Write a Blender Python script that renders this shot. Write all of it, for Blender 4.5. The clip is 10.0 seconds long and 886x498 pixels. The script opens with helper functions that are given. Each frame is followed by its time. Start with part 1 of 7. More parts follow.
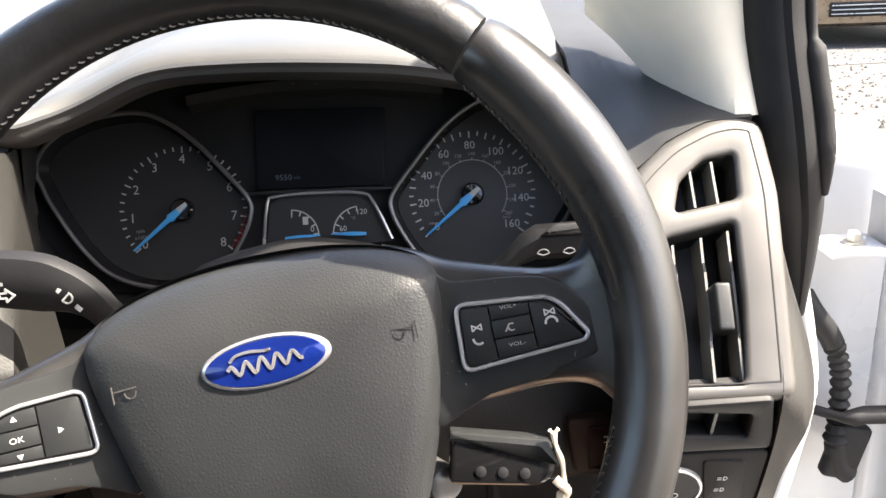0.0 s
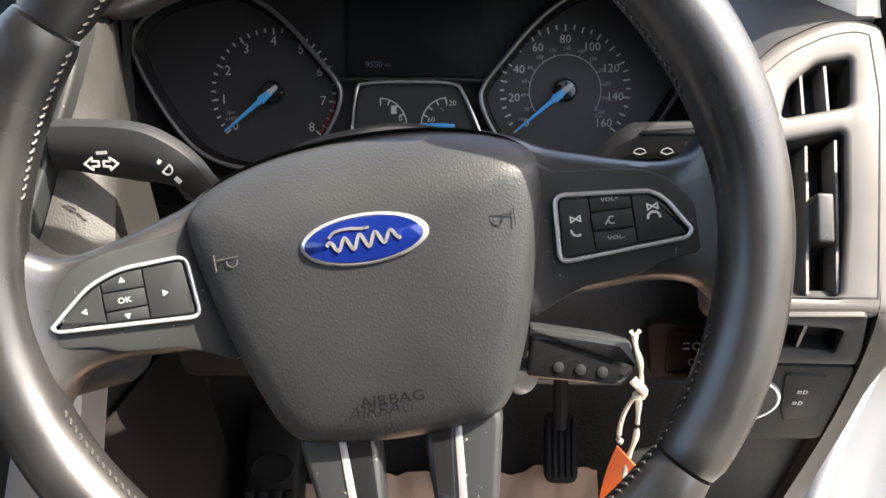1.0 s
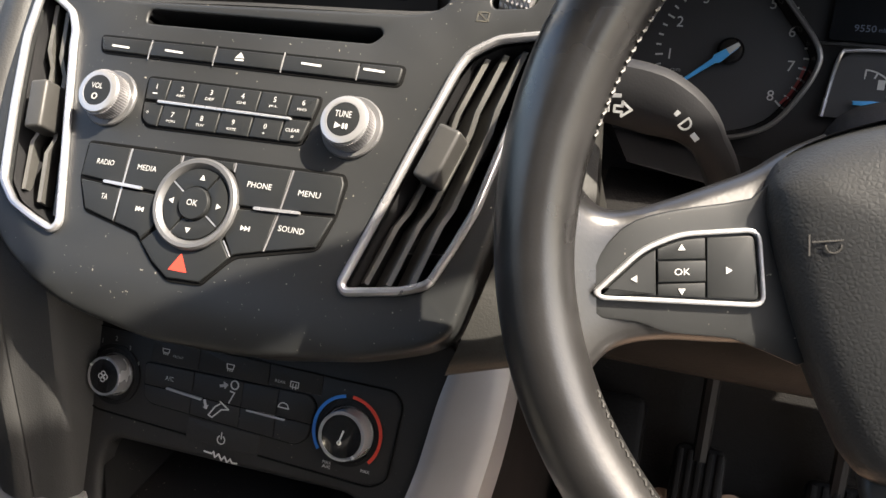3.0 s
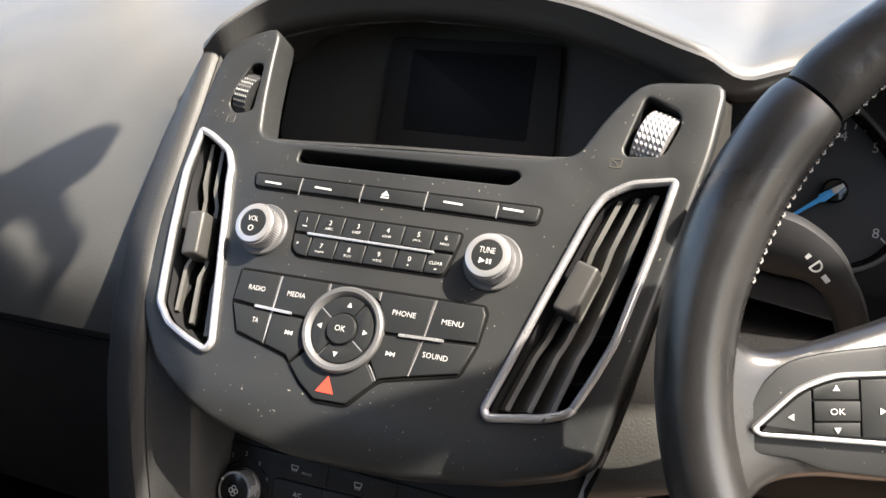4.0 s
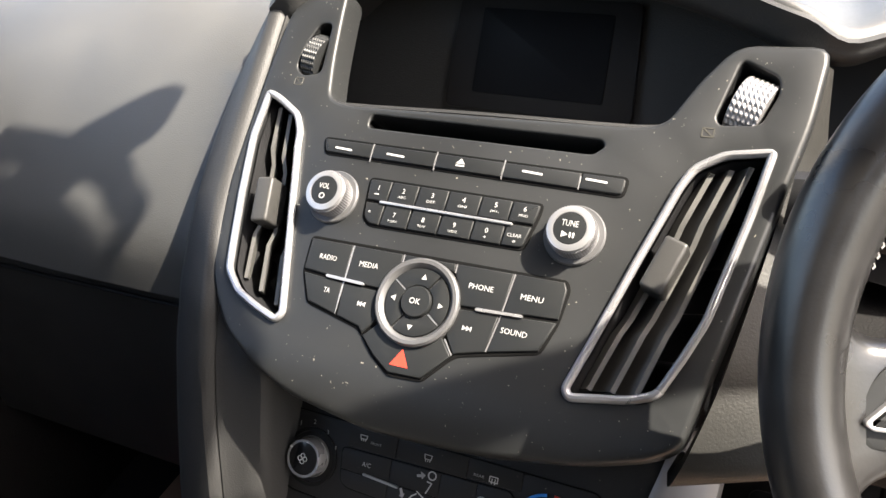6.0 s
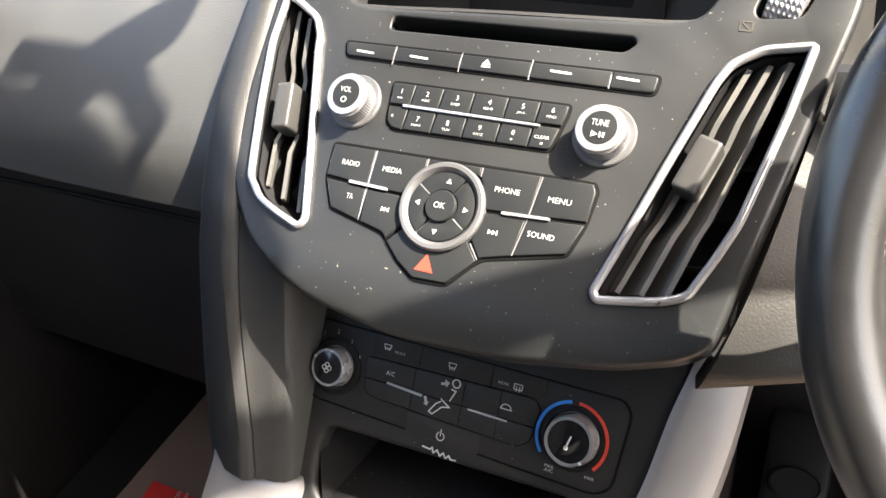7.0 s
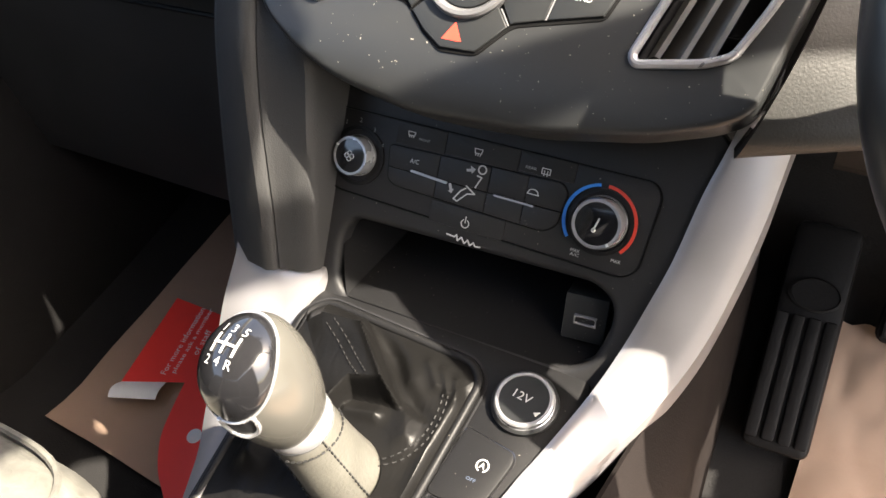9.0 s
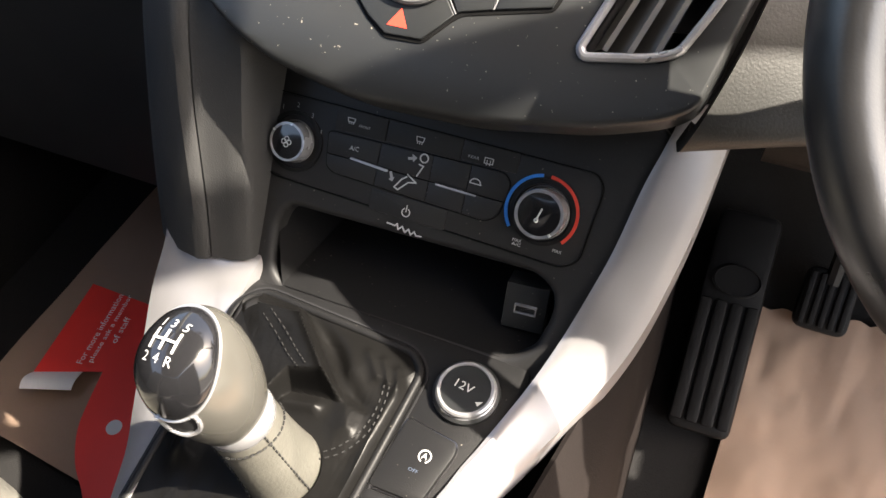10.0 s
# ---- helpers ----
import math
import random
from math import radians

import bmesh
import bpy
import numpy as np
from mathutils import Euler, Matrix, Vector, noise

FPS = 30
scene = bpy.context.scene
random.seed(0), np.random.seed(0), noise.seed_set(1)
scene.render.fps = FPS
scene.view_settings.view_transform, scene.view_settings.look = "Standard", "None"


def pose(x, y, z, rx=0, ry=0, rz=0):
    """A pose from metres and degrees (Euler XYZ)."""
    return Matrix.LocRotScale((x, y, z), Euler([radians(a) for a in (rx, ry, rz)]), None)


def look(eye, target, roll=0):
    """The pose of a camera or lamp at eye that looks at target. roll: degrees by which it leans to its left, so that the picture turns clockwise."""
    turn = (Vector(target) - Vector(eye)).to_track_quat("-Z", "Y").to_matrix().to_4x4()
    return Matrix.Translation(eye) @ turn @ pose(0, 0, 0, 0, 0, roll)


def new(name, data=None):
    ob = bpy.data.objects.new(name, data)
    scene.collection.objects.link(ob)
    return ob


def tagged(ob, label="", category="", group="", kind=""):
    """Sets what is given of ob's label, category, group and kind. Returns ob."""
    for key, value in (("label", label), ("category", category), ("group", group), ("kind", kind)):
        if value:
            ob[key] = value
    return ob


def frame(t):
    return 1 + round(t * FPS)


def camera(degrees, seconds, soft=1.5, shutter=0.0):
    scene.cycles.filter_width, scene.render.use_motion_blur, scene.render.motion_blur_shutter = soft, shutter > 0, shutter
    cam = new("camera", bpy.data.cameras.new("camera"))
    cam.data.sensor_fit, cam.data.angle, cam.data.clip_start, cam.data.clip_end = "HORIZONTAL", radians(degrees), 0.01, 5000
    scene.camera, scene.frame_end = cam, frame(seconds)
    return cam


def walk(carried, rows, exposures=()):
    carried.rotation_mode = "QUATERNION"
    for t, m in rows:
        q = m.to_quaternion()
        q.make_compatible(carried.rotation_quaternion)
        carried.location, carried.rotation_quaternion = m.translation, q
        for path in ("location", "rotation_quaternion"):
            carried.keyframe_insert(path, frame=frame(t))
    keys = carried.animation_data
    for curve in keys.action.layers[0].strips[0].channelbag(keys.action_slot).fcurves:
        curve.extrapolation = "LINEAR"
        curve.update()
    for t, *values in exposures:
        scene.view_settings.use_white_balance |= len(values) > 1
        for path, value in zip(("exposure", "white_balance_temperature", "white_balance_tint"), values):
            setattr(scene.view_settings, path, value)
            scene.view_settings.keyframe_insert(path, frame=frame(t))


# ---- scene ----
cam = camera(57.2, 10.0)
PATH = [
    (0, (0.074, -0.326, 1.023), (0.105, 1.558, 0.352), -3.1),
    (0.5, (0.073, -0.319, 1.017), (0.042, 1.521, 0.234), -2.8),
    (1, (0.057, -0.327, 1.013), (-0.071, 1.469, 0.141), -1.7),
    (1.5, (0.046, -0.322, 1.01), (-0.118, 1.465, 0.128), -1.0),
    (2, (0.018, -0.315, 1.003), (-0.277, 1.441, 0.092), -1.2),
    (2.5, (-0.042, -0.306, 0.992), (-0.526, 1.394, 0.058), -1.0),
    (3, (-0.105, -0.298, 0.982), (-0.714, 1.377, 0.074), -0.1),
    (3.2, (-0.116, -0.305, 0.984), (-0.793, 1.369, 0.125), -0.5),
    (4.3, (-0.15, -0.341, 1.013), (-0.907, 1.405, 0.399), -0.1),
    (4.5, (-0.151, -0.339, 1.017), (-0.921, 1.406, 0.416), -0.1),
    (5, (-0.16, -0.337, 1.017), (-0.935, 1.403, 0.407), 0.2),
    (5.5, (-0.168, -0.334, 1.015), (-0.964, 1.377, 0.353), -0.0),
    (6.8, (-0.174, -0.324, 0.992), (-1.009, 1.255, 0.094), -1.6),
    (7, (-0.175, -0.33, 0.988), (-1.008, 1.246, 0.081), -1.4),
    (7.5, (-0.176, -0.328, 0.979), (-1.019, 1.194, -0.006), -2.3),
    (8, (-0.171, -0.328, 0.967), (-1.012, 1.122, -0.124), -3.6),
    (8.5, (-0.171, -0.334, 0.957), (-0.991, 1.077, -0.199), -3.3),
    (9, (-0.177, -0.344, 0.942), (-0.96, 1.052, -0.258), -1.5),
    (9.5, (-0.184, -0.352, 0.937), (-0.891, 1.06, -0.29), 1.4),
    (10, (-0.193, -0.344, 0.943), (-0.781, 1.115, -0.292), 3.1),
]
walk(cam, [(t, look(eye, target, roll)) for t, eye, target, roll in PATH], [(0.0, 2.54, 6900, 10), (1.7, 2.47, 6900, 10), (2.4, 2.10, 7100, 10), (3.2, 2.02, 7100, 10), (4.3, 2.12, 6900, 10), (5.5, 2.1, 6850, 10), (7.0, 2.86, 7000, 10), (7.6, 3.18, 7000, 10), (8.4, 3.26, 7000, 10), (9.0, 2.86, 7100, 10), (9.5, 2.74, 7050, 10), (10.0, 2.58, 7000, 10)])

# ---- light ----
SUN_FROM = Vector((1.0, -0.10, 1.31)).normalized()
world = bpy.data.worlds.new("world")
scene.world = world
world.use_nodes = True
wn = world.node_tree
sky = wn.nodes.new("ShaderNodeTexSky")
sky.sky_type = "NISHITA"
sky.sun_disc = False
sky.dust_density = 4.0
sky.ozone_density = 0.6
sky.sun_elevation = math.asin(SUN_FROM.z)
sky.sun_rotation = math.atan2(SUN_FROM.x, SUN_FROM.y)
wn.links.new(sky.outputs["Color"], wn.nodes["Background"].inputs["Color"])
wn.nodes["Background"].inputs["Strength"].default_value = 0.15
sun_data = bpy.data.lights.new("sun", "SUN")
sun_data.energy = 4.8
sun_data.angle = radians(0.6)
sun_data.color = (1.0, 0.94, 0.85)
sun = new("sun", sun_data)
sun.matrix_world = look(SUN_FROM * 20, (0, 0, 0))


# ---- materials ----
def material(name, colour, rough=0.5, metal=0.0, grain=0.0, grain_scale=900.0, blotch=0.15, blotch_scale=9.0,
             wear=0.0, dust=0.735, coat=0.0, cells=False, rough_var=0.08, gloss=0.5):
    m = bpy.data.materials.new(name)
    m.use_nodes = True
    nt = m.node_tree
    b = nt.nodes["Principled BSDF"]
    b.inputs["Metallic"].default_value = metal
    b.inputs["Coat Weight"].default_value = coat
    b.inputs["Specular IOR Level"].default_value = gloss
    tc = nt.nodes.new("ShaderNodeTexCoord")
    big = nt.nodes.new("ShaderNodeTexNoise")
    big.inputs["Scale"].default_value = blotch_scale
    big.inputs["Detail"].default_value = 5
    nt.links.new(tc.outputs["Object"], big.inputs["Vector"])
    ramp = nt.nodes.new("ShaderNodeMapRange")
    ramp.inputs["From Min"].default_value, ramp.inputs["From Max"].default_value = 0.3, 0.7
    ramp.inputs["To Min"].default_value, ramp.inputs["To Max"].default_value = 1 - blotch, 1 + blotch
    nt.links.new(big.outputs["Fac"], ramp.inputs["Value"])
    mul = nt.nodes.new("ShaderNodeVectorMath")
    mul.operation = "SCALE"
    mul.inputs[0].default_value = colour
    nt.links.new(ramp.outputs["Result"], mul.inputs["Scale"])
    out = mul.outputs["Vector"]
    if wear > 0:
        spots = nt.nodes.new("ShaderNodeTexNoise")
        spots.inputs["Scale"].default_value = 420
        spots.inputs["Detail"].default_value = 2
        nt.links.new(tc.outputs["Object"], spots.inputs["Vector"])
        sel = nt.nodes.new("ShaderNodeMapRange")
        sel.inputs["From Min"].default_value, sel.inputs["From Max"].default_value = dust, dust + 0.045
        nt.links.new(spots.outputs["Fac"], sel.inputs["Value"])
        amt = nt.nodes.new("ShaderNodeMath")
        amt.operation = "MULTIPLY"
        amt.inputs[1].default_value = wear
        nt.links.new(sel.outputs["Result"], amt.inputs[0])
        mix = nt.nodes.new("ShaderNodeMix")
        mix.data_type = "RGBA"
        mix.inputs["B"].default_value = (0.35, 0.32, 0.27, 1)
        nt.links.new(amt.outputs[0], mix.inputs["Factor"])
        nt.links.new(out, mix.inputs["A"])
        out = mix.outputs["Result"]
    nt.links.new(out, b.inputs["Base Color"])
    rr = nt.nodes.new("ShaderNodeMapRange")
    rr.inputs["From Min"].default_value, rr.inputs["From Max"].default_value = 0.3, 0.7
    rr.inputs["To Min"].default_value, rr.inputs["To Max"].default_value = max(rough - rough_var, 0.02), rough + rough_var
    nt.links.new(big.outputs["Fac"], rr.inputs["Value"])
    nt.links.new(rr.outputs["Result"], b.inputs["Roughness"])
    if grain > 0:
        if cells:
            fine = nt.nodes.new("ShaderNodeTexVoronoi")
            fine.feature = "DISTANCE_TO_EDGE"
            fine.inputs["Scale"].default_value = grain_scale
            src = fine.outputs["Distance"]
        else:
            fine = nt.nodes.new("ShaderNodeTexNoise")
            fine.inputs["Scale"].default_value = grain_scale
            fine.inputs["Detail"].default_value = 3
            src = fine.outputs["Fac"]
        nt.links.new(tc.outputs["Object"], fine.inputs["Vector"])
        bump = nt.nodes.new("ShaderNodeBump")
        bump.inputs["Strength"].default_value = grain
        bump.inputs["Distance"].default_value = 0.0006
        nt.links.new(src, bump.inputs["Height"])
        nt.links.new(bump.outputs["Normal"], b.inputs["Normal"])
    return m


M_DASH = material("dash_soft_plastic", (0.074, 0.074, 0.072), 0.45, grain=0.35, grain_scale=1100, wear=0.15)
M_TRIM = material("satin_trim_plastic", (0.021, 0.022, 0.0225), 0.40, grain=0.08, grain_scale=2500, wear=0.7, dust=0.715, gloss=0.34)
M_DECK = material("heater_panel_plastic", (0.0180, 0.0178, 0.0182), 0.5, grain=0.22, grain_scale=1500, wear=0.4, gloss=0.26)
# black plastic darkened in colour to stand for shade on the console
M_CONSOLE = material("shade_dark_plastic", (0.0095, 0.0095, 0.0099), 0.5, grain=0.2, grain_scale=1500, wear=0.4, gloss=0.14)
M_LOWER = material("lower_dash_plastic", (0.016, 0.0155, 0.0155), 0.55, grain=0.5, grain_scale=700, gloss=0.12)
M_SOFT = material("soft_pad_plastic", (0.034, 0.034, 0.034), 0.5, grain=0.4, grain_scale=900, gloss=0.35)
M_BLACK = material("matt_black_plastic", (0.016, 0.016, 0.017), 0.55, grain=0.15, grain_scale=900, gloss=0.22)
M_FLANK = material("coarse_grained_plastic", (0.022, 0.0215, 0.020), 0.5, grain=0.28, grain_scale=800, gloss=0.25)
M_RING = material("dark_silver", (0.13, 0.13, 0.132), 0.35, metal=0.4)
M_VENTGREY = material("satin_grey_paint", (0.080, 0.076, 0.071), 0.36, metal=0.2, gloss=0.4)
M_SHELL = material("satin_knob_shell", (0.115, 0.111, 0.098), 0.22, metal=0.45)
M_BUTTON = material("button_rubber", (0.014, 0.015, 0.0155), 0.45, grain=0.05, grain_scale=2500, gloss=0.32)
M_GLOSS = material("gloss_black_plastic", (0.010, 0.010, 0.011), 0.12, coat=0.3)
M_SCREEN = material("dark_display", (0.008, 0.009, 0.011), 0.45, gloss=0.08)
M_DIAL = material("dial_black", (0.018, 0.018, 0.020), 0.5)
M_LEATHER = material("black_leather", (0.0135, 0.0130, 0.0130), 0.32, grain=0.10, grain_scale=620, blotch=0.2, blotch_scale=30, gloss=0.85)
M_WRINKLE = material("creased_leather", (0.015, 0.015, 0.015), 0.36, grain=0.7, grain_scale=150, blotch=0.2, blotch_scale=30)
M_PAD = material("airbag_pad_vinyl", (0.019, 0.020, 0.021), 0.50, grain=0.30, grain_scale=520, cells=True, gloss=0.4)
M_CHROME = material("satin_chrome", (0.45, 0.45, 0.46), 0.28, metal=0.65, rough_var=0.05)
M_THREAD = material("dark_thread", (0.0060, 0.0058, 0.0056), 0.8, blotch=0.1)
# dark thread again, its colour lightened for the sun on the stitches
M_SEWN = material("sunlit_thread", (0.045, 0.044, 0.042), 0.5, blotch=0.1)
M_PALE = material("grey_end_plastic", (0.030, 0.029, 0.0275), 0.45, grain=0.4, grain_scale=500, gloss=0.35)
M_SILVER = material("silver_paint", (0.29, 0.282, 0.288), 0.38, metal=0.45, grain=0.06, grain_scale=2500)
M_INK = material("white_ink", (0.45, 0.45, 0.44), 0.5, blotch=0.05)
M_GREYINK = material("grey_ink", (0.30, 0.30, 0.30), 0.5, blotch=0.05)
M_DIMINK = material("unlit_display_ink", (0.07, 0.09, 0.13), 0.4, blotch=0.05)
M_RED = material("red_plastic", (0.55, 0.05, 0.03), 0.4)
M_DIMRED = material("dark_red_ink", (0.25, 0.01, 0.01), 0.4)
M_BLUE = material("blue_ink", (0.02, 0.20, 0.62), 0.4)
M_NEEDLE = material("blue_needle", (0.06, 0.36, 0.75), 0.35)
M_BADGE = material("blue_enamel", (0.004, 0.013, 0.105), 0.15, coat=0.5)
M_PILLAR = material("pale_grey_pillar_trim", (0.74, 0.69, 0.58), 0.7, grain=0.25, grain_scale=800)
M_SEAL = material("black_rubber_seal", (0.011, 0.011, 0.012), 0.6, grain=0.2, grain_scale=600, gloss=0.3)
M_WHITE = material("white_car_paint", (0.50, 0.505, 0.51), 0.25, coat=0.3, blotch=0.04)
M_ZINC = material("zinc_bolt", (0.45, 0.43, 0.38), 0.4, metal=0.7)
M_KRAFT = material("kraft_paper", (0.275, 0.190, 0.140), 0.8, grain=0.4, grain_scale=120, blotch=0.1)
M_CARD = material("red_card", (0.85, 0.045, 0.035), 0.45, blotch=0.05)
M_WCARD = material("white_card_back", (0.75, 0.75, 0.75), 0.6, blotch=0.05)
M_TAG = material("orange_tag", (0.85, 0.14, 0.02), 0.5, blotch=0.06)
M_STRING = material("cotton_string", (0.75, 0.68, 0.55), 0.9, grain=0.6, grain_scale=900)
M_CARPET = material("black_carpet", (0.017, 0.0165, 0.0165), 0.95, grain=1.0, grain_scale=500, gloss=0.06)
M_RUBBER = material("pedal_rubber", (0.0085, 0.0085, 0.0090), 0.55, grain=0.3, grain_scale=400, gloss=0.14)
M_SEAT = material("grey_seat_cloth", (0.095, 0.091, 0.078), 0.9, grain=1.0, grain_scale=160, cells=True, blotch=0.25, blotch_scale=60)
M_HEAD = material("grey_headliner", (0.45, 0.44, 0.42), 0.9, grain=0.5, grain_scale=500)
M_GRAVEL = material("gravel", (0.088, 0.082, 0.076), 0.9, grain=1.0, grain_scale=60, blotch=0.9, blotch_scale=30)
M_CAR_SHADE = material("tarmac", (0.07, 0.07, 0.072), 0.9, grain=1.0, grain_scale=90, blotch=0.4, blotch_scale=40)
M_BRONZE = material("bronze_car_paint", (0.20, 0.15, 0.10), 0.3, metal=0.5, coat=0.6)
M_LENS = material("lamp_lens", (0.5, 0.55, 0.62), 0.1, coat=0.6)
M_BLADE = material("vent_blade_plastic", (0.10, 0.098, 0.092), 0.5)
M_GLOVE = material("glovebox_plastic", (0.034, 0.034, 0.034), 0.5, grain=0.5, grain_scale=700, gloss=0.3)
M_SIDE = material("console_side_plastic", (0.0115, 0.0095, 0.0090), 0.6, grain=0.3, grain_scale=700, gloss=0.06)
# near-black colour stands for shade between keys, whose beds are not sunk
M_GAP = material("gap_shade_black", (0.004, 0.004, 0.004), 0.7, gloss=0.1)
M_SLIDER = material("slider_plastic", (0.040, 0.039, 0.037), 0.45, grain=0.2, grain_scale=1500)
# gaiter and sleeve: black leather, darkened in colour for shade, paled for sun
M_GAITER = material("shaded_gaiter_leather", (0.0058, 0.0056, 0.0054), 0.36, gloss=0.07, grain=0.2, grain_scale=350, blotch=0.2, blotch_scale=30)
M_SLEEVE = material("sunlit_sleeve_leather", (0.085, 0.082, 0.070), 0.42, grain=0.45, grain_scale=420, blotch=0.2, blotch_scale=30)
# the brown is a faint reflection put into the switch plate's colour
M_BROWN = material("brown_reflection_panel", (0.018, 0.008, 0.005), 0.5, gloss=0.2)


# ---- mesh helpers ----
def frame_at(o, tilt=0.0, turn=0.0, spin=0.0):
    """A panel's own axes: x to the right, y up its face, z out of it. Tilt leans it back, turn yaws it, spin turns it in its plane."""
    return pose(*o, 0, 0, turn) @ pose(0, 0, 0, 90 - tilt, 0, 0) @ pose(0, 0, 0, 0, 0, spin)


def part(name, bm, material, parent=None, label="", smooth=True):
    me = bpy.data.meshes.new(name)
    bmesh.ops.recalc_face_normals(bm, faces=bm.faces)
    bm.to_mesh(me)
    bm.free()
    if smooth:
        for p in me.polygons:
            p.use_smooth = True
        me.set_sharp_from_angle(angle=radians(38))
    me.materials.append(material)
    ob = new(name, me)
    if parent is not None:
        ob.parent = parent
        ob.matrix_parent_inverse = parent.matrix_world.inverted()
    if label:
        ob["label"] = label
    return ob


def thing(name, label, category, place=(0, 0, 0), group="", kind=""):
    ob = new(name)
    ob.location = place
    ob.matrix_world = Matrix.Translation(place)
    return tagged(ob, label, category, group, kind)


def xform(bm, m):
    bmesh.ops.transform(bm, matrix=m, verts=bm.verts)
    return bm


def area2(p):
    return sum(p[i][0] * p[(i + 1) % len(p)][1] - p[(i + 1) % len(p)][0] * p[i][1] for i in range(len(p)))


def ccw(p):
    return list(p) if area2(p) > 0 else list(reversed(p))


def rounded(pts, r, k=4):
    """A polygon with its corners rounded by r."""
    pts = ccw(pts)
    out = []
    n = len(pts)
    for i in range(n):
        a, b, c = Vector(pts[i - 1]), Vector(pts[i]), Vector(pts[(i + 1) % n])
        u, v = (a - b), (c - b)
        d = min(r, u.length * 0.45, v.length * 0.45)
        p, q = b + u.normalized() * d, b + v.normalized() * d
        for j in range(k + 1):
            s = j / k
            out.append(tuple(p * (1 - s) ** 2 + b * 2 * s * (1 - s) + q * s ** 2))
    return out


def curve2(pts, n=8, closed=True):
    """Catmull-Rom through the points."""
    m = len(pts)
    out = []
    for i in range(m if closed else m - 1):
        g = [Vector(pts[(i + j) % m]) if closed else Vector(pts[min(max(i + j, 0), m - 1)]) for j in (-1, 0, 1, 2)]
        for j in range(n):
            t = j / n
            out.append(tuple(0.5 * ((2 * g[1]) + (g[2] - g[0]) * t + (2 * g[0] - 5 * g[1] + 4 * g[2] - g[3]) * t * t
                                    + (3 * g[1] - g[0] - 3 * g[2] + g[3]) * t ** 3)))
    if not closed:
        out.append(tuple(pts[-1]))
    return out


def inset(p, d):
    """The polygon moved inwards by d."""
    n = len(p)
    out = []
    for i in range(n):
        a, b, c = Vector(p[i - 1]), Vector(p[i]), Vector(p[(i + 1) % n])
        e, f = (b - a), (c - b)
        if e.length < 1e-9 or f.length < 1e-9:
            e = f = c - a
        e.normalize(), f.normalize()
        m = Vector((-e.y, e.x)) + Vector((-f.y, f.x))
        if m.length < 1e-6:
            m = Vector((-e.y, e.x))
        m.normalize()
        s = max(m.dot(Vector((-e.y, e.x))), 0.5)
        out.append(tuple(b + m * (d / s)))
    return out


def ring_points(r, n=32, c=(0, 0), ry=None, a0=0.0):
    return [(c[0] + r * math.cos(a0 + 2 * math.pi * i / n), c[1] + (ry or r) * math.sin(a0 + 2 * math.pi * i / n)) for i in range(n)]


def plate(outer, holes=(), top=0.0, thick=0.004, edge=0.0008, steps=2, hole_edge=None, back=False, dome=None):
    """A flat piece in its panel's plane, from top - thick to top, with rounded rims and holes through it."""
    bm = bmesh.new()
    if hole_edge is None:
        hole_edge = edge
    tops, rails = [], []
    for k, loop in enumerate([ccw(outer)] + [ccw(h) for h in holes]):
        e = edge if k == 0 else hole_edge
        sgn = 1 if k == 0 else -1
        rows = [[bm.verts.new((x, y, top - thick)) for x, y in loop]]
        for s in range(steps + 1):
            a = s / steps * math.pi / 2
            lp = inset(loop, sgn * e * (1 - math.cos(a))) if e > 0 else loop
            rows.append([bm.verts.new((x, y, top - e + e * math.sin(a))) for x, y in lp])
            if e == 0:
                break
        n = len(loop)
        for r0, r1 in zip(rows, rows[1:]):
            for i in range(n):
                bm.faces.new((r0[i], r0[(i + 1) % n], r1[(i + 1) % n], r1[i]))
        tops.append(rows[-1])
        rails.append(rows[0])
    for loops, want in ((tops, True), (rails, back)):
        if not want:
            continue
        if len(loops) == 1 and dome is None:
            bm.faces.new(loops[0])
        else:
            edges = []
            for lp in loops:
                for i in range(len(lp)):
                    edges.append(bm.edges.get((lp[i], lp[(i + 1) % len(lp)])))
            bmesh.ops.triangle_fill(bm, use_beauty=True, use_dissolve=False, edges=[e for e in edges if e])
    return bm


def loft(rows, closed=True, cap=True):
    """A skin over rings of points (or, not closed, over strips)."""
    bm = bmesh.new()
    vs = [[bm.verts.new(p) for p in r] for r in rows]
    n = len(rows[0])
    for a, b in zip(vs, vs[1:]):
        for i in range(n if closed else n - 1):
            j = (i + 1) % n
            try:
                bm.faces.new((a[i], a[j], b[j], b[i]))
            except ValueError:
                pass
    if cap and closed:
        for r in (vs[0], vs[-1]):
            try:
                bm.faces.new(r)
            except ValueError:
                pass
    return bm


def sheet(rows, thick=0.004):
    """An open skin over strips, given thickness on its back."""
    bm = loft(rows, closed=False)
    bmesh.ops.recalc_face_normals(bm, faces=bm.faces)
    bmesh.ops.solidify(bm, geom=bm.faces[:], thickness=thick)
    return bm


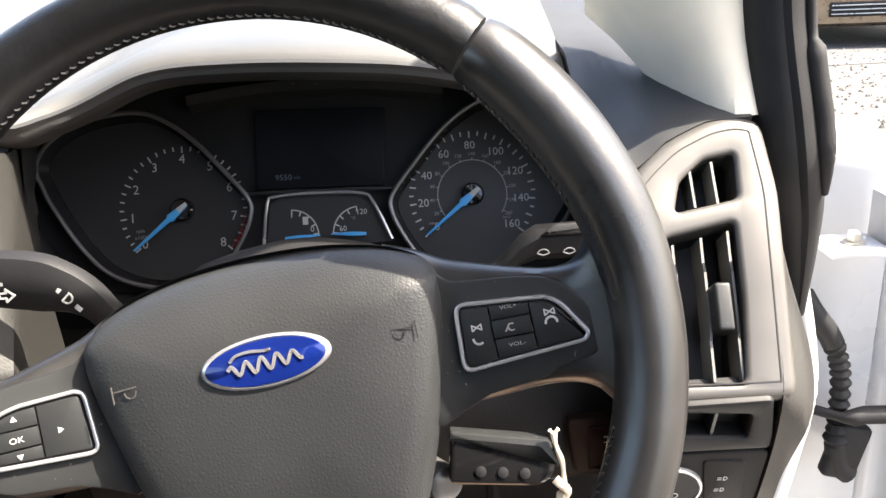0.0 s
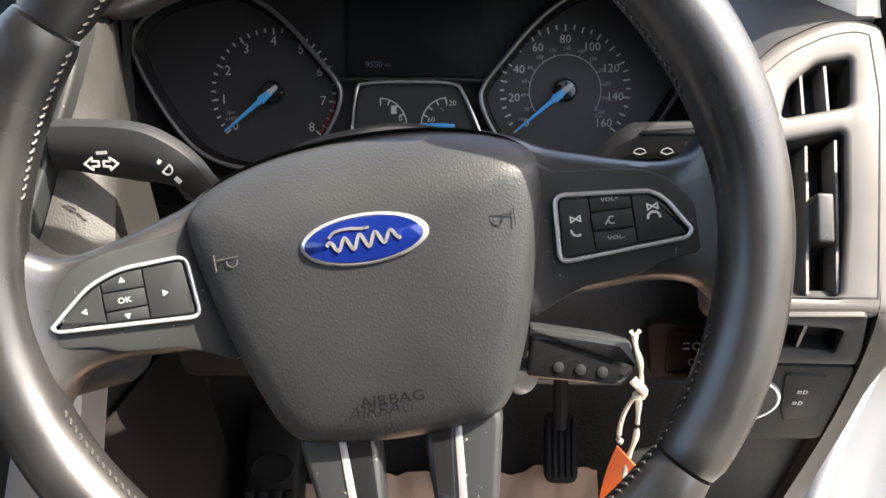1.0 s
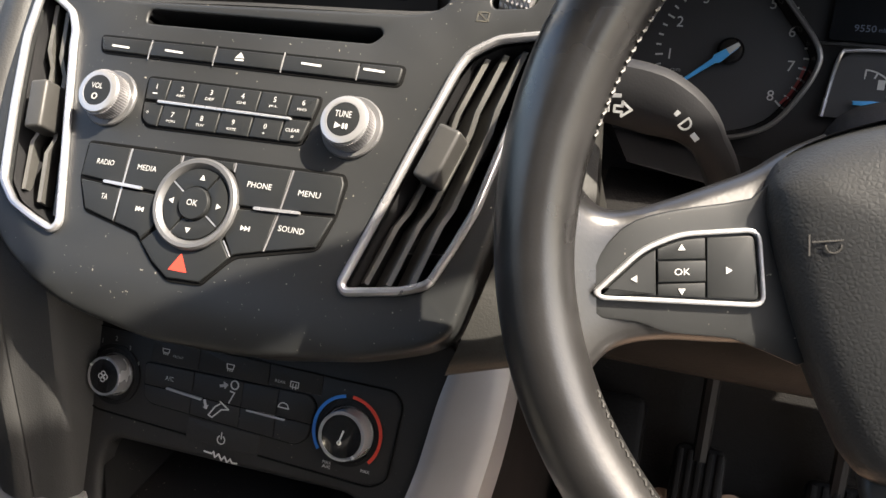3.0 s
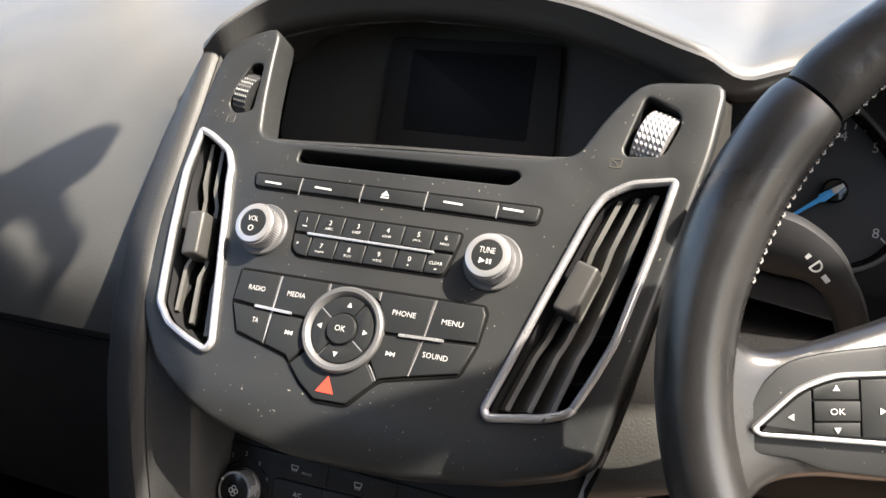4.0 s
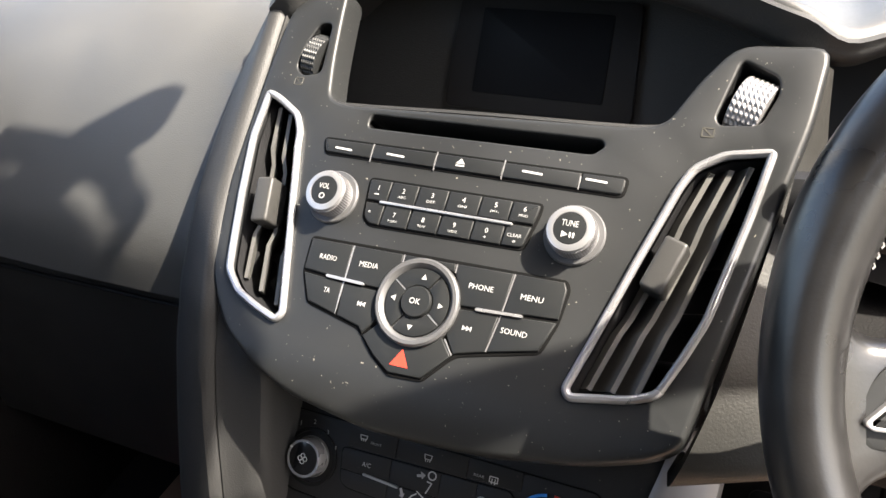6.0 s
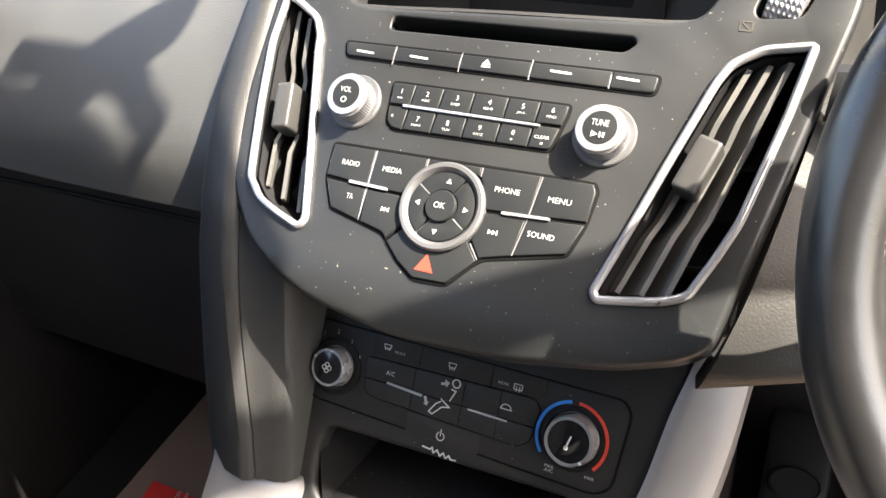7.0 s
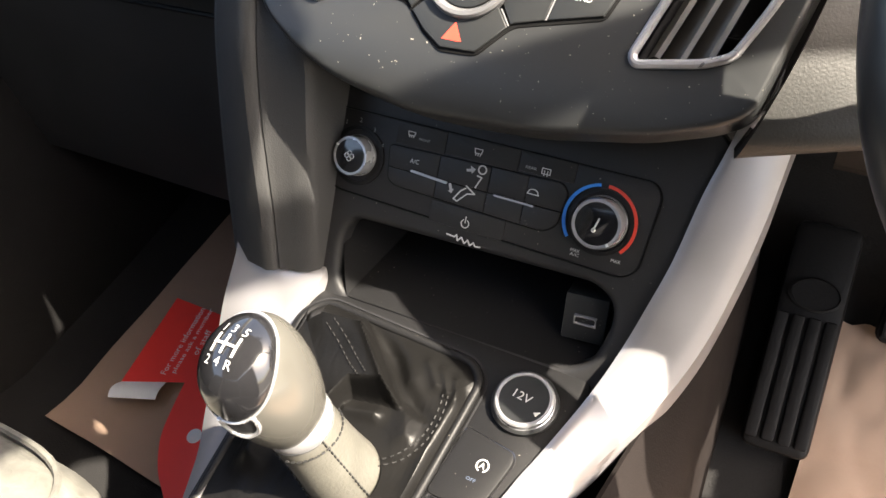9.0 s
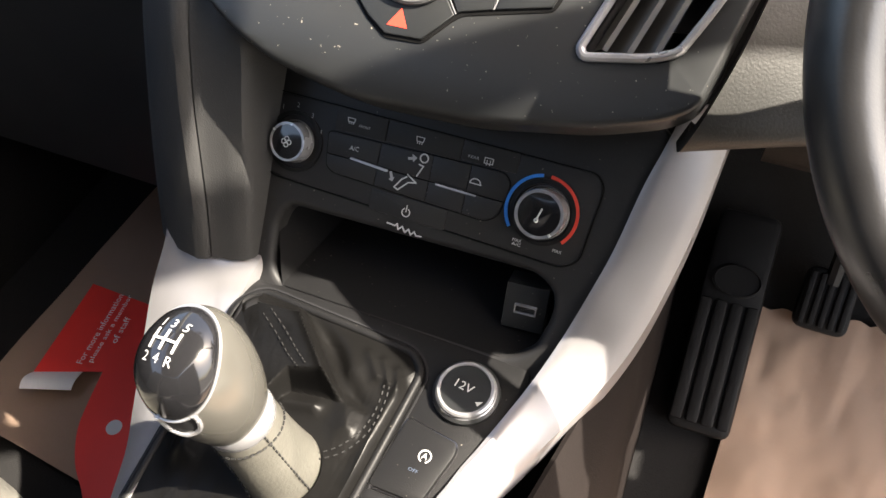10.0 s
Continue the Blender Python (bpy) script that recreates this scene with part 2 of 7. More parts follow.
def tube(points, radius, n=10, closed=False, flat=1.0, up=(0, 0, 1)):
    pts = [Vector(p) for p in points]
    rows = []
    m = len(pts)
    for i, p in enumerate(pts):
        a = pts[i - 1] if (i > 0 or closed) else p
        b = pts[(i + 1) % m] if (i < m - 1 or closed) else p
        d = (b - a).normalized()
        s = d.cross(Vector(up))
        if s.length < 1e-4:
            s = d.cross(Vector((1, 0, 0)))
        s.normalize()
        w = s.cross(d)
        r = radius(i / max(m - 1, 1)) if callable(radius) else radius
        rows.append([p + s * (r * math.cos(2 * math.pi * k / n)) + w * (r * flat * math.sin(2 * math.pi * k / n)) for k in range(n)])
    if closed:
        rows.append(rows[0])
        bm = loft(rows, cap=False)
        bmesh.ops.remove_doubles(bm, verts=bm.verts, dist=1e-7)
        return bm
    return loft(rows)


def lathe(profile, n=36):
    """A turned piece round the panel's z: rows of radius and height."""
    rows = [[(r * math.cos(2 * math.pi * k / n), r * math.sin(2 * math.pi * k / n), z) for k in range(n)] for r, z in profile]
    return loft(rows)


def block(x0, x1, y0, y1, z0, z1, bevel=0.0, seg=2):
    bm = bmesh.new()
    bmesh.ops.create_cube(bm, size=1)
    for v in bm.verts:
        v.co = ((x0 + x1) / 2 + v.co.x * (x1 - x0), (y0 + y1) / 2 + v.co.y * (y1 - y0), (z0 + z1) / 2 + v.co.z * (z1 - z0))
    if bevel > 0:
        bmesh.ops.bevel(bm, geom=bm.edges[:], offset=bevel, segments=seg, affect="EDGES", profile=0.6)
    return bm


def join(*bms):
    out = bmesh.new()
    for b in bms:
        me = bpy.data.meshes.new("tmp")
        b.to_mesh(me)
        b.free()
        out.from_mesh(me)
        bpy.data.meshes.remove(me)
    return out


def lettering(words, m, size, parent, material, name="lettering", width=None, lift=0.0003, bold=0.0, spin=0.0):
    """Words in the built-in font, centred on the pose m's plane, size metres tall (capitals), or width metres wide."""
    cu = bpy.data.curves.new("words", "FONT")
    cu.body = words
    cu.align_x, cu.align_y = "CENTER", "CENTER"
    cu.resolution_u = 2
    cu.offset = bold
    ob = new("words", cu)
    dg = bpy.context.evaluated_depsgraph_get()
    me = bpy.data.meshes.new_from_object(ob.evaluated_get(dg))
    bpy.data.objects.remove(ob)
    bpy.data.curves.remove(cu)
    xs = [v.co.x for v in me.vertices]
    ys = [v.co.y for v in me.vertices]
    cx, cy = (max(xs) + min(xs)) / 2, (max(ys) + min(ys)) / 2
    sy = size / (max(ys) - min(ys))
    sx = width / (max(xs) - min(xs)) if width else sy
    me.transform(Matrix.Diagonal((sx, sy, 1, 1)) @ Matrix.Translation((-cx, -cy, 0)))
    me.transform(m @ pose(0, 0, lift, 0, 0, spin))
    me.materials.clear()
    me.materials.append(material)
    me.name = name
    o = new(name, me)
    o.parent = parent
    o.matrix_parent_inverse = parent.matrix_world.inverted()
    return o


def mark(pts, m, parent, material, name="symbol", lift=0.0003, thick=0.0004):
    """A small flat printed or inlaid shape."""
    return part(name, xform(plate(pts, top=lift, thick=thick, edge=0), m), material, parent, smooth=False)


def bar(a, b, w, m, parent, material, name="symbol", lift=0.0004, thick=0.0006):
    a, b = Vector(a), Vector(b)
    d = (b - a).normalized()
    s = Vector((-d.y, d.x)) * (w / 2)
    return part(name, xform(plate(rounded([tuple(a - s), tuple(b - s), tuple(b + s), tuple(a + s)], w * 0.45, 2), top=lift, thick=thick, edge=0), m), material, parent, smooth=False)


def strokes(lines, w, m, parent, material, name="symbol", lift=0.0003):
    """A line drawing of several strokes, joined."""
    bms = []
    for ln in lines:
        for a, b in zip(ln, ln[1:]):
            a, b = Vector(a), Vector(b)
            if (b - a).length < 1e-7:
                continue
            d = (b - a).normalized()
            s = Vector((-d.y, d.x)) * (w / 2)
            e = d * (w * 0.3)
            bms.append(plate([tuple(a - s - e), tuple(b - s + e), tuple(b + s + e), tuple(a + s - e)], top=lift, thick=0.0003, edge=0))
    return part(name, xform(join(*bms), m), material, parent, smooth=False)


def arc(c, r, a0, a1, n=10, ry=None):
    return [(c[0] + r * math.cos(radians(a0 + (a1 - a0) * i / n)), c[1] + (ry or r) * math.sin(radians(a0 + (a1 - a0) * i / n))) for i in range(n + 1)]

# ---- panels' own axes ----
F_R = frame_at((-0.365, 0.045, 0.816), 38)
F_C = frame_at((-0.365, 0.036, 0.677), 26)
F_K = frame_at((0, 0.262, 0.857), 20)
F_W = frame_at((-0.0017, -0.0126, 0.860), 21.1, spin=9)
F_V = frame_at((0.26, 0.12, 0.80), 37)
F_L = frame_at((0.24, 0.117, 0.70), -20)


def lerp(table, x):
    """Values of a table of (x, a, b, ...) at x, with straight lines between."""
    if x <= table[0][0]:
        return table[0][1:]
    for p, q in zip(table, table[1:]):
        if x <= q[0]:
            s = (x - p[0]) / (q[0] - p[0])
            return tuple(a + (b - a) * s for a, b in zip(p[1:], q[1:]))
    return table[-1][1:]


def glide(table, x):
    """Values of a table at x, with smooth bends at its points."""
    n = len(table)
    for i in range(n - 1):
        p, q = table[i], table[i + 1]
        if x <= q[0] or i == n - 2:
            h = q[0] - p[0]
            s = min(max((x - p[0]) / h, 0), 1)
            a, b = table[max(i - 1, 0)], table[min(i + 2, n - 1)]
            out = []
            for k in range(1, len(p)):
                m0 = (q[k] - a[k]) / max(q[0] - a[0], 1e-6) * h
                m1 = (b[k] - p[k]) / max(b[0] - p[0], 1e-6) * h
                out.append((2 * s ** 3 - 3 * s * s + 1) * p[k] + (s ** 3 - 2 * s * s + s) * m0 + (3 * s * s - 2 * s ** 3) * q[k] + (s ** 3 - s * s) * m1)
            return tuple(out)


# ---- outside: ground, neighbouring car ----
def build_outside():
    bm = bmesh.new()
    bmesh.ops.create_grid(bm, x_segments=60, y_segments=60, size=400)
    for v in bm.verts:
        v.co.z = -0.002
    g = part("ground", bm, M_GRAVEL, smooth=False)
    tagged(g, "pale sunlit gravel of a car park", "ground", kind="structure")
    rnd = random.Random(4)
    bm = bmesh.new()
    for _ in range(2600):
        x, y = rnd.uniform(1.6, 6.5), rnd.uniform(2.6, 8.5)
        r = rnd.uniform(0.008, 0.022)
        vs = [bm.verts.new((x + dx * r * rnd.uniform(0.7, 1.3), y + dy * r * rnd.uniform(0.7, 1.3), dz * r)) for dx, dy, dz in
              ((1, 0, 0), (0, 1, 0), (-1, 0, 0), (0, -1, 0), (0, 0, 0.8))]
        for a, b in ((0, 1), (1, 2), (2, 3), (3, 0)):
            bm.faces.new((vs[a], vs[b], vs[4]))
    tagged(part("gravel_stones", bm, M_GRAVEL, smooth=False), "loose pale stones scattered on the gravel", "gravel", kind="stuff")
    m = pose(4.6, 7.6, 0, 0, 0, -14)
    car = thing("parked_car", "bronze parked car with a dark lower grille, facing the open door", "car", (4.6, 7.6, 0))
    rows = []
    for y, w, z0, z1 in ((0.0, 0.78, 0.24, 0.62), (0.10, 0.86, 0.20, 0.72), (0.45, 0.90, 0.20, 0.84), (1.3, 0.90, 0.22, 1.0), (1.9, 0.86, 0.24, 1.4), (3.4, 0.86, 0.24, 1.42), (4.2, 0.84, 0.26, 0.95)):
        rows.append([(x, y, z) for x, z in rounded([(-w, z0), (w, z0), (w * 0.96, z1), (-w * 0.96, z1)], 0.12)])
    part("body", xform(loft(rows), m), M_BRONZE, car)
    part("grille", xform(block(-0.55, 0.55, -0.02, 0.03, 0.30, 0.44, 0.02), m), M_BLACK, car)
    for i in range(3):
        part("grille_bar", xform(block(-0.53, 0.53, -0.035, -0.022, 0.325 + 0.04 * i, 0.335 + 0.04 * i, 0.003), m), M_CHROME, car)
    for s in (-1, 1):
        part("headlamp", xform(block(s * 0.68 - 0.14, s * 0.68 + 0.14, -0.005, 0.10, 0.50, 0.62, 0.03), m), M_LENS, car)
        for y in (0.75, 3.4):
            w = lathe([(0.20, -0.10), (0.31, -0.10), (0.33, -0.06), (0.33, 0.06), (0.31, 0.10), (0.20, 0.10)])
            part("wheel", xform(w, m @ pose(s * 0.80, y, 0.33, 0, 90, 0)), M_SEAL, car)
    # dark strip of ground painted in for the shadow beneath the parked car
    t = part("car_shadow_patch", block(3.0, 7.5, 6.6, 9.5, -0.001, 0.004), M_CAR_SHADE, smooth=False)
    tagged(t, "dark ground strip standing for the shadow under the parked car", "tarmac", kind="structure")


build_outside()


# ---- shell of the car ----
def build_shell():
    # roof lining, rear and left side close the cabin; the unseen roof's edge is cut to steer the sun
    roof = [[(x, y, z) for y, z in ((-1.6, 1.40), (-0.9, 1.48), (-0.5, 1.48), (-0.25, 1.46), (e, 1.44))] for x, e in ((-0.90, 0.03), (-0.82, 0.040), (-0.6, 0.055), (-0.365, 0.058), (-0.25, 0.048), (-0.14, 0.027), (-0.10, 0.022), (-0.06, -0.002), (0.0, -0.022), (0.045, -0.040), (0.085, -0.066), (0.12, -0.095))]
    for r, dz in zip(roof, (-0.03, -0.01, 0, 0.005, 0.005, 0.006, 0.008, 0.010, 0.016, 0.026, 0.042, 0.055)):
        for i, p in enumerate(r):
            r[i] = (p[0], p[1], p[2] + dz)
    tagged(part("ceiling", sheet(roof, 0.03), M_HEAD), "unseen pale grey cloth roof lining, its edge shaped to steer the sun", "ceiling", kind="structure")
    side = [[(x, y, z) for x, z in ((-1.06, 0.15), (-1.08, 0.5), (-1.07, 0.92), (-1.06, 0.98))] for y in (-1.6, -0.6, 0.2, 0.95)]
    tagged(part("wall_passenger_door", sheet(side, 0.04), M_CARPET), "dark plastic passenger door lining", "door lining", kind="structure")
    rear = [[(x, -1.62, z) for x in (-1.08, 0.36)] for z in (0.15, 0.7, 1.35)]
    tagged(part("wall_rear", sheet(rear, 0.04), M_LOWER, smooth=False), "dark rear of the cabin", "wall", kind="structure")
    # pillars of the windscreen
    for name, x0, x1 in (("pillar_passenger", -1.06, -0.90),):
        pts = [(x0, 0.80, 0.97), (x0 * 0.72 + x1 * 0.28, 0.56, 1.10), (x0 * 0.36 + x1 * 0.64, 0.23, 1.26), (x1, -0.06, 1.375)]
        tagged(part(name, tube(curve2(pts, 6, False), 0.040, 12), M_PILLAR), "pale grey windscreen pillar trim", "pillar", kind="structure")
    rows = [[(0.222, 0.3771, 0.9802), (0.2421, 0.345, 0.958), (0.2622, 0.285, 0.9256), (0.2742, 0.243, 0.9146), (0.2880, 0.2210, 0.9130), (0.3000, 0.2260, 0.9090)],
            [(0.2076, 0.2983, 1.0208), (0.2229, 0.2633, 1.0129), (0.2433, 0.2406, 1.0083), (0.2612, 0.2314, 1.0036), (0.276, 0.2323, 0.9944), (0.2891, 0.2369, 0.9805)],
            [(0.2172, 0.2801, 1.0997), (0.2313, 0.2803, 1.1028), (0.2492, 0.2658, 1.1055), (0.2686, 0.2437, 1.0986), (0.2856, 0.2147, 1.0906), (0.297, 0.2192, 1.0823)],
            [(0.257, 0.1, 1.266), (0.26, 0.095, 1.266), (0.263, 0.089, 1.264), (0.267, 0.082, 1.261), (0.271, 0.075, 1.258), (0.275, 0.075, 1.254)],
            [(0.122, -0.088, 1.499), (0.124, -0.093, 1.499), (0.126, -0.098, 1.497), (0.128, -0.103, 1.495), (0.13, -0.107, 1.492), (0.132, -0.108, 1.49)]]
    rows = [r + [(r[-1][0] + 0.014, r[-1][1] + 0.016, r[-1][2])] for r in rows]
    fine = [curve2(r, 3, False) for r in rows]
    cols = [curve2([f[i] for f in fine], 4, False) for i in range(len(fine[0]))]
    tagged(part("pillar_driver", sheet(cols, 0.01), M_PILLAR), "pale grey windscreen pillar trim beside the open door", "pillar", kind="structure")
    # floor pan, firewall
    fl = [[(x, y, z) for y, z in ((-1.6, 0.19), (0.05, 0.19), (0.25, 0.235), (0.45, 0.29), (0.62, 0.36), (0.80, 0.55), (0.86, 0.95))] for x in (-1.07, -0.7, -0.49)]
    tagged(part("floor_passenger", sheet(fl, 0.02), M_CARPET), "black carpet of the passenger footwell", "carpet", kind="structure")
    fl = [[(x, y, z) for y, z in ((-1.6, 0.262), (-0.05, 0.264), (0.08, 0.266), (0.125, 0.276), (0.30, 0.449), (0.50, 0.649), (0.54, 0.95))] for x in (-0.24, 0.0, 0.345)]
    tagged(part("floor_driver", sheet(fl, 0.02), M_CARPET), "black carpet of the driver's footwell", "carpet", kind="structure")
    # scuttle beyond the dashboard
    sc = [[(x, y, z) for y, z in ((0.86, 0.985), (0.98, 0.99), (1.15, 0.97), (1.75, 0.80), (1.8, 0.1))] for x in (-1.15, -0.365, 0.42)]
    tagged(part("bonnet", sheet(sc, 0.02), M_WHITE), "white bonnet beyond the windscreen", "bonnet", kind="structure")
    mi = thing("rear_view_mirror", "black interior mirror hanging from the windscreen header", "mirror", (-0.150, 0.03, 1.45))
    part("stem", tube(curve2([(-0.140, 0.015, 1.455), (-0.181, 0.040, 1.396), (-0.229, 0.051, 1.370), (-0.264, 0.060, 1.350), (-0.300, 0.065, 1.337), (-0.335, 0.068, 1.333), (-0.372, 0.070, 1.330), (-0.43, 0.073, 1.330)], 4, False), 0.008, 10), M_BLACK, mi)
    part("housing", xform(plate(rounded([(-0.105, -0.022), (0.095, -0.022), (0.100, 0.020), (-0.100, 0.024)], 0.018, 5), top=0.012, thick=0.024, edge=0.008, steps=3, back=True), frame_at((-0.365, 0.048, 1.330), 0, turn=27)), M_BLACK, mi)
    # unseen plain wall, added to keep outside light from bouncing onto the dash
    side = [[(x, y, z) for x, z in ((0.37, 0.15), (0.38, 0.5), (0.36, 0.95), (0.20, 1.43))] for y in (-1.6, -1.0, -0.55)]
    tagged(part("wall_driver_rear", sheet(side, 0.04), M_LOWER), "unseen dark side wall behind the driver, added to block light", "wall", kind="structure")
    # sill and driver's side body
    tagged(part("sill_driver", block(0.345, 0.46, -1.6, 0.34, 0.0, 0.27, 0.02), M_WHITE), "white painted door sill", "sill", kind="structure")


build_shell()


# ---- dashboard ----
HOOD = [(-0.525, 0.151, 0.950), (-0.501, 0.166, 0.971), (-0.458, 0.174, 0.981), (-0.399, 0.178, 0.986), (-0.331, 0.176, 0.983), (-0.285, 0.171, 0.977),
        (-0.255, 0.166, 0.970), (-0.219, 0.157, 0.959), (-0.180, 0.149, 0.947)]
BINN = [(-0.180, 0.175, 0.936), (-0.137, 0.178, 0.956), (-0.093, 0.180, 0.973), (-0.042, 0.180, 0.976), (0.026, 0.180, 0.973), (0.074, 0.180, 0.968),
        (0.12, 0.180, 0.957), (0.16, 0.178, 0.938), (0.195, 0.176, 0.908)]
RIGHT = [(0.205, 0.184, 0.888), (0.213, 0.188, 0.890), (0.234, 0.199, 0.9045), (0.262, 0.207, 0.9145), (0.30, 0.208, 0.916), (0.335, 0.205, 0.905)]
PASS = ((0.88, 1.0), (0.6, 1.0), (0.42, 0.997), (0.33, 0.985), (0.26, 0.968), (0.20, 0.944), (0.165, 0.92), (0.14, 0.895), (0.116, 0.86), (0.096, 0.82), (0.080, 0.78), (0.078, 0.742))


def build_dashboard():
    dash = thing("dashboard", "charcoal soft-plastic car dashboard with a hooded centre and instrument binnacle", "dashboard", (-0.365, 0.4, 0.6))
    # padded top over the whole width
    rows = []
    for x in np.linspace(-1.06, -0.56, 16):
        s = (x + 1.06) / 0.5
        rows.append([(x, y + 0.03 * (1 - s) ** 2 * (i > 3), z - 0.012 * (1 - s) * (i > 2)) for i, (y, z) in enumerate(PASS)])
    edge = ((0.88, 1.0), (0.6, 1.0), (0.42, 0.999), (0.33, 0.977), (0.26, 0.957), (0.181, 0.957), (0.161, 0.9535), (0.152, 0.945), (0.140, 0.911), (0.105, 0.864), (0.076, 0.82), (0.062, 0.78), (0.060, 0.742))
    rows.append([(-0.540, y, z) for y, z in edge])
    rows = [curve2(r, 3, False) for r in rows]
    part("dash_pad", sheet(rows, 0.006), M_DASH, dash, "soft grained charcoal pad in front of the passenger")
    rows = []
    brow = HOOD[:-1] + [(-0.196, 0.152, 0.9505), (-0.172, 0.160, 0.9450), (-0.155, 0.170, 0.9500)] + BINN[1:]
    crest = [(-0.540, 0, 0.953), (-0.525, 0, 0.966), (-0.502, 0, 0.982), (-0.478, 0, 0.9915), (-0.449, 0, 0.997), (-0.398, 0, 0.996), (-0.320, 0, 0.993), (-0.285, 0, 0.988), (-0.259, 0, 0.982),
             (-0.234, 0, 0.974), (-0.210, 0, 0.966), (-0.190, 0, 0.959), (-0.172, 0, 0.950), (-0.155, 0, 0.9535)]
    for x in np.linspace(-0.540, 0.195, 147):
        y, z = glide(brow, x)
        u = min(max((-0.150 - x) / 0.04, 0), 1)
        c = u * glide(crest, x)[1] + (1 - u) * (z + 0.0035)
        w = min(max((x + 0.30) / 0.2, 0), 1)
        rows.append([(x, 0.88, 1.0), (x, 0.6, 1.0 - 0.002 * w), (x, 0.42, 0.999 * (1 - w) + w * ((0.997 + c) / 2 + 0.002)), (x, 0.33, (1 - w) * ((0.999 + c) / 2) + w * (c + 0.0065)),
                     (x, 0.26, c + 0.0035 * (1 - u) + 0.003 * w), (x, y + 0.03, c + 0.0035 * (1 - u)), (x, y + 0.010 - 0.004 * u, c), (x, y + 0.003 - 0.004 * u, c - 0.0035 * (1 - u) - 0.0010 * u), (x, y - 0.003 * u, c - 0.0075 * (1 - u) - 0.0040 * u), (x, y + 0.004 + 0.001 * u, z - 0.011), (x, y + 0.02, z - 0.016)])
    part("hood", sheet([curve2(r[:9], 3, False) for r in rows], 0.0035), M_DASH, dash, "arched hoods over the centre display and the instruments")
    part("hood_lining", sheet([curve2([r[8], tuple(Vector(r[8]).lerp(Vector(r[9]), 0.5)), r[9], r[10]], 3, False) for r in rows if r[0][0] < -0.162], 0.0035), M_SOFT, dash, "black lining below the display hood")
    # front of the instrument hood, given a darker colour for the shade on it
    part("shaded_binnacle_lip", sheet([curve2([r[8], tuple(Vector(r[8]).lerp(Vector(r[9]), 0.5)), r[9], r[10]], 3, False) for r in rows if r[0][0] > -0.168], 0.0035), M_SOFT, dash)
    rows = []
    for x in np.linspace(0.195, 0.294, 14):
        y, z = lerp([(0.195, 0.182, 0.886)] + RIGHT, x)
        rows.append([(x, 0.88, 0.99), (x, 0.7, 0.985), (x, 0.55, 0.972), (x, 0.45, 0.958), (x, 0.36, 0.945), (x, 0.30, z + 0.022), (x, y + 0.045, z + 0.012), (x, y + 0.012, z + 0.003), (x, y, z - 0.002), (x, y + 0.01, z - 0.02)])
    # same plastic as the dash pad; the darker colour stands for pillar shade
    part("shaded_dash_shoulder", sheet(rows, 0.005), M_SOFT, dash, "shoulder beside the windscreen pillar, coloured darker for the pillar's shade")
    # lining of the binnacle, from the hood's lip back to the dials
    lip = [(x, y + 0.012, z - 0.012) for x, y, z in BINN]
    lip += [(0.20, 0.185, 0.86), (0.17, 0.19, 0.80), (0.0, 0.19, 0.775), (-0.16, 0.19, 0.80), (-0.19, 0.19, 0.86)]
    deep = []
    for x, y, z in lip:
        v = max(min((z - 0.857) * 0.95, 0.098), -0.075)
        p = F_K @ Vector((x * (1.20 if x < 0 else 1.12), v, -0.012))
        deep.append(tuple(p))
    mid = [tuple(Vector(a) * 0.5 + Vector(b) * 0.5 + Vector((0, 0, 0.006 if b[2] > 0.86 else 0))) for a, b in zip(lip, deep)]
    part("binnacle_lining", loft([lip, mid, deep], cap=False), M_BLACK, dash)
    # side walls beside the centre stack and lower panel below the column
    seam = [(-0.1805, 0.154, 0.927), (-0.182, 0.128, 0.895), (-0.189, 0.089, 0.845), (-0.198, 0.042, 0.795), (-0.206, 0.020, 0.766), (-0.211, 0.014, 0.752), (-0.214, 0.020, 0.744), (-0.215, 0.034, 0.742)]
    fold = [(-0.1795, 0.162, 0.926), (-0.1765, 0.144, 0.892), (-0.168, 0.106, 0.842), (-0.160, 0.066, 0.794), (-0.154, 0.046, 0.768), (-0.151, 0.041, 0.758), (-0.150, 0.045, 0.752), (-0.150, 0.055, 0.750)]
    deep = [(-0.205, 0.250, 0.930), (-0.202, 0.230, 0.885), (-0.190, 0.195, 0.835), (-0.170, 0.160, 0.785), (-0.160, 0.140, 0.764), (-0.158, 0.135, 0.756), (-0.157, 0.135, 0.752), (-0.157, 0.140, 0.750)]
    seam, fold, deep = (curve2(r, 4, False) for r in (seam, fold, deep))
    mixed = lambda a, b, f, out: [tuple(Vector(p).lerp(Vector(q), f) + Vector(out)) for p, q in zip(a, b)]
    rows = [[(x, y + 0.012, z) for x, y, z in seam], seam, mixed(seam, fold, 0.33, (0, -0.0015, 0.001)), mixed(seam, fold, 0.72, (0, -0.0012, 0.001)), fold, mixed(fold, deep, 0.06, (0.0015, 0, 0)), mixed(fold, deep, 0.3, (0.001, 0, 0)), deep]
    part("stack_flank", sheet(rows, 0.003), M_FLANK, dash, "coarse-grained side wall of the centre stack")
    rows = []
    for x in np.linspace(-0.175, 0.325, 24):
        b = 0.03 * math.exp(-(x / 0.09) ** 2)
        rows.append([(x, 0.225, 0.782), (x, 0.195 - b * 0.5, 0.775), (x, 0.168 - b, 0.745), (x, 0.160 - b * 0.6, 0.70), (x, 0.170, 0.668), (x, 0.185, 0.655), (x, 0.23, 0.65), (x, 0.36, 0.66)])
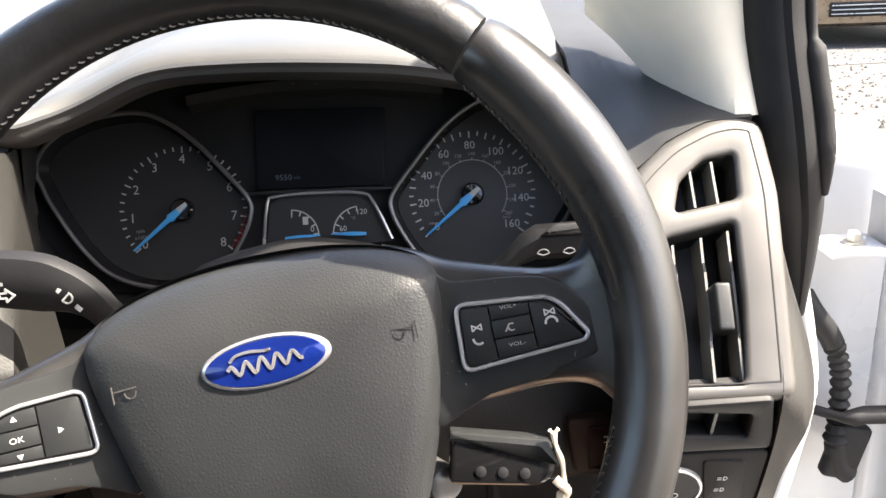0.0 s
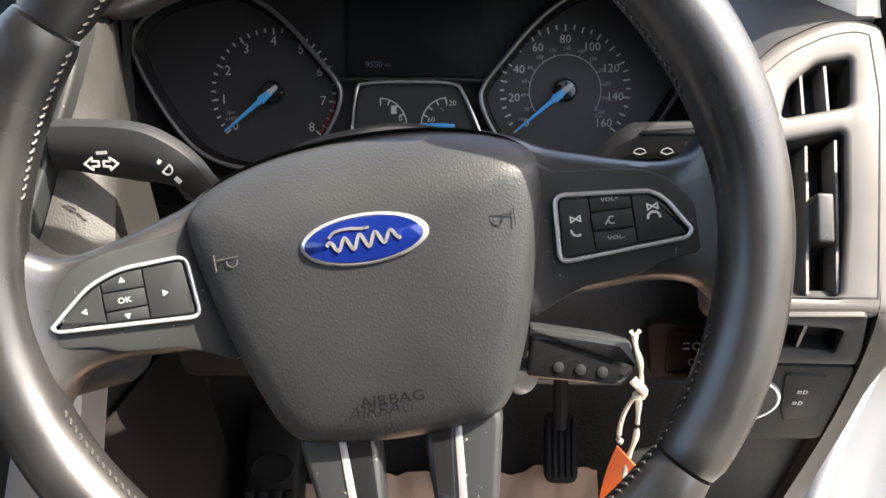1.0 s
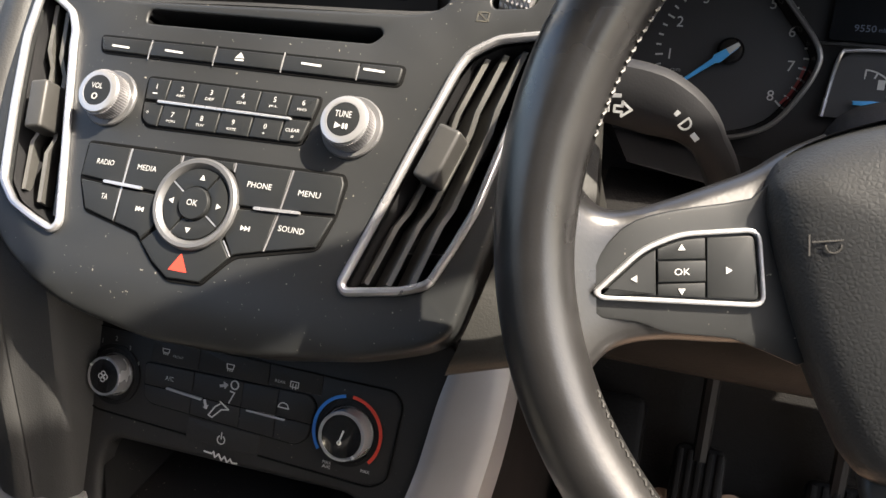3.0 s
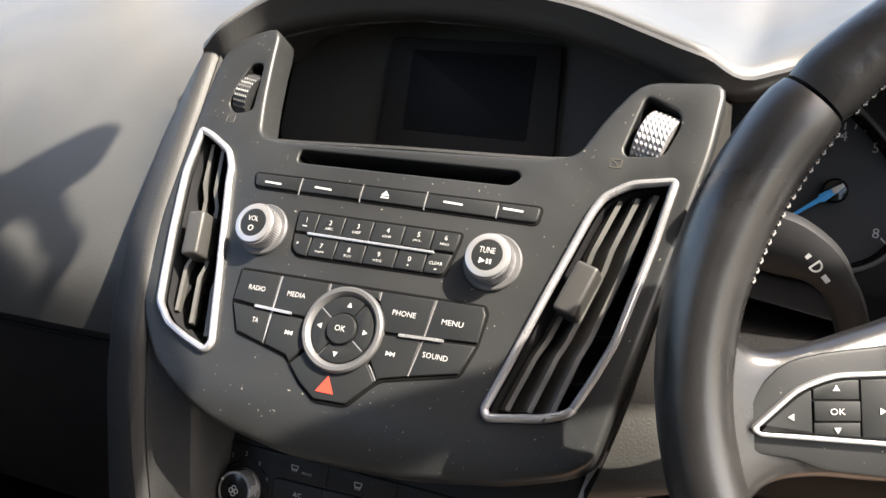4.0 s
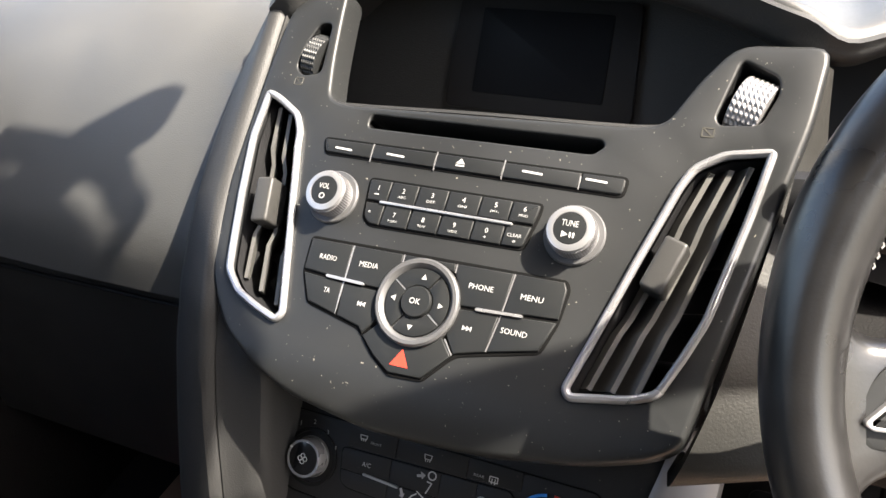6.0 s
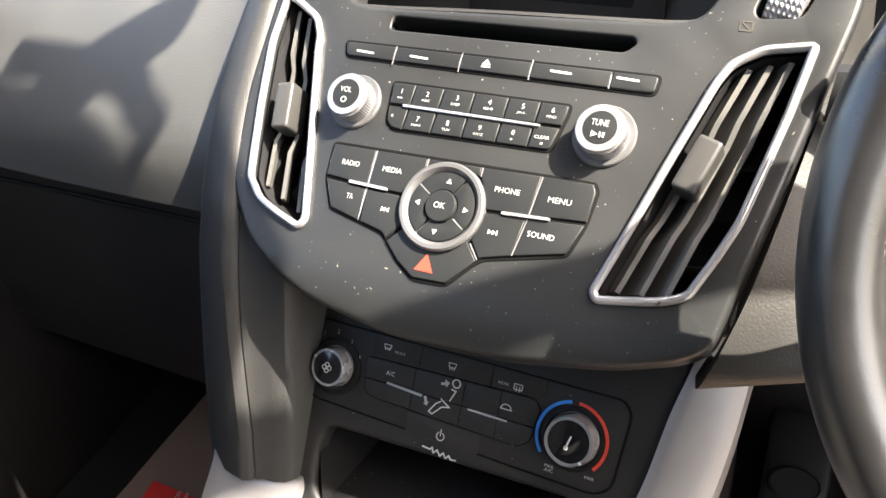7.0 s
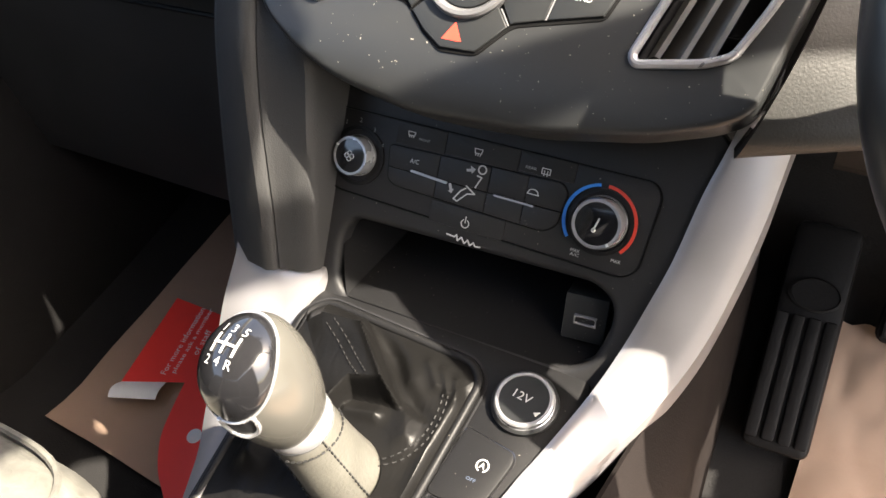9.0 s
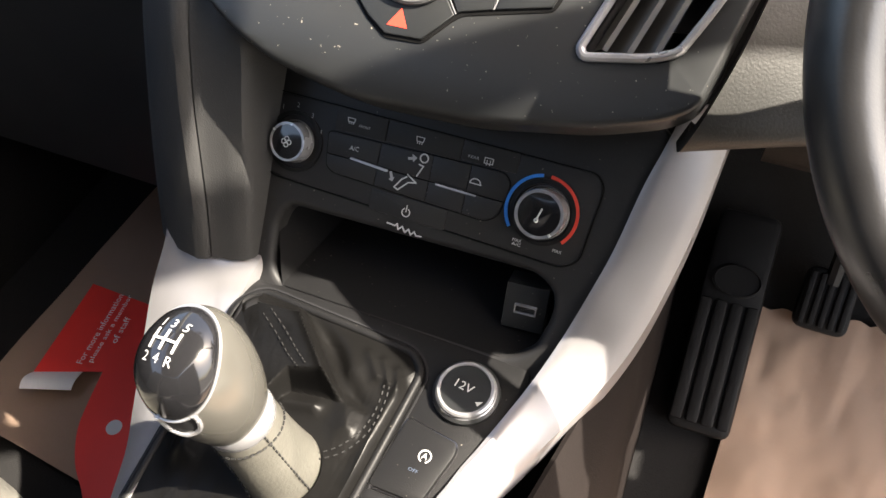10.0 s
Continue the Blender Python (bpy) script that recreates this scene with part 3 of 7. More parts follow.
    part("lower_panel", sheet(rows, 0.004), M_LOWER, dash, "dark lower panel below the steering column")
    # glovebox
    rows = []
    for x in np.linspace(-1.06, -0.545, 14):
        rows.append([(x, 0.150, 0.750), (x, 0.130, 0.738), (x, 0.122, 0.715), (x, 0.126, 0.69), (x, 0.142, 0.64), (x, 0.165, 0.57), (x, 0.185, 0.50), (x, 0.20, 0.45), (x, 0.23, 0.43), (x, 0.45, 0.42)])
    part("glovebox_door", sheet(rows, 0.004), M_GLOVE, dash, "dark glovebox lid under the passenger's pad")
    part("glovebox_seam", tube([(x, 0.1225, 0.7035 + 0.006 * math.sin((x + 0.73) * 2)) for x in np.linspace(-1.0, -0.62, 12)], 0.0022, 6), M_BLACK, dash)
    # end cap beside the door
    groove = [(0.284, 0.203, 0.908), (0.287, 0.181, 0.881), (0.288, 0.149, 0.838), (0.285, 0.123, 0.803), (0.282, 0.104, 0.779), (0.280, 0.096, 0.764), (0.282, 0.104, 0.735), (0.284, 0.117, 0.700), (0.284, 0.135, 0.65), (0.284, 0.165, 0.58), (0.284, 0.20, 0.50)]
    rim = [(0.297, 0.223, 0.910), (0.304, 0.196, 0.867), (0.309, 0.165, 0.816), (0.313, 0.138, 0.780), (0.311, 0.120, 0.757), (0.306, 0.112, 0.735), (0.302, 0.120, 0.708), (0.303, 0.135, 0.680), (0.305, 0.152, 0.64), (0.307, 0.180, 0.575), (0.310, 0.210, 0.50)]
    side = [(x + 0.004, y + 0.10, z) for x, y, z in rim]
    cap = [[tuple(Vector(p) + Vector((0, 0.014, 0))) for p in groove], groove, [tuple(Vector(p) * 0.45 + Vector(q) * 0.55 + Vector((0.001, -0.004 if p[2] > 0.742 else 0.0015, 0.001))) for p, q in zip(groove, rim)], rim, [tuple(Vector(p) * 0.8 + Vector(q) * 0.2 + Vector((0.003, 0, 0))) for p, q in zip(rim, side)], side]
    cap = [curve2(r, 3, False) for r in cap]
    kick = [[(x, y, z) for y, z in ((0.150, 0.675), (0.158, 0.64), (0.185, 0.57), (0.225, 0.48), (0.30, 0.30))] for x in (0.195, 0.24, 0.286)]
    part("kick_panel", sheet(kick, 0.004), M_LOWER, dash, "dark panel below the lamp switch")
    part("end_cap", sheet(cap, 0.004), M_PALE, dash, "grained end cap beside the open door")
    return dash


DASH = build_dashboard()


# ---- knee pads and trims flanking the centre stack ----
def build_knee_pads():
    pad = thing("knee_pad", "charcoal soft pad flanking the centre stack, with a raised sunlit edge", "trim pad", (-0.505, 0.1, 0.6))
    # height, ridge across and along, outer edge across, inner edge across
    table = [(0.950, -0.535, 0.150, -0.552, -0.531), (0.919, -0.534, 0.126, -0.562, -0.530), (0.873, -0.531, 0.089, -0.567, -0.527), (0.838, -0.527, 0.061, -0.566, -0.523), (0.814, -0.521, 0.041, -0.562, -0.517),
             (0.784, -0.513, 0.021, -0.558, -0.503), (0.765, -0.511, 0.014, -0.557, -0.485), (0.742, -0.5095, 0.007, -0.557, -0.470), (0.705, -0.508, 0.000, -0.557, -0.4685), (0.670, -0.5035, -0.007, -0.556, -0.4675), (0.635, -0.499, -0.014, -0.554, -0.4665), (0.600, -0.4955, -0.0215, -0.551, -0.466)]
    rows = []
    for z, xr, yr, xo, xi in curve2(table, 4, False):
        low = max(0.0, (0.635 - z) / 0.035)
        w = min(1.0, max(0.0, (xi - xr - 0.006) / 0.03))
        o = [(xo - 0.004, yr + 0.13, 0), (xo - 0.003, yr + 0.060, 0), (xo, yr + 0.032, -0.012), (xo + (xr - xo) * 0.12, yr + 0.0215, -0.010), (xo + (xr - xo) * 0.35, yr + 0.0115, -0.006), (xo + (xr - xo) * 0.66, yr + 0.0040, -0.002), (xr - 0.005, yr + 0.0004, 0),
             (xr - 0.001, yr - 0.0004, 0), (xr + 0.004, yr + 0.0022, 0), (xr + 0.006, yr + 0.0060, 0), (xr + 0.007 + 0.004 * w, yr + 0.0088, 0), ((xr + xi) / 2 + 0.004, yr + 0.0096, 0), (xi - 0.004, yr + 0.0125, 0), (xi, yr + 0.018, 0), (xi + 0.001, yr + 0.11, 0)]
        rows.append([(x, y, z + e * low) for x, y, e in o])
    part("pad", sheet([r[:10] for r in rows], 0.002), M_SOFT, pad, "rounded grained pad with a sunlit edge")
    part("side_panel", sheet([r[9:] for r in rows], 0.002), M_SOFT, pad, "flat charcoal panel beside the heater controls")


build_knee_pads()


def ribbon_trim(name, label, inner, outer, material, lift=0.012):
    """A rounded strip between two space curves."""
    t = thing(name, label, "trim strip", tuple(Vector(inner[-1])), "silver trims of the centre console")
    a, b = curve2(inner, 6, False), curve2(outer, 6, False)
    rows = []
    for p, q in zip(a, b):
        p, q = Vector(p), Vector(q)
        d = (q - p)
        n = Vector((0, -0.6, 0.8))
        row = [p + Vector((0, 0.01, -0.02))]
        for k in range(9):
            f = k / 8
            row.append(p + d * f + n * (lift * math.sin(math.pi * f) ** 0.35))
        row.append(q + Vector((0, 0.02, -0.03)))
        rows.append(row)
    part("strip", sheet([[tuple(v) for v in r] for r in rows], 0.004), material, t)
    return t


ribbon_trim("console_trim", "curved satin silver trim along the driver's side of the console",
            [(-0.2240, 0.064, 0.737), (-0.2280, 0.056, 0.7195), (-0.2335, 0.045, 0.698), (-0.2395, 0.028, 0.664), (-0.2460, 0.014, 0.640), (-0.2545, 0.000, 0.612), (-0.2645, -0.022, 0.589), (-0.2780, -0.058, 0.5705), (-0.2860, -0.082, 0.562), (-0.295, -0.14, 0.552), (-0.300, -0.36, 0.530)],
            [(-0.1950, 0.082, 0.743), (-0.1965, 0.072, 0.724), (-0.1990, 0.056, 0.690), (-0.2035, 0.040, 0.658), (-0.2125, 0.019, 0.617), (-0.2260, -0.004, 0.586), (-0.2440, -0.036, 0.566), (-0.2580, -0.064, 0.555), (-0.2680, -0.088, 0.547), (-0.278, -0.14, 0.538), (-0.285, -0.36, 0.515)], M_SILVER, 0.004)


def build_left_trim():
    t = thing("console_trim", "sunlit satin silver trim along the passenger's side of the console", "trim strip", (-0.49, -0.1, 0.5), "silver trims of the centre console")
    stations = [((-0.463, 0.002, 0.600), (-0.490, -0.006, 0.598), (-0.532, -0.004, 0.616)), ((-0.460, -0.008, 0.598), (-0.487, -0.0155, 0.5965), (-0.5315, -0.012, 0.598)),
                ((-0.466, -0.023, 0.580), (-0.482, -0.028, 0.575), (-0.532, -0.032, 0.570)), ((-0.469, -0.043, 0.566), (-0.479, -0.047, 0.560), (-0.5285, -0.052, 0.543)),
                ((-0.466, -0.080, 0.553), (-0.476, -0.083, 0.546), (-0.5080, -0.092, 0.524)), ((-0.458, -0.12, 0.543), (-0.469, -0.122, 0.536), (-0.4880, -0.132, 0.512)),
                ((-0.452, -0.20, 0.531), (-0.458, -0.20, 0.525), (-0.4700, -0.20, 0.500)), ((-0.450, -0.36, 0.515), (-0.456, -0.36, 0.510), (-0.4660, -0.36, 0.490))]
    cols = [curve2([st[k] for st in stations], 5, False) for k in range(3)]
    rows = []
    for r, c, l in zip(*cols):
        r, c, l = Vector(r), Vector(c), Vector(l)
        out = Vector((-0.25, -0.55, 0.8))
        row = [r + Vector((0.004, 0.012, -0.02)), r, r.lerp(c, 0.5) + out * 0.0008, r.lerp(c, 0.92) + out * 0.0003, c.lerp(l, 0.03)]
        row += [c.lerp(l, f) + out * (0.003 * math.sin(math.pi * f)) for f in (0.2, 0.4, 0.6, 0.8, 0.94)] + [l, l + Vector((0.002, 0.015, -0.03))]
        rows.append([tuple(v) for v in row])
    part("strip", sheet(rows, 0.003), M_SILVER, t)


build_left_trim()


# ---- steering wheel ----
def rim_shape(deg, base):
    """Radius of the rim's circle and of its section at an angle, with the thumb grips."""
    grip = sum(math.exp(-((deg - g + 180) % 360 - 180) ** 2 / (2 * 17.0 ** 2)) for g in (28, 152))
    low = sum(math.exp(-((deg - g + 180) % 360 - 180) ** 2 / (2 * 20.0 ** 2)) for g in (330, 210))
    return 0.168 - 0.0010 * grip, base + 0.0025 * grip + 0.0008 * low


def rim_arc(a0, a1, n, base, parent, name, material, label=""):
    rows = []
    for i in range(n + 1):
        a = radians(a0 + (a1 - a0) * i / n)
        R, r = rim_shape(math.degrees(a), base)
        if i in (0, n):
            r -= 0.0016
        elif i in (1, n - 1):
            r -= 0.0002
        c = Vector((R * math.cos(a), R * math.sin(a), 0))
        e = Vector((math.cos(a), math.sin(a), 0))
        rows.append([c + e * (r * math.cos(t)) + Vector((0, 0, r * 1.08 * math.sin(t))) for t in (2 * math.pi * k / 20 for k in range(20))])
    return part(name, xform(loft(rows), F_W), material, parent, label)


def clip(poly, a, b, c):
    """The part of a polygon where a x + b y <= c."""
    out = []
    for i in range(len(poly)):
        p, q = poly[i], poly[(i + 1) % len(poly)]
        fp, fq = a * p[0] + b * p[1] - c, a * q[0] + b * q[1] - c
        if fp <= 0:
            out.append(p)
        if fp * fq < 0:
            s = fp / (fp - fq)
            out.append((p[0] + (q[0] - p[0]) * s, p[1] + (q[1] - p[1]) * s))
    return out


def build_wheel():
    hub = F_W @ Vector((0, 0, -0.03))
    w = thing("steering_wheel", "black leather three-spoke steering wheel with a blue oval badge", "steering wheel", tuple(hub))
    rim_arc(45.3, 134.7, 40, 0.0142, w, "rim_top", M_WRINKLE, "creased leather of the rim's upper part")
    rim_arc(-42, 44.7, 44, 0.0149, w, "rim_grip", M_LEATHER, "smooth leather grip")
    rim_arc(135.3, 222, 44, 0.0149, w, "rim_grip", M_LEATHER, "smooth leather grip")
    rim_arc(222.6, 317.4, 44, 0.0145, w, "rim_bottom", M_LEATHER)
    # stitching along the inside of the rim
    bms = []
    rnd = random.Random(2)
    for a0, a1 in ((47, 133), (137, 163), (17, 43), (200, 340)):
        a = a0
        while a < a1:
            t = radians(a)
            e = Vector((math.cos(t), math.sin(t), 0))
            f = Vector((-e.y, e.x, 0))
            R, r = rim_shape(a, 0.0149 if a < 45 or a > 135 else 0.0142)
            c = e * (R - r * 0.985) + Vector((0, 0, 0.003))
            p, q = c - f * 0.0012 + Vector((0, 0, -0.0012)), c + f * 0.0012 + Vector((0, 0, 0.0012))
            bms.append(tube([p, c - e * 0.0006, q], 0.0006, 5))
            a += 1.55 * rnd.uniform(0.95, 1.05)
    tagged(part("stitching", xform(join(*bms), F_W), M_SEWN, w, "dark thread stitched round the inner rim, lightened in colour for sun"), kind="stuff")
    # hub pad
    half = [(0.0, 0.0520), (0.030, 0.0503), (0.054, 0.0455), (0.072, 0.0385), (0.0815, 0.0300), (0.0840, 0.0200), (0.0825, 0.006), (0.0760, -0.022), (0.0690, -0.046), (0.0600, -0.070), (0.0550, -0.0800), (0.0480, -0.0872), (0.036, -0.0905), (0.0, -0.0935)]
    line = half + [(-x, y) for x, y in reversed(half[1:-1])]
    line = ccw(curve2(line, 4))
    rows = []
    c = Vector((0.0, -0.016))
    for f, z in ((0.985, -0.075), (1.0, -0.050), (1.0, -0.032), (0.992, -0.0255), (0.972, -0.0205), (0.94, -0.0165), (0.89, -0.0138), (0.80, -0.0118), (0.6, -0.0096), (0.35, -0.0086), (0.1, -0.0082)):
        row = []
        for x, y in line:
            p = c + (Vector((x, y)) - c) * f
            back = 0.55 * max(0.0, p.y - 0.024) * (1 if z > -0.03 else 0)
            row.append((p.x, p.y, z - back))
        rows.append(row)
    pad = part("airbag_pad", xform(loft(rows), F_W), M_PAD, w, "grained charcoal airbag cover")
    # badge: blue oval with a bright rim and a plain wavy bar
    fb = F_W @ pose(0.0013, 0.0038, -0.0092)
    badge = part("badge", xform(lathe([(1.0, -0.002), (1.0, 0.0006), (0.97, 0.0018), (0.9, 0.0024), (0.86, 0.0018), (0.1, 0.0018)], 48), fb @ Matrix.Diagonal((0.0293, 0.0116, 1, 1))), M_CHROME, w, "bright rim of the oval badge")
    part("badge_field", xform(lathe([(1.0, 0.0005), (1.0, 0.0022), (0.98, 0.0026), (0.5, 0.0030), (0.05, 0.0031)], 48), fb @ Matrix.Diagonal((0.0270, 0.0098, 1, 1))), M_BADGE, badge, "glossy blue oval field")
    swash = [(-0.0150, 0.0030), (-0.0120, 0.0052), (-0.0060, 0.0058), (0.0, 0.0050), (0.0030, 0.0052)]
    wave = [(-0.0165 + 0.033 * i / 48, -0.0012 + 0.0030 * math.sin(i * 0.62 + 0.4) * (0.6 + 0.4 * math.sin(math.pi * i / 48)) + 0.0016 * i / 48) for i in range(49)]
    bms = []
    for line, thick in ((curve2(swash, 6, False), 0.0012), (wave, 0.0015)):
        for a, b in zip(line, line[1:]):
            a, b = Vector(a), Vector(b)
            d = (b - a).normalized()
            n, e = Vector((-d.y, d.x)) * (thick / 2), d * 0.0003
            bms.append(plate([tuple(a - n - e), tuple(b - n + e), tuple(b + n + e), tuple(a + n - e)], top=0.0036, thick=0.0012, edge=0))
    part("badge_bar", xform(join(*bms), fb), M_CHROME, badge, "plain silver swash and wavy bar", smooth=False)
    # horn marks and the word on the pad
    for s in (-1, 1):
        fm = F_W @ pose(s * 0.0635, 0.0035, -0.0113, 0, s * 3.0, 0)
        strokes([[(s * 0.005, 0.0035), (s * 0.005, -0.004)], [(s * 0.004, 0.0010), (-s * 0.0060, 0.0016)], arc((-s * 0.003, -0.0002), 0.0026, 180, 360, 10, 0.0028)], 0.00055, fm, w, M_VENTGREY if s < 0 else M_BLACK, "horn_mark", 0.0006)
    lettering("AIRBAG", F_W @ pose(0.0015, -0.0692, -0.0105), 0.0048, w, M_GAP, "airbag_word", width=0.0295, lift=0.0020)
    # side spokes
    # stations of a spoke: distance from the hub, upper and lower edge
    arm = [(0.060, 0.045, -0.043), (0.075, 0.039, -0.041), (0.088, 0.0315, -0.0378), (0.104, 0.0258, -0.0365), (0.120, 0.0205, -0.0352), (0.133, 0.0172, -0.0362), (0.142, 0.0172, -0.0395), (0.148, 0.0205, -0.0460), (0.153, 0.0280, -0.0545), (0.157, 0.0360, -0.0600), (0.1605, 0.0400, -0.0620)]
    low = lambda x: -0.0215 + 0.021 * min(max((abs(x) - 0.084) / 0.066, 0), 1.25)
    for s in (-1, 1):
        rows = []
        for x, yt, yb in curve2(arm, 4, False):
            zt = low(x) - 0.0035 + 13.0 * max(0.0, min(x, 0.156) - 0.134) ** 2
            ys = [(yb, -0.020), (yb, -0.009), (yb + 0.0012, -0.0045), (yb + 0.0040, -0.0012), (yb + 0.0080, 0.0)]
            ys += [(yb + (yt - yb) * f, 0.0) for f in (0.3, 0.42, 0.54, 0.66, 0.78)]
            ys += [(yt - 0.0060, 0.0), (yt - 0.0030, -0.0010), (yt - 0.0008, -0.0040), (yt, -0.009), (yt, -0.020)]
            slope = 0.40 * max(0.0, min(1.0, (0.150 - x) / 0.03))
            rows.append([(s * x, y, zt + dz - slope * max(0.0, y - 0.017)) for y, dz in ys])
        sp = part("spoke", xform(loft(rows), F_W), M_LEATHER, w)
        sur = [(0.074, 0.0285), (0.088, 0.0205), (0.118, 0.0165), (0.135, 0.0105), (0.1480, -0.006), (0.1515, -0.0165), (0.147, -0.0235), (0.130, -0.0265), (0.118, -0.0310), (0.095, -0.034), (0.064, -0.041)]
        o = ccw(curve2([(s * x, y) for x, y in sur], 3))
        bm = plate(o, top=-0.0020, thick=0.012, edge=0.0016, back=True)
        bmesh.ops.triangulate(bm, faces=[f for f in bm.faces if len(f.verts) > 4])
        bmesh.ops.subdivide_edges(bm, edges=[e for e in bm.edges if e.calc_length() > 0.012], cuts=2, use_grid_fill=True)
        for v in bm.verts:
            v.co.z += low(v.co.x)
        part("switch_surround", xform(bm, F_W), M_TRIM, sp, "satin dark panel round the switches")
        bez = [(0.0868, 0.0102), (0.128, 0.0062), (0.1340, 0.0015), (0.1432, -0.0138), (0.1405, -0.0176), (0.0850, -0.0224)] if s > 0 else [(0.0845, 0.0096), (0.114, 0.0086), (0.128, 0.003), (0.1462, -0.0138), (0.1430, -0.0168), (0.0825, -0.0216)]
        fz = F_W @ pose(s * 0.115, 0, low(0.115), 0, -s * 17.5, 0)
        bez = [((s * x - s * 0.115) / math.cos(radians(17.5)), y) for x, y in bez]
        o = rounded(bez, 0.0060, 5)
        pod = part("switch_bezel", xform(plate(o, [inset(o, 0.0019)], top=0.0012, thick=0.004, edge=0.0008), fz), M_CHROME, sp, "bright rim round the switches")
        part("switch_bed", xform(plate(inset(o, 0.001), top=-0.0022, thick=0.003, edge=0), fz), M_BLACK, sp)
        inn = inset(o, 0.0026)
        xs = [-0.0135, 0.0050] if s > 0 else [-0.0078, 0.0110]
        def button(poly, up=0.0008, nm="switch_button"):
            p = inset(ccw(poly), 0.0003)
            return part(nm, xform(plate(p, top=up, thick=0.003, edge=0.0006), fz), M_BUTTON, sp)
        left = clip(inn, 1, 0, xs[0])
        mid = clip(clip(inn, -1, 0, -xs[0]), 1, 0, xs[1])
        right = clip(inn, -1, 0, -xs[1])
        y0, y1 = (-0.0092, -0.0008) if s > 0 else (-0.0108, -0.0022)
        button(left), button(right)
        button(clip(mid, 0, -1, -y1)), button(clip(mid, 0, 1, y0))
        button(clip(clip(mid, 0, 1, y1), 0, -1, -y0), 0.0016, "centre_button")
        up = 0.0009
        cxm = (xs[0] + xs[1]) / 2
        if s > 0:
            lettering("VOL+", fz @ pose(cxm, 0.0042, up), 0.0017, sp, M_GREYINK, width=0.0078)
            lettering("VOL-", fz @ pose(cxm + 0.0006, -0.0128, up), 0.0017, sp, M_GREYINK, width=0.0078)
            strokes([arc((cxm, -0.005), 0.0016, 60, 300, 8), [(cxm - 0.003, -0.0065), (cxm - 0.001, -0.0035)]], 0.0006, fz @ pose(0, 0, 0.0017), sp, M_GREYINK)
            for cx, cy in ((-0.0205, -0.0055), (0.0135, -0.0045)):
                strokes([arc((cx, cy - 0.002), 0.0026, 180 if cx < 0 else 0, 300 if cx < 0 else 180, 8)], 0.0010, fz @ pose(0, 0, 0.0006), sp, M_INK, "phone_mark")
                strokes([[(cx - 0.0022, cy + 0.0016), (cx - 0.0022, cy + 0.0042), (cx, cy + 0.0029), (cx - 0.0022, cy + 0.0016)], [(cx + 0.0022, cy + 0.0016), (cx + 0.0022, cy + 0.0042), (cx, cy + 0.0029), (cx + 0.0022, cy + 0.0016)]], 0.0006, fz @ pose(0, 0, 0.0006), sp, M_INK, "skip_mark")
        else:
            lettering("OK", fz @ pose(cxm, -0.0066, up + 0.0008), 0.0026, sp, M_INK, width=0.0060)
            tri = [(-0.0014, -0.0011), (0.0014, -0.0011), (0, 0.0013)]
            for cx, cy, rot in ((cxm, 0.0027, 0), (cxm, -0.0143, 180), (-0.0165, -0.0090, 90), (0.0195, -0.0066, -90)):
                part("arrow_mark", xform(plate(tri, top=0.0003, thick=0.0003, edge=0), fz @ pose(cx, cy, up, 0, 0, rot)), M_INK, sp, smooth=False)
    # twin lower spokes with bright inlays
    for s in (-1, 1):
        o = [(s * 0.047, -0.083), (s * 0.045, -0.110), (s * 0.0405, -0.135), (s * 0.042, -0.160), (s * 0.012, -0.160), (s * 0.0125, -0.135), (s * 0.0135, -0.083)]
        def sloped(bm):
            bmesh.ops.triangulate(bm, faces=[f for f in bm.faces if len(f.verts) > 4])
            for v in bm.verts:
                v.co.z += -0.017 + 0.017 * min(max((-v.co.y - 0.083) / 0.07, 0), 1)
            return xform(bm, F_W)
        sp = part("lower_spoke", sloped(plate(curve2(o, 3), top=-0.0085, thick=0.014, edge=0.004, steps=3, back=True)), M_TRIM, w)
        part("spoke_inlay", sloped(plate([(s * 0.0300, -0.084), (s * 0.0265, -0.084), (s * 0.0215, -0.150), (s * 0.0255, -0.152)], top=-0.0076, thick=0.003, edge=0.0008)), M_CHROME, sp, "bright inlay of the lower spoke")
        part("spoke_recess", sloped(plate([(s * 0.0262, -0.084), (s * 0.0145, -0.084), (s * 0.0135, -0.150), (s * 0.0213, -0.150)], top=-0.0080, thick=0.003, edge=0.0004)), M_GLOSS, sp)


build_wheel()


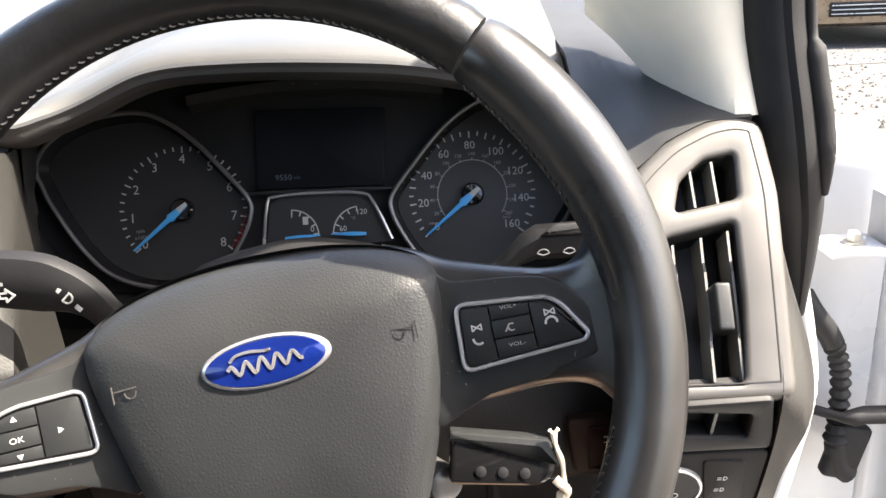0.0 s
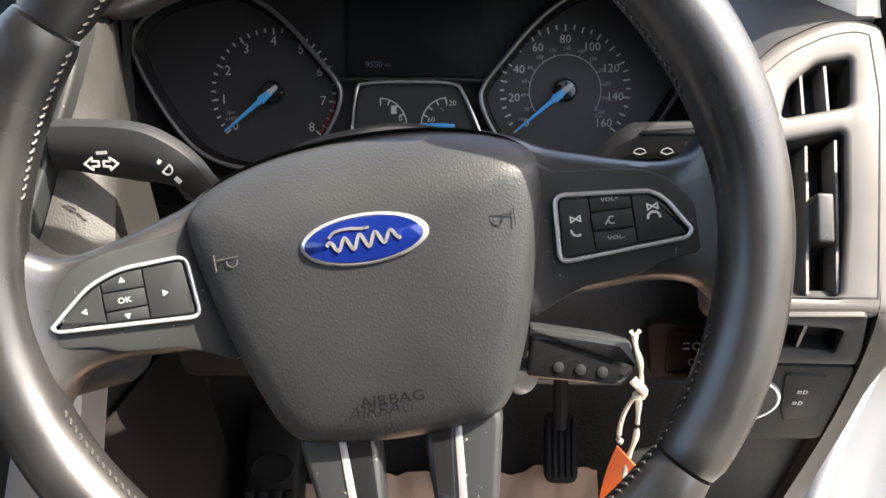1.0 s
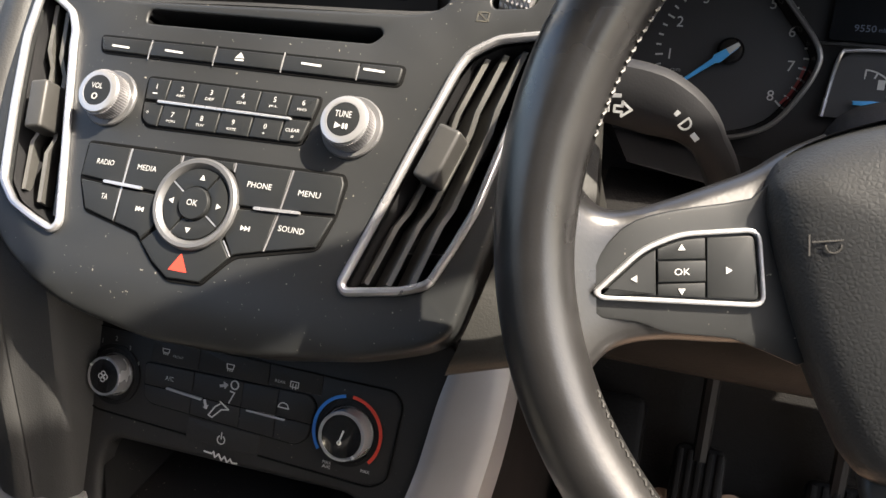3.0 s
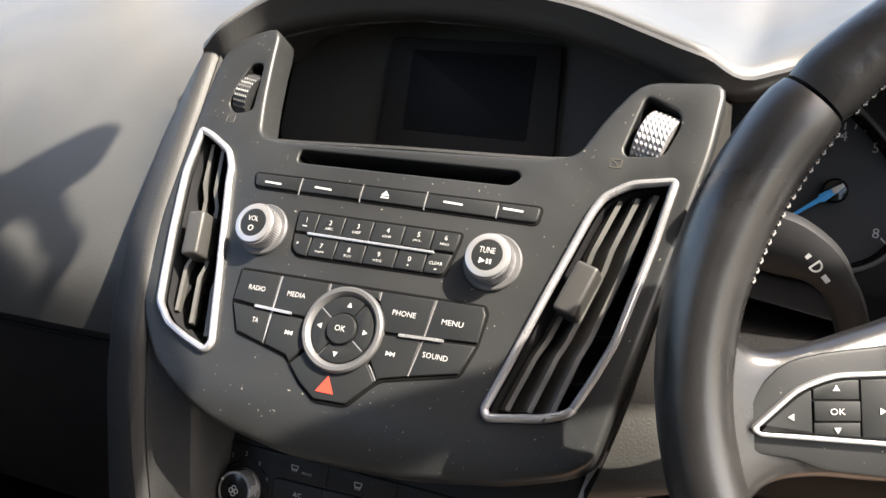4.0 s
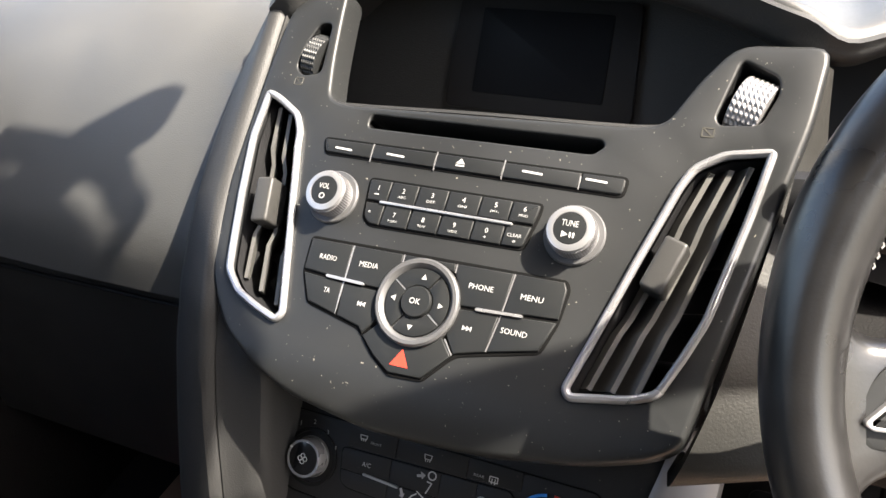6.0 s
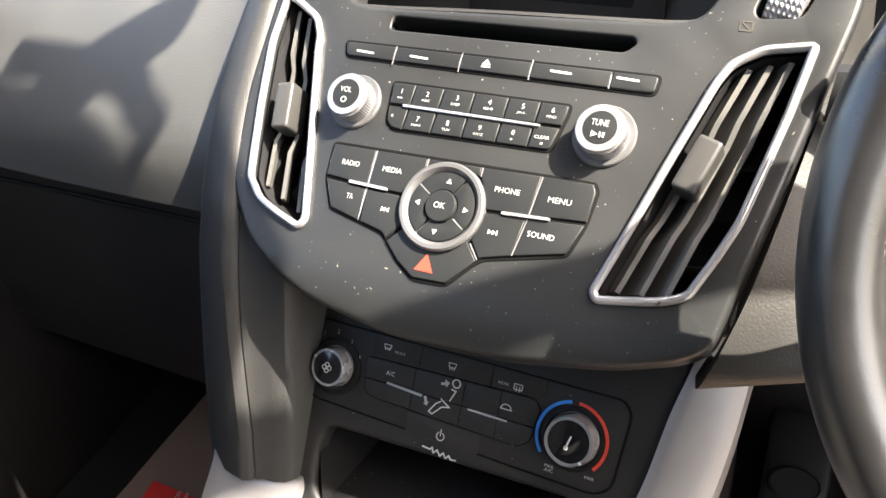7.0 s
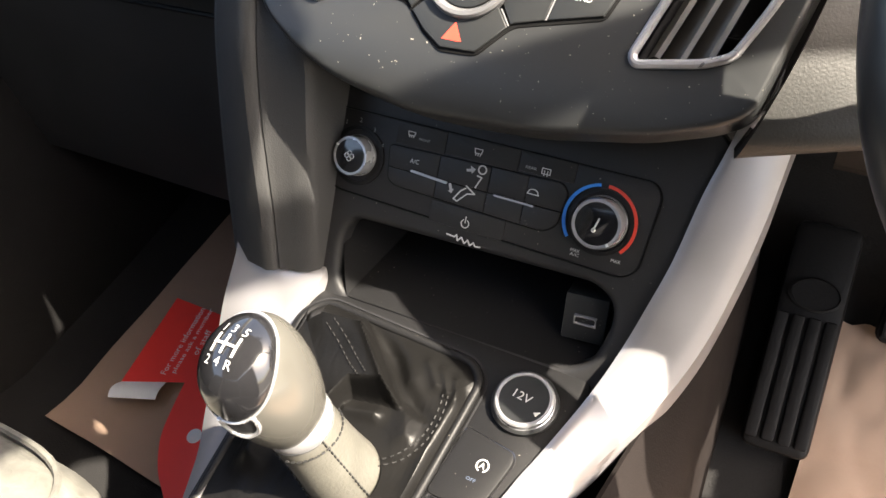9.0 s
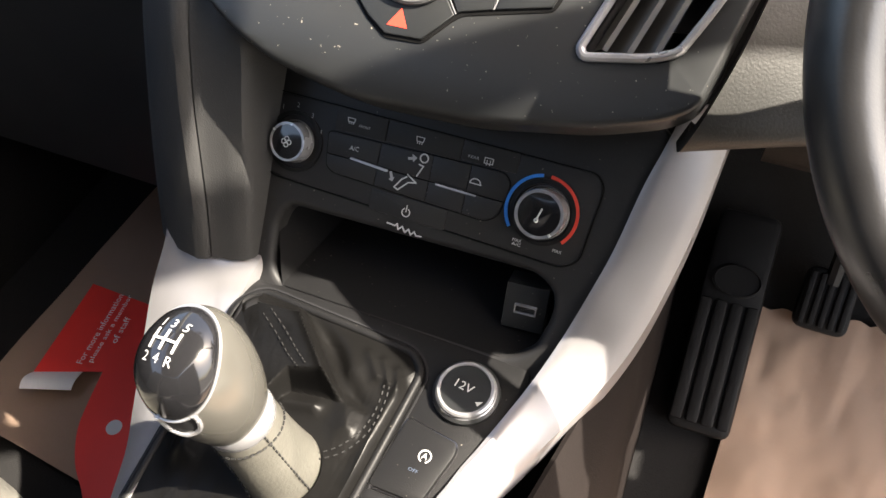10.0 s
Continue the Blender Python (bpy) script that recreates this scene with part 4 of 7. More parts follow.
# ---- column, stalks, key ----
def build_column():
    col = thing("column_shroud", "dark plastic shroud round the steering column", "column shroud", (0, 0.15, 0.80))
    rows = []
    for y, z, w, h in ((0.055, 0.836, 0.064, 0.046), (0.085, 0.838, 0.070, 0.049), (0.13, 0.828, 0.068, 0.047), (0.20, 0.80, 0.058, 0.050), (0.26, 0.78, 0.055, 0.05)):
        rows.append([(x, y, z + v) for x, v in rounded([(-w, -h), (w, -h), (w * 0.85, h * 0.75), (0, h), (-w * 0.85, h * 0.75)], 0.02, 4)])
    part("shroud", loft(rows), M_LOWER, col)
    sl = thing("indicator_stalk", "black indicator stalk with white arrow symbols behind the steering wheel", "stalk", (-0.06, 0.10, 0.845))
    path = curve2([(-0.092, 0.112, 0.795), (-0.099, 0.106, 0.818), (-0.107, 0.100, 0.840), (-0.120, 0.095, 0.8585), (-0.140, 0.093, 0.8680), (-0.165, 0.091, 0.8725), (-0.186, 0.090, 0.8745)], 5, False)
    rows = []
    n = len(path)
    for i, p in enumerate(path):
        f = i / (n - 1)
        h = 0.0085 + (0.0075 * min(max((f - 0.40) / 0.25, 0), 1)) - 0.003 * max(0, f - 0.75) / 0.25
        d = 0.007 + 0.001 * f
        q = path[min(i + 1, n - 1)]
        g = path[max(i - 1, 0)]
        t = Vector((q[0] - g[0], 0, q[2] - g[2])).normalized()
        up = Vector((-t.z, 0, t.x)) * -1
        rows.append([Vector(p) + up * a * h + Vector((0, -1, 0)) * b * d for a, b in ((-1, -0.6), (-1, 0.3), (-0.75, 0.8), (-0.1, 1.05), (0.45, 0.95), (0.9, 0.6), (1, 0.2), (1, -0.6))])
    part("lever", loft(rows), M_BLACK, sl)
    fs = frame_at((-0.1575, 0.0805, 0.8665), 8)
    for s in (-1, 1):
        o = [(0.0014, 0.0014), (0.0050, 0.0014), (0.0050, 0.0034), (0.0094, 0), (0.0050, -0.0034), (0.0050, -0.0014), (0.0014, -0.0014)]
        a = [(s * x, y) for x, y in o]
        strokes([a + a[:1]], 0.0011, fs, sl, M_INK, "arrow_symbol")
    mark([(-0.002, 0.0050), (0.004, 0.0054), (0.004, 0.0072), (-0.002, 0.0068)], fs, sl, M_GREYINK, "lamp_symbol")
    fs = frame_at((-0.1235, 0.0858, 0.8610), 8, spin=-46)
    strokes([arc((0, 0), 0.0028, -90, 90, 8) + [(-0.001, 0.0028), (-0.001, -0.0028), (0, -0.0028)]], 0.0009, fs, sl, M_INK, "beam_symbol")
    mark([(-0.009, -0.0012), (-0.005, -0.0012), (-0.005, 0.0016), (-0.009, 0.0012)], fs, sl, M_INK, "lamp_symbol")
    mark([(0.006, -0.0016), (0.010, -0.0016), (0.010, 0.0010), (0.006, 0.0010)], fs, sl, M_INK, "lamp_symbol")
    sr = thing("wiper_stalk", "black wiper stalk with grey symbols behind the steering wheel", "stalk", (0.08, 0.13, 0.85))
    rows = []
    for x, z, h, d in ((0.05, 0.812, 0.005, 0.006), (0.10, 0.824, 0.006, 0.007), (0.120, 0.840, 0.007, 0.008), (0.130, 0.850, 0.0085, 0.009), (0.140, 0.8545, 0.0100, 0.009), (0.18, 0.855, 0.0105, 0.009), (0.205, 0.855, 0.010, 0.008)):
        rows.append([(x, 0.150 + a * d, z + b * h) for a, b in ((-1, -0.5), (-1, 0.5), (-0.5, 1), (0.5, 1), (1, 0.5), (1, -0.5), (0.5, -1), (-0.5, -1))])
    part("lever", loft(rows), M_CONSOLE, sr)
    part("cap", xform(plate(rounded([(-0.037, -0.002), (0.028, -0.003), (0.028, 0.0055), (-0.028, 0.0050)], 0.003, 3), top=0.003, thick=0.02, edge=0.002, back=True), frame_at((0.178, 0.1425, 0.8630), 20)), M_BLACK, sr)
    fr = frame_at((0.165, 0.1402, 0.851), 0)
    for x in (-0.022, -0.006, 0.014):
        strokes([arc((x, -0.002), 0.004, 20, 160, 6) + [(x, -0.002), (x + 0.0037, -0.0006)]], 0.0006, fr, sr, M_GREYINK, "wiper_symbol")
    # key with its string and tag
    key = thing("ignition_key", "black key fob with a worn silver edge in the ignition lock", "key", (0.085, 0.125, 0.71))
    fk = frame_at((0.112, 0.118, 0.7190), 20, spin=-6)
    o = rounded([(-0.034, -0.0155), (0.026, -0.0140), (0.034, -0.004), (0.033, 0.010), (0.024, 0.0150), (-0.034, 0.0160)], 0.006, 4)
    part("fob", xform(plate(o, top=0.007, thick=0.014, edge=0.003, steps=3, back=True), fk), M_GLOSS, key)
    part("fob_edge", xform(plate(rounded([(-0.035, 0.0125), (0.022, 0.0100), (0.0345, -0.002), (0.036, 0.006), (0.028, 0.0165), (-0.035, 0.0185)], 0.002), top=0.0085, thick=0.017, edge=0.002, back=True), fk), M_TRIM, key, "worn silver edge")
    for i in range(3):
        part("fob_button", xform(lathe([(0.0035, 0.0), (0.0035, 0.0015), (0.002, 0.002), (0.0002, 0.002)], 14), fk @ pose(-0.014 + 0.014 * i, -0.006, 0.0065)), M_BLACK, key)
    part("lock_barrel", xform(lathe([(0.012, -0.02), (0.012, 0.004), (0.008, 0.006), (0.0002, 0.006)], 20), frame_at((0.074, 0.125, 0.700), 10, turn=30)), M_RING, key)
    st = thing("key_string", "knotted white cotton string tied to the key", "string", (0.15, 0.11, 0.65))
    part("strand", tube(curve2([(0.1440, 0.112, 0.741), (0.1450, 0.111, 0.733), (0.1490, 0.110, 0.720), (0.1500, 0.109, 0.708), (0.1495, 0.108, 0.700), (0.1500, 0.108, 0.685), (0.1500, 0.108, 0.665), (0.1470, 0.108, 0.650), (0.1450, 0.107, 0.640), (0.1445, 0.105, 0.632)], 4, False), lambda f: 0.0018 + 0.0004 * math.sin(f * 40), 7), M_STRING, st)
    part("loop", tube(curve2([(0.1495, 0.108, 0.700), (0.1440, 0.109, 0.690), (0.1400, 0.109, 0.677), (0.1390, 0.109, 0.662), (0.1415, 0.109, 0.659)], 4, False), lambda f: 0.0014 + 0.0008 * f * f, 7), M_STRING, st)
    part("knot", tube(curve2([(0.1440, 0.106, 0.711), (0.1475, 0.104, 0.708), (0.1515, 0.105, 0.703), (0.1500, 0.107, 0.697), (0.147, 0.105, 0.700)], 4, False), 0.0030, 8), M_STRING, st)
    part("frayed_end", tube([(0.1415, 0.112, 0.743), (0.1440, 0.112, 0.7395), (0.1470, 0.112, 0.7435)], 0.0014, 6), M_STRING, st)
    tg = thing("key_tag", "bright orange plastic tag hanging from the key string", "tag", (0.145, 0.105, 0.63))
    a, b, d = Vector((0.1385, 0.108, 0.657)), Vector((0.0215, -0.004, -0.0215)), Vector((-0.008, 0.004, -0.052))
    rows = []
    for j in range(7):
        g = j / 6
        rows.append([tuple(a + b * f + d * g + Vector((0, 0.006 * math.sin(g * 2.5) - 0.003 * math.sin(f * 3.1), 0))) for f in (0, 0.25, 0.5, 0.75, 1)])
    part("tag", sheet(rows, 0.0008), M_TAG, tg)


build_column()


# ---- instruments ----
def chrome_loop(pts, r, parent, material=None, label="bright ring round the dial", z=0.0):
    p = [F_K @ Vector((x, y, z)) for x, y in curve2(pts, 6)]
    return part("dial_ring", tube(p, r, 8, closed=True, up=tuple((F_K.to_3x3() @ Vector((0, 0, 1))))), material or M_RING, parent, label)


def build_cluster():
    c = thing("instrument_cluster", "black instrument cluster with two dials, blue needles and an unlit display", "instrument cluster", tuple(F_K @ Vector((0, -0.07, 0))))
    part("backing", xform(plate(rounded([(-0.225, -0.085), (0.205, -0.085), (0.200, 0.060), (0.17, 0.098), (-0.17, 0.098), (-0.222, 0.075)], 0.03, 6), top=-0.010, thick=0.01, edge=0), F_K), M_BLACK, c)
    tach = [(-0.1351, 0.0727), (-0.162, 0.0715), (-0.1858, 0.0650), (-0.2050, 0.0520), (-0.2135, 0.0363), (-0.2090, 0.0220), (-0.2018, 0.0061), (-0.1826, -0.0246), (-0.1628, -0.0448), (-0.1361, -0.0556), (-0.105, -0.056), (-0.080, -0.046), (-0.0650, -0.0260), (-0.0570, -0.0067), (-0.0590, 0.0061), (-0.0747, 0.0260), (-0.0944, 0.0483), (-0.1146, 0.0643)]
    sped = [(-x - 0.010, y - 0.003) for x, y in tach]
    for line in (tach, sped):
        chrome_loop(line, 0.0017, c, z=0.006)
        q = ccw(curve2(line, 4))
        part("dial_wall", loft([[tuple(F_K @ Vector((x, y, 0.005))) for x, y in q], [tuple(F_K @ Vector((x, y, -0.009))) for x, y in inset(q, 0.006)]], cap=False), M_GLOSS, c)
        part("dial_face", xform(plate(inset(q, 0.005), top=-0.006, thick=0.003, edge=0), F_K), M_DIAL, c)
    # dials: centre, first and last angle, words
    def dial(cx, cy, words, a0, a1, minor, r_tick, r_word, size, red=None):
        fd = F_K @ pose(cx, cy, -0.0055)
        n = (len(words) - 1) * minor
        ticks = []
        for i in range(n + 1):
            a = radians(a0 + (a1 - a0) * i / n)
            long = i % minor == 0
            d = Vector((math.cos(a), math.sin(a)))
            ticks.append([tuple(d * r_tick), tuple(d * (r_tick - (0.0042 if long else 0.0026)))])
        for tick in ticks:
            strokes([tick], 0.0011, fd, c, M_INK, "scale_tick")
        for i, t in enumerate(words):
            a = radians(a0 + (a1 - a0) * i / (len(words) - 1))
            lettering(t, fd @ pose(r_word * math.cos(a), r_word * math.sin(a), 0.0002), size, c, M_INK, "dial_number")
        if red:
            strokes([arc((0, 0), r_tick - 0.001, red[0], red[1], 10)], 0.0018, fd, c, M_DIMRED, "red_zone")
        return fd
    fd = dial(-0.1098, 0.0002, [str(i) for i in range(9)], 219, -42, 4, 0.0475, 0.0385, 0.0068, (-8, -40))
    lettering("rpm", fd @ pose(-0.0330, -0.0150, 0.0002), 0.0028, c, M_GREYINK)
    lettering("x1000", fd @ pose(-0.0325, -0.0190, 0.0002), 0.0028, c, M_GREYINK)
    fd2 = F_K @ pose(0.1082, -0.0008, -0.0055)
    ticks = []
    for i in range(33):
        a = radians(219 + (-39 - 219) * i / 32)
        d = Vector((math.cos(a), math.sin(a)))
        ticks.append([tuple(d * 0.0475), tuple(d * (0.0475 - (0.0042 if i % 2 == 0 else 0.0026)))])
    for tick in ticks:
        strokes([tick], 0.0011, fd2, c, M_INK, "scale_tick")
    for i in range(9):
        a = radians(219 + (-39 - 219) * i / 8)
        r = 0.0375 if i else 0.036
        lettering(str(20 * i), fd2 @ pose(r * math.cos(a), r * math.sin(a), 0.0002), 0.0060, c, M_INK, "dial_number")
    strokes([arc((0, 0), 0.0262, 214, -34, 48)], 0.0007, fd2, c, M_GREYINK, "inner_scale")
    t2 = []
    for i in range(13):
        a = radians(205 - 19.6 * i)
        d = Vector((math.cos(a), math.sin(a)))
        t2.append([tuple(d * 0.0262), tuple(d * 0.0278)])
        if i > 0 or True:
            lettering(str(20 * (i + 1)), fd2 @ pose(d.x * 0.0308, d.y * 0.0308, 0.0002), 0.0026, c, M_GREYINK, "dial_number")
    strokes(t2, 0.0006, fd2, c, M_GREYINK, "inner_scale")
    lettering("MPH", fd2 @ pose(-0.0310, -0.0205, 0.0002), 0.0020, c, M_GREYINK)
    lettering("km/h", fd2 @ pose(0.0250, -0.0185, 0.0002), 0.0020, c, M_GREYINK)
    for cx, cy in ((-0.1098, 0.0002), (0.1082, -0.0008)):
        a = radians(219)
        d = Vector((math.cos(a), math.sin(a)))
        s = Vector((-d.y, d.x))
        part("needle_hub", xform(lathe([(0.0085, -0.004), (0.0085, 0.003), (0.0070, 0.0045), (0.0002, 0.005)], 24), F_K @ pose(cx, cy, -0.003)), M_GLOSS, c)
        o = [tuple(-d * 0.005 + s * 0.0016), tuple(-d * 0.005 - s * 0.0016), tuple(d * 0.010 - s * 0.0032), tuple(d * 0.012 - s * 0.0018), tuple(d * 0.046 - s * 0.0007), tuple(d * 0.046 + s * 0.0007), tuple(d * 0.012 + s * 0.0018), tuple(d * 0.010 + s * 0.0032)]
        nd = part("needle", xform(plate(o, top=0.0040, thick=0.0022, edge=0.0005), F_K @ pose(cx, cy, 0)), M_NEEDLE, c, "light blue needle")
        o = [tuple(-d * 0.0062 + s * 0.0013), tuple(-d * 0.0062 - s * 0.0013), tuple(d * 0.002 - s * 0.0022), tuple(d * 0.002 + s * 0.0022)]
        part("needle_tip", xform(plate(o, top=0.0046, thick=0.001, edge=0.0003), F_K @ pose(cx, cy, 0)), M_INK, nd)
    # middle display and the two small gauges
    part("display", xform(plate(rounded([(-0.053, 0.012), (0.042, 0.010), (0.046, 0.069), (-0.052, 0.0715)], 0.003), top=-0.004, thick=0.004, edge=0.0005), F_K), M_SCREEN, c, "unlit display between the dials")
    part("display_lip", tube([F_K @ Vector(p) for p in ((-0.065, 0.0085, -0.002), (-0.04, 0.0090, -0.001), (0.03, 0.0078, -0.001), (0.055, 0.0065, -0.002))], 0.0016, 6), M_TRIM, c)
    lettering("9550", F_K @ pose(-0.0330, 0.0200, -0.0037), 0.0042, c, M_DIMINK, "mileage", width=0.0125)
    lettering("mls", F_K @ pose(-0.0230, 0.0195, -0.0037), 0.0024, c, M_DIMINK, "mileage")
    sg = [(-0.0500, -0.0360), (-0.0455, 0.0000), (-0.0380, 0.0055), (-0.0083, 0.0065), (0.0254, 0.0045), (0.0342, -0.0037), (0.0460, -0.0310)]
    p = [F_K @ Vector((x, y, 0.002)) for x, y in curve2(sg, 6, False)]
    part("gauge_frame", tube(p, 0.0013, 8), M_CHROME, c, "bright frame of the small gauges")
    part("gauge_face", xform(plate([(-0.049, -0.036), (0.045, -0.032), (0.0335, -0.0042), (0.025, 0.0038), (-0.0083, 0.0058), (-0.0375, 0.0048), (-0.0445, -0.0005)], top=-0.003, thick=0.003, edge=0), F_K), M_DIAL, c)
    fg = F_K @ pose(0, 0, -0.0028)
    strokes([arc((-0.029, -0.0250), 0.0200, 2, 88, 14)], 0.0009, fg, c, M_INK, "fuel_scale")
    strokes([arc((0.0220, -0.0250), 0.0200, 95, 178, 14)], 0.0009, fg, c, M_INK, "temperature_scale")
    strokes([[(-0.029 + 0.020 * math.cos(radians(a)), -0.025 + 0.020 * math.sin(radians(a))), (-0.029 + 0.0165 * math.cos(radians(a)), -0.025 + 0.0165 * math.sin(radians(a)))] for a in (4, 25, 47, 68, 88)], 0.0010, fg, c, M_INK, "fuel_scale")
    strokes([[(0.022 + 0.020 * math.cos(radians(a)), -0.025 + 0.020 * math.sin(radians(a))), (0.022 + 0.0165 * math.cos(radians(a)), -0.025 + 0.0165 * math.sin(radians(a)))] for a in (95, 116, 137, 158, 177)], 0.0010, fg, c, M_INK, "temperature_scale")
    for t, x, y, s in (("1", -0.0285, -0.0085, 0.0045), ("0", -0.0135, -0.0200, 0.0042), ("60", 0.0095, -0.0210, 0.0040), ("120", 0.0245, -0.0090, 0.0040)):
        lettering(t, fg @ pose(x, y, 0.0002), s, c, M_INK, "dial_number")
    lettering("°C", fg @ pose(0.0175, -0.0135, 0.0002), 0.0024, c, M_GREYINK)
    mark([(-0.0205, -0.0165), (-0.0165, -0.0165), (-0.0165, -0.0105), (-0.0205, -0.0105)], fg, c, M_INK, "fuel_symbol")
    for x, s in ((-0.0335, 1), (0.0270, -1)):
        part("small_needle", xform(plate([(x, -0.0012), (x + s * 0.010, -0.0016), (x + s * 0.026, -0.0004), (x + s * 0.026, 0.0006), (x + s * 0.010, 0.0016), (x, 0.0012)], top=0.003, thick=0.0015, edge=0.0003), F_K @ pose(0, -0.0248, 0, 0, 0, 2.5 * s)), M_NEEDLE, c, "light blue needle")
    # clear brow above the dials
    rows = [[tuple(F_K @ Vector((x, 0.088 - 0.9 * (x + 0.01) ** 2 + dy, z))) for x in np.linspace(-0.10, 0.09, 16)] for dy, z in ((0.003, 0.006), (-0.003, 0.004), (-0.006, -0.008))]
    part("brow", sheet(rows, 0.002), M_TRIM, c)


build_cluster()


# ---- vents ----
def well(F, outline, z0, z1, shrink=0.0):
    """An open box behind a hole in a panel."""
    o = ccw(outline)
    walls = loft([[(x, y, z0) for x, y in o], [(x, y, z1) for x, y in (inset(o, shrink) if shrink else o)]], cap=False)
    return xform(join(walls, plate(o, top=z1 + 0.001, thick=0.001, edge=0)), F)


def vent(name, label, F, outline, tl, tr, br, bl, parent_material, lever_at, lever_size, blades=3, chrome=True, lean=0.0, kinks=True):
    """A vent in a panel: frame, dark box behind, long blades and a slider."""
    cx = sum(p[0] for p in outline) / len(outline)
    cy = sum(p[1] for p in outline) / len(outline)
    t = thing(name, label, "air vent", tuple(F @ Vector((cx, cy, -0.03))))
    o = ccw(outline)
    if chrome:
        part("frame", tube([F @ Vector((x, y, 0.0008)) for x, y in inset(o, 0.0018)], 0.0024, 10, closed=True, flat=1.1, up=tuple(F.to_3x3() @ Vector((0, 0, 1)))), M_CHROME, t, "satin chrome frame")
    q = inset(o, 0.0040)
    rows = [[tuple(F @ Vector((x, y, z))) for x, y in r] for r, z in ((q, -0.004), (inset(q, 0.003), -0.045))]
    part("duct", loft(rows, cap=False), M_BLACK, t)
    part("duct_back", xform(plate(inset(q, 0.002), top=-0.044, thick=0.002, edge=0), F), M_BLACK, t)
    tl, tr, br, bl = (Vector(p) for p in (tl, tr, br, bl))
    for i in range(blades):
        f = (i + 0.75) / (blades + 0.5)
        a, b = tl + (tr - tl) * f, bl + (br - bl) * f
        d = (b - a).normalized()
        s = Vector((-d.y, d.x))
        if s.x < 0:
            s = -s
        rows = []
        for k in range(13):
            g = k / 12
            p = a + (b - a) * (0.01 + 0.98 * g)
            front = -0.006 - (0.005 if (0.26 < g < 0.74 and kinks) else 0.0)
            sh = 0.010 * lean
            rows.append([tuple(F @ Vector((p.x - s.x * 0.0014, p.y - s.y * 0.0014, front))), tuple(F @ Vector((p.x + s.x * 0.0014, p.y + s.y * 0.0014, front))),
                         tuple(F @ Vector((p.x + s.x * (0.0014 + sh), p.y + s.y * 0.0014, front - 0.022))), tuple(F @ Vector((p.x - s.x * (0.0014 - sh), p.y - s.y * 0.0014, front - 0.022)))])
        part("blade", loft(rows), M_BLADE, t)
    for k in range(4):
        g = (k + 0.8) / 4.6
        a, b = tl + (bl - tl) * g, tr + (br - tr) * g
        part("cross_blade", loft([[tuple(F @ Vector((p.x, p.y + e, z))) for e, z in ((-0.001, -0.031), (0.001, -0.031), (0.004, -0.042), (0.002, -0.042))] for p in (a, b)]), M_BLACK, t)
    lx, ly, rot = lever_at
    w, h = lever_size
    part("slider", xform(block(-w / 2, w / 2, -h / 2, h / 2, -0.016, 0.004, 0.0022, 3), F @ pose(lx, ly, 0, 0, 0, rot)), M_SLIDER, t, "grey slider on the middle blade")
    return t


R_VENT = rounded([(0.1700, 0.0990), (0.1444, 0.0945), (0.1300, 0.0850), (0.1245, 0.0740), (0.1099, 0.0263), (0.0972, -0.0171), (0.0888, -0.0440), (0.0930, -0.0495), (0.1242, -0.0437), (0.1375, -0.0380), (0.1460, -0.0180), (0.1537, 0.0032), (0.1646, 0.0608)], 0.0045, 3)
L_VENT = rounded([(-0.1515, 0.1055), (-0.1400, 0.1015), (-0.1210, 0.0905), (-0.1145, 0.0780), (-0.1133, 0.0700), (-0.0856, -0.0390), (-0.0905, -0.0455), (-0.1080, -0.0400), (-0.1249, -0.0330), (-0.1375, -0.0200), (-0.1405, -0.0050), (-0.1471, 0.0301), (-0.1530, 0.0711)], 0.0045, 3)
vent("air_vent", "tall slanted chrome-framed air vent beside the radio, driver's side", F_R, R_VENT, (0.133, 0.084), (0.166, 0.094), (0.134, -0.039), (0.092, -0.043), None, (0.1265, 0.0290, -17), (0.013, 0.030), lean=-1.5)
vent("air_vent", "tall slanted chrome-framed air vent beside the radio, passenger's side", F_R, L_VENT, (-0.150, 0.100), (-0.117, 0.086), (-0.088, -0.040), (-0.137, -0.018), None, (-0.1270, 0.0290, 9), (0.012, 0.030), lean=-1.2)


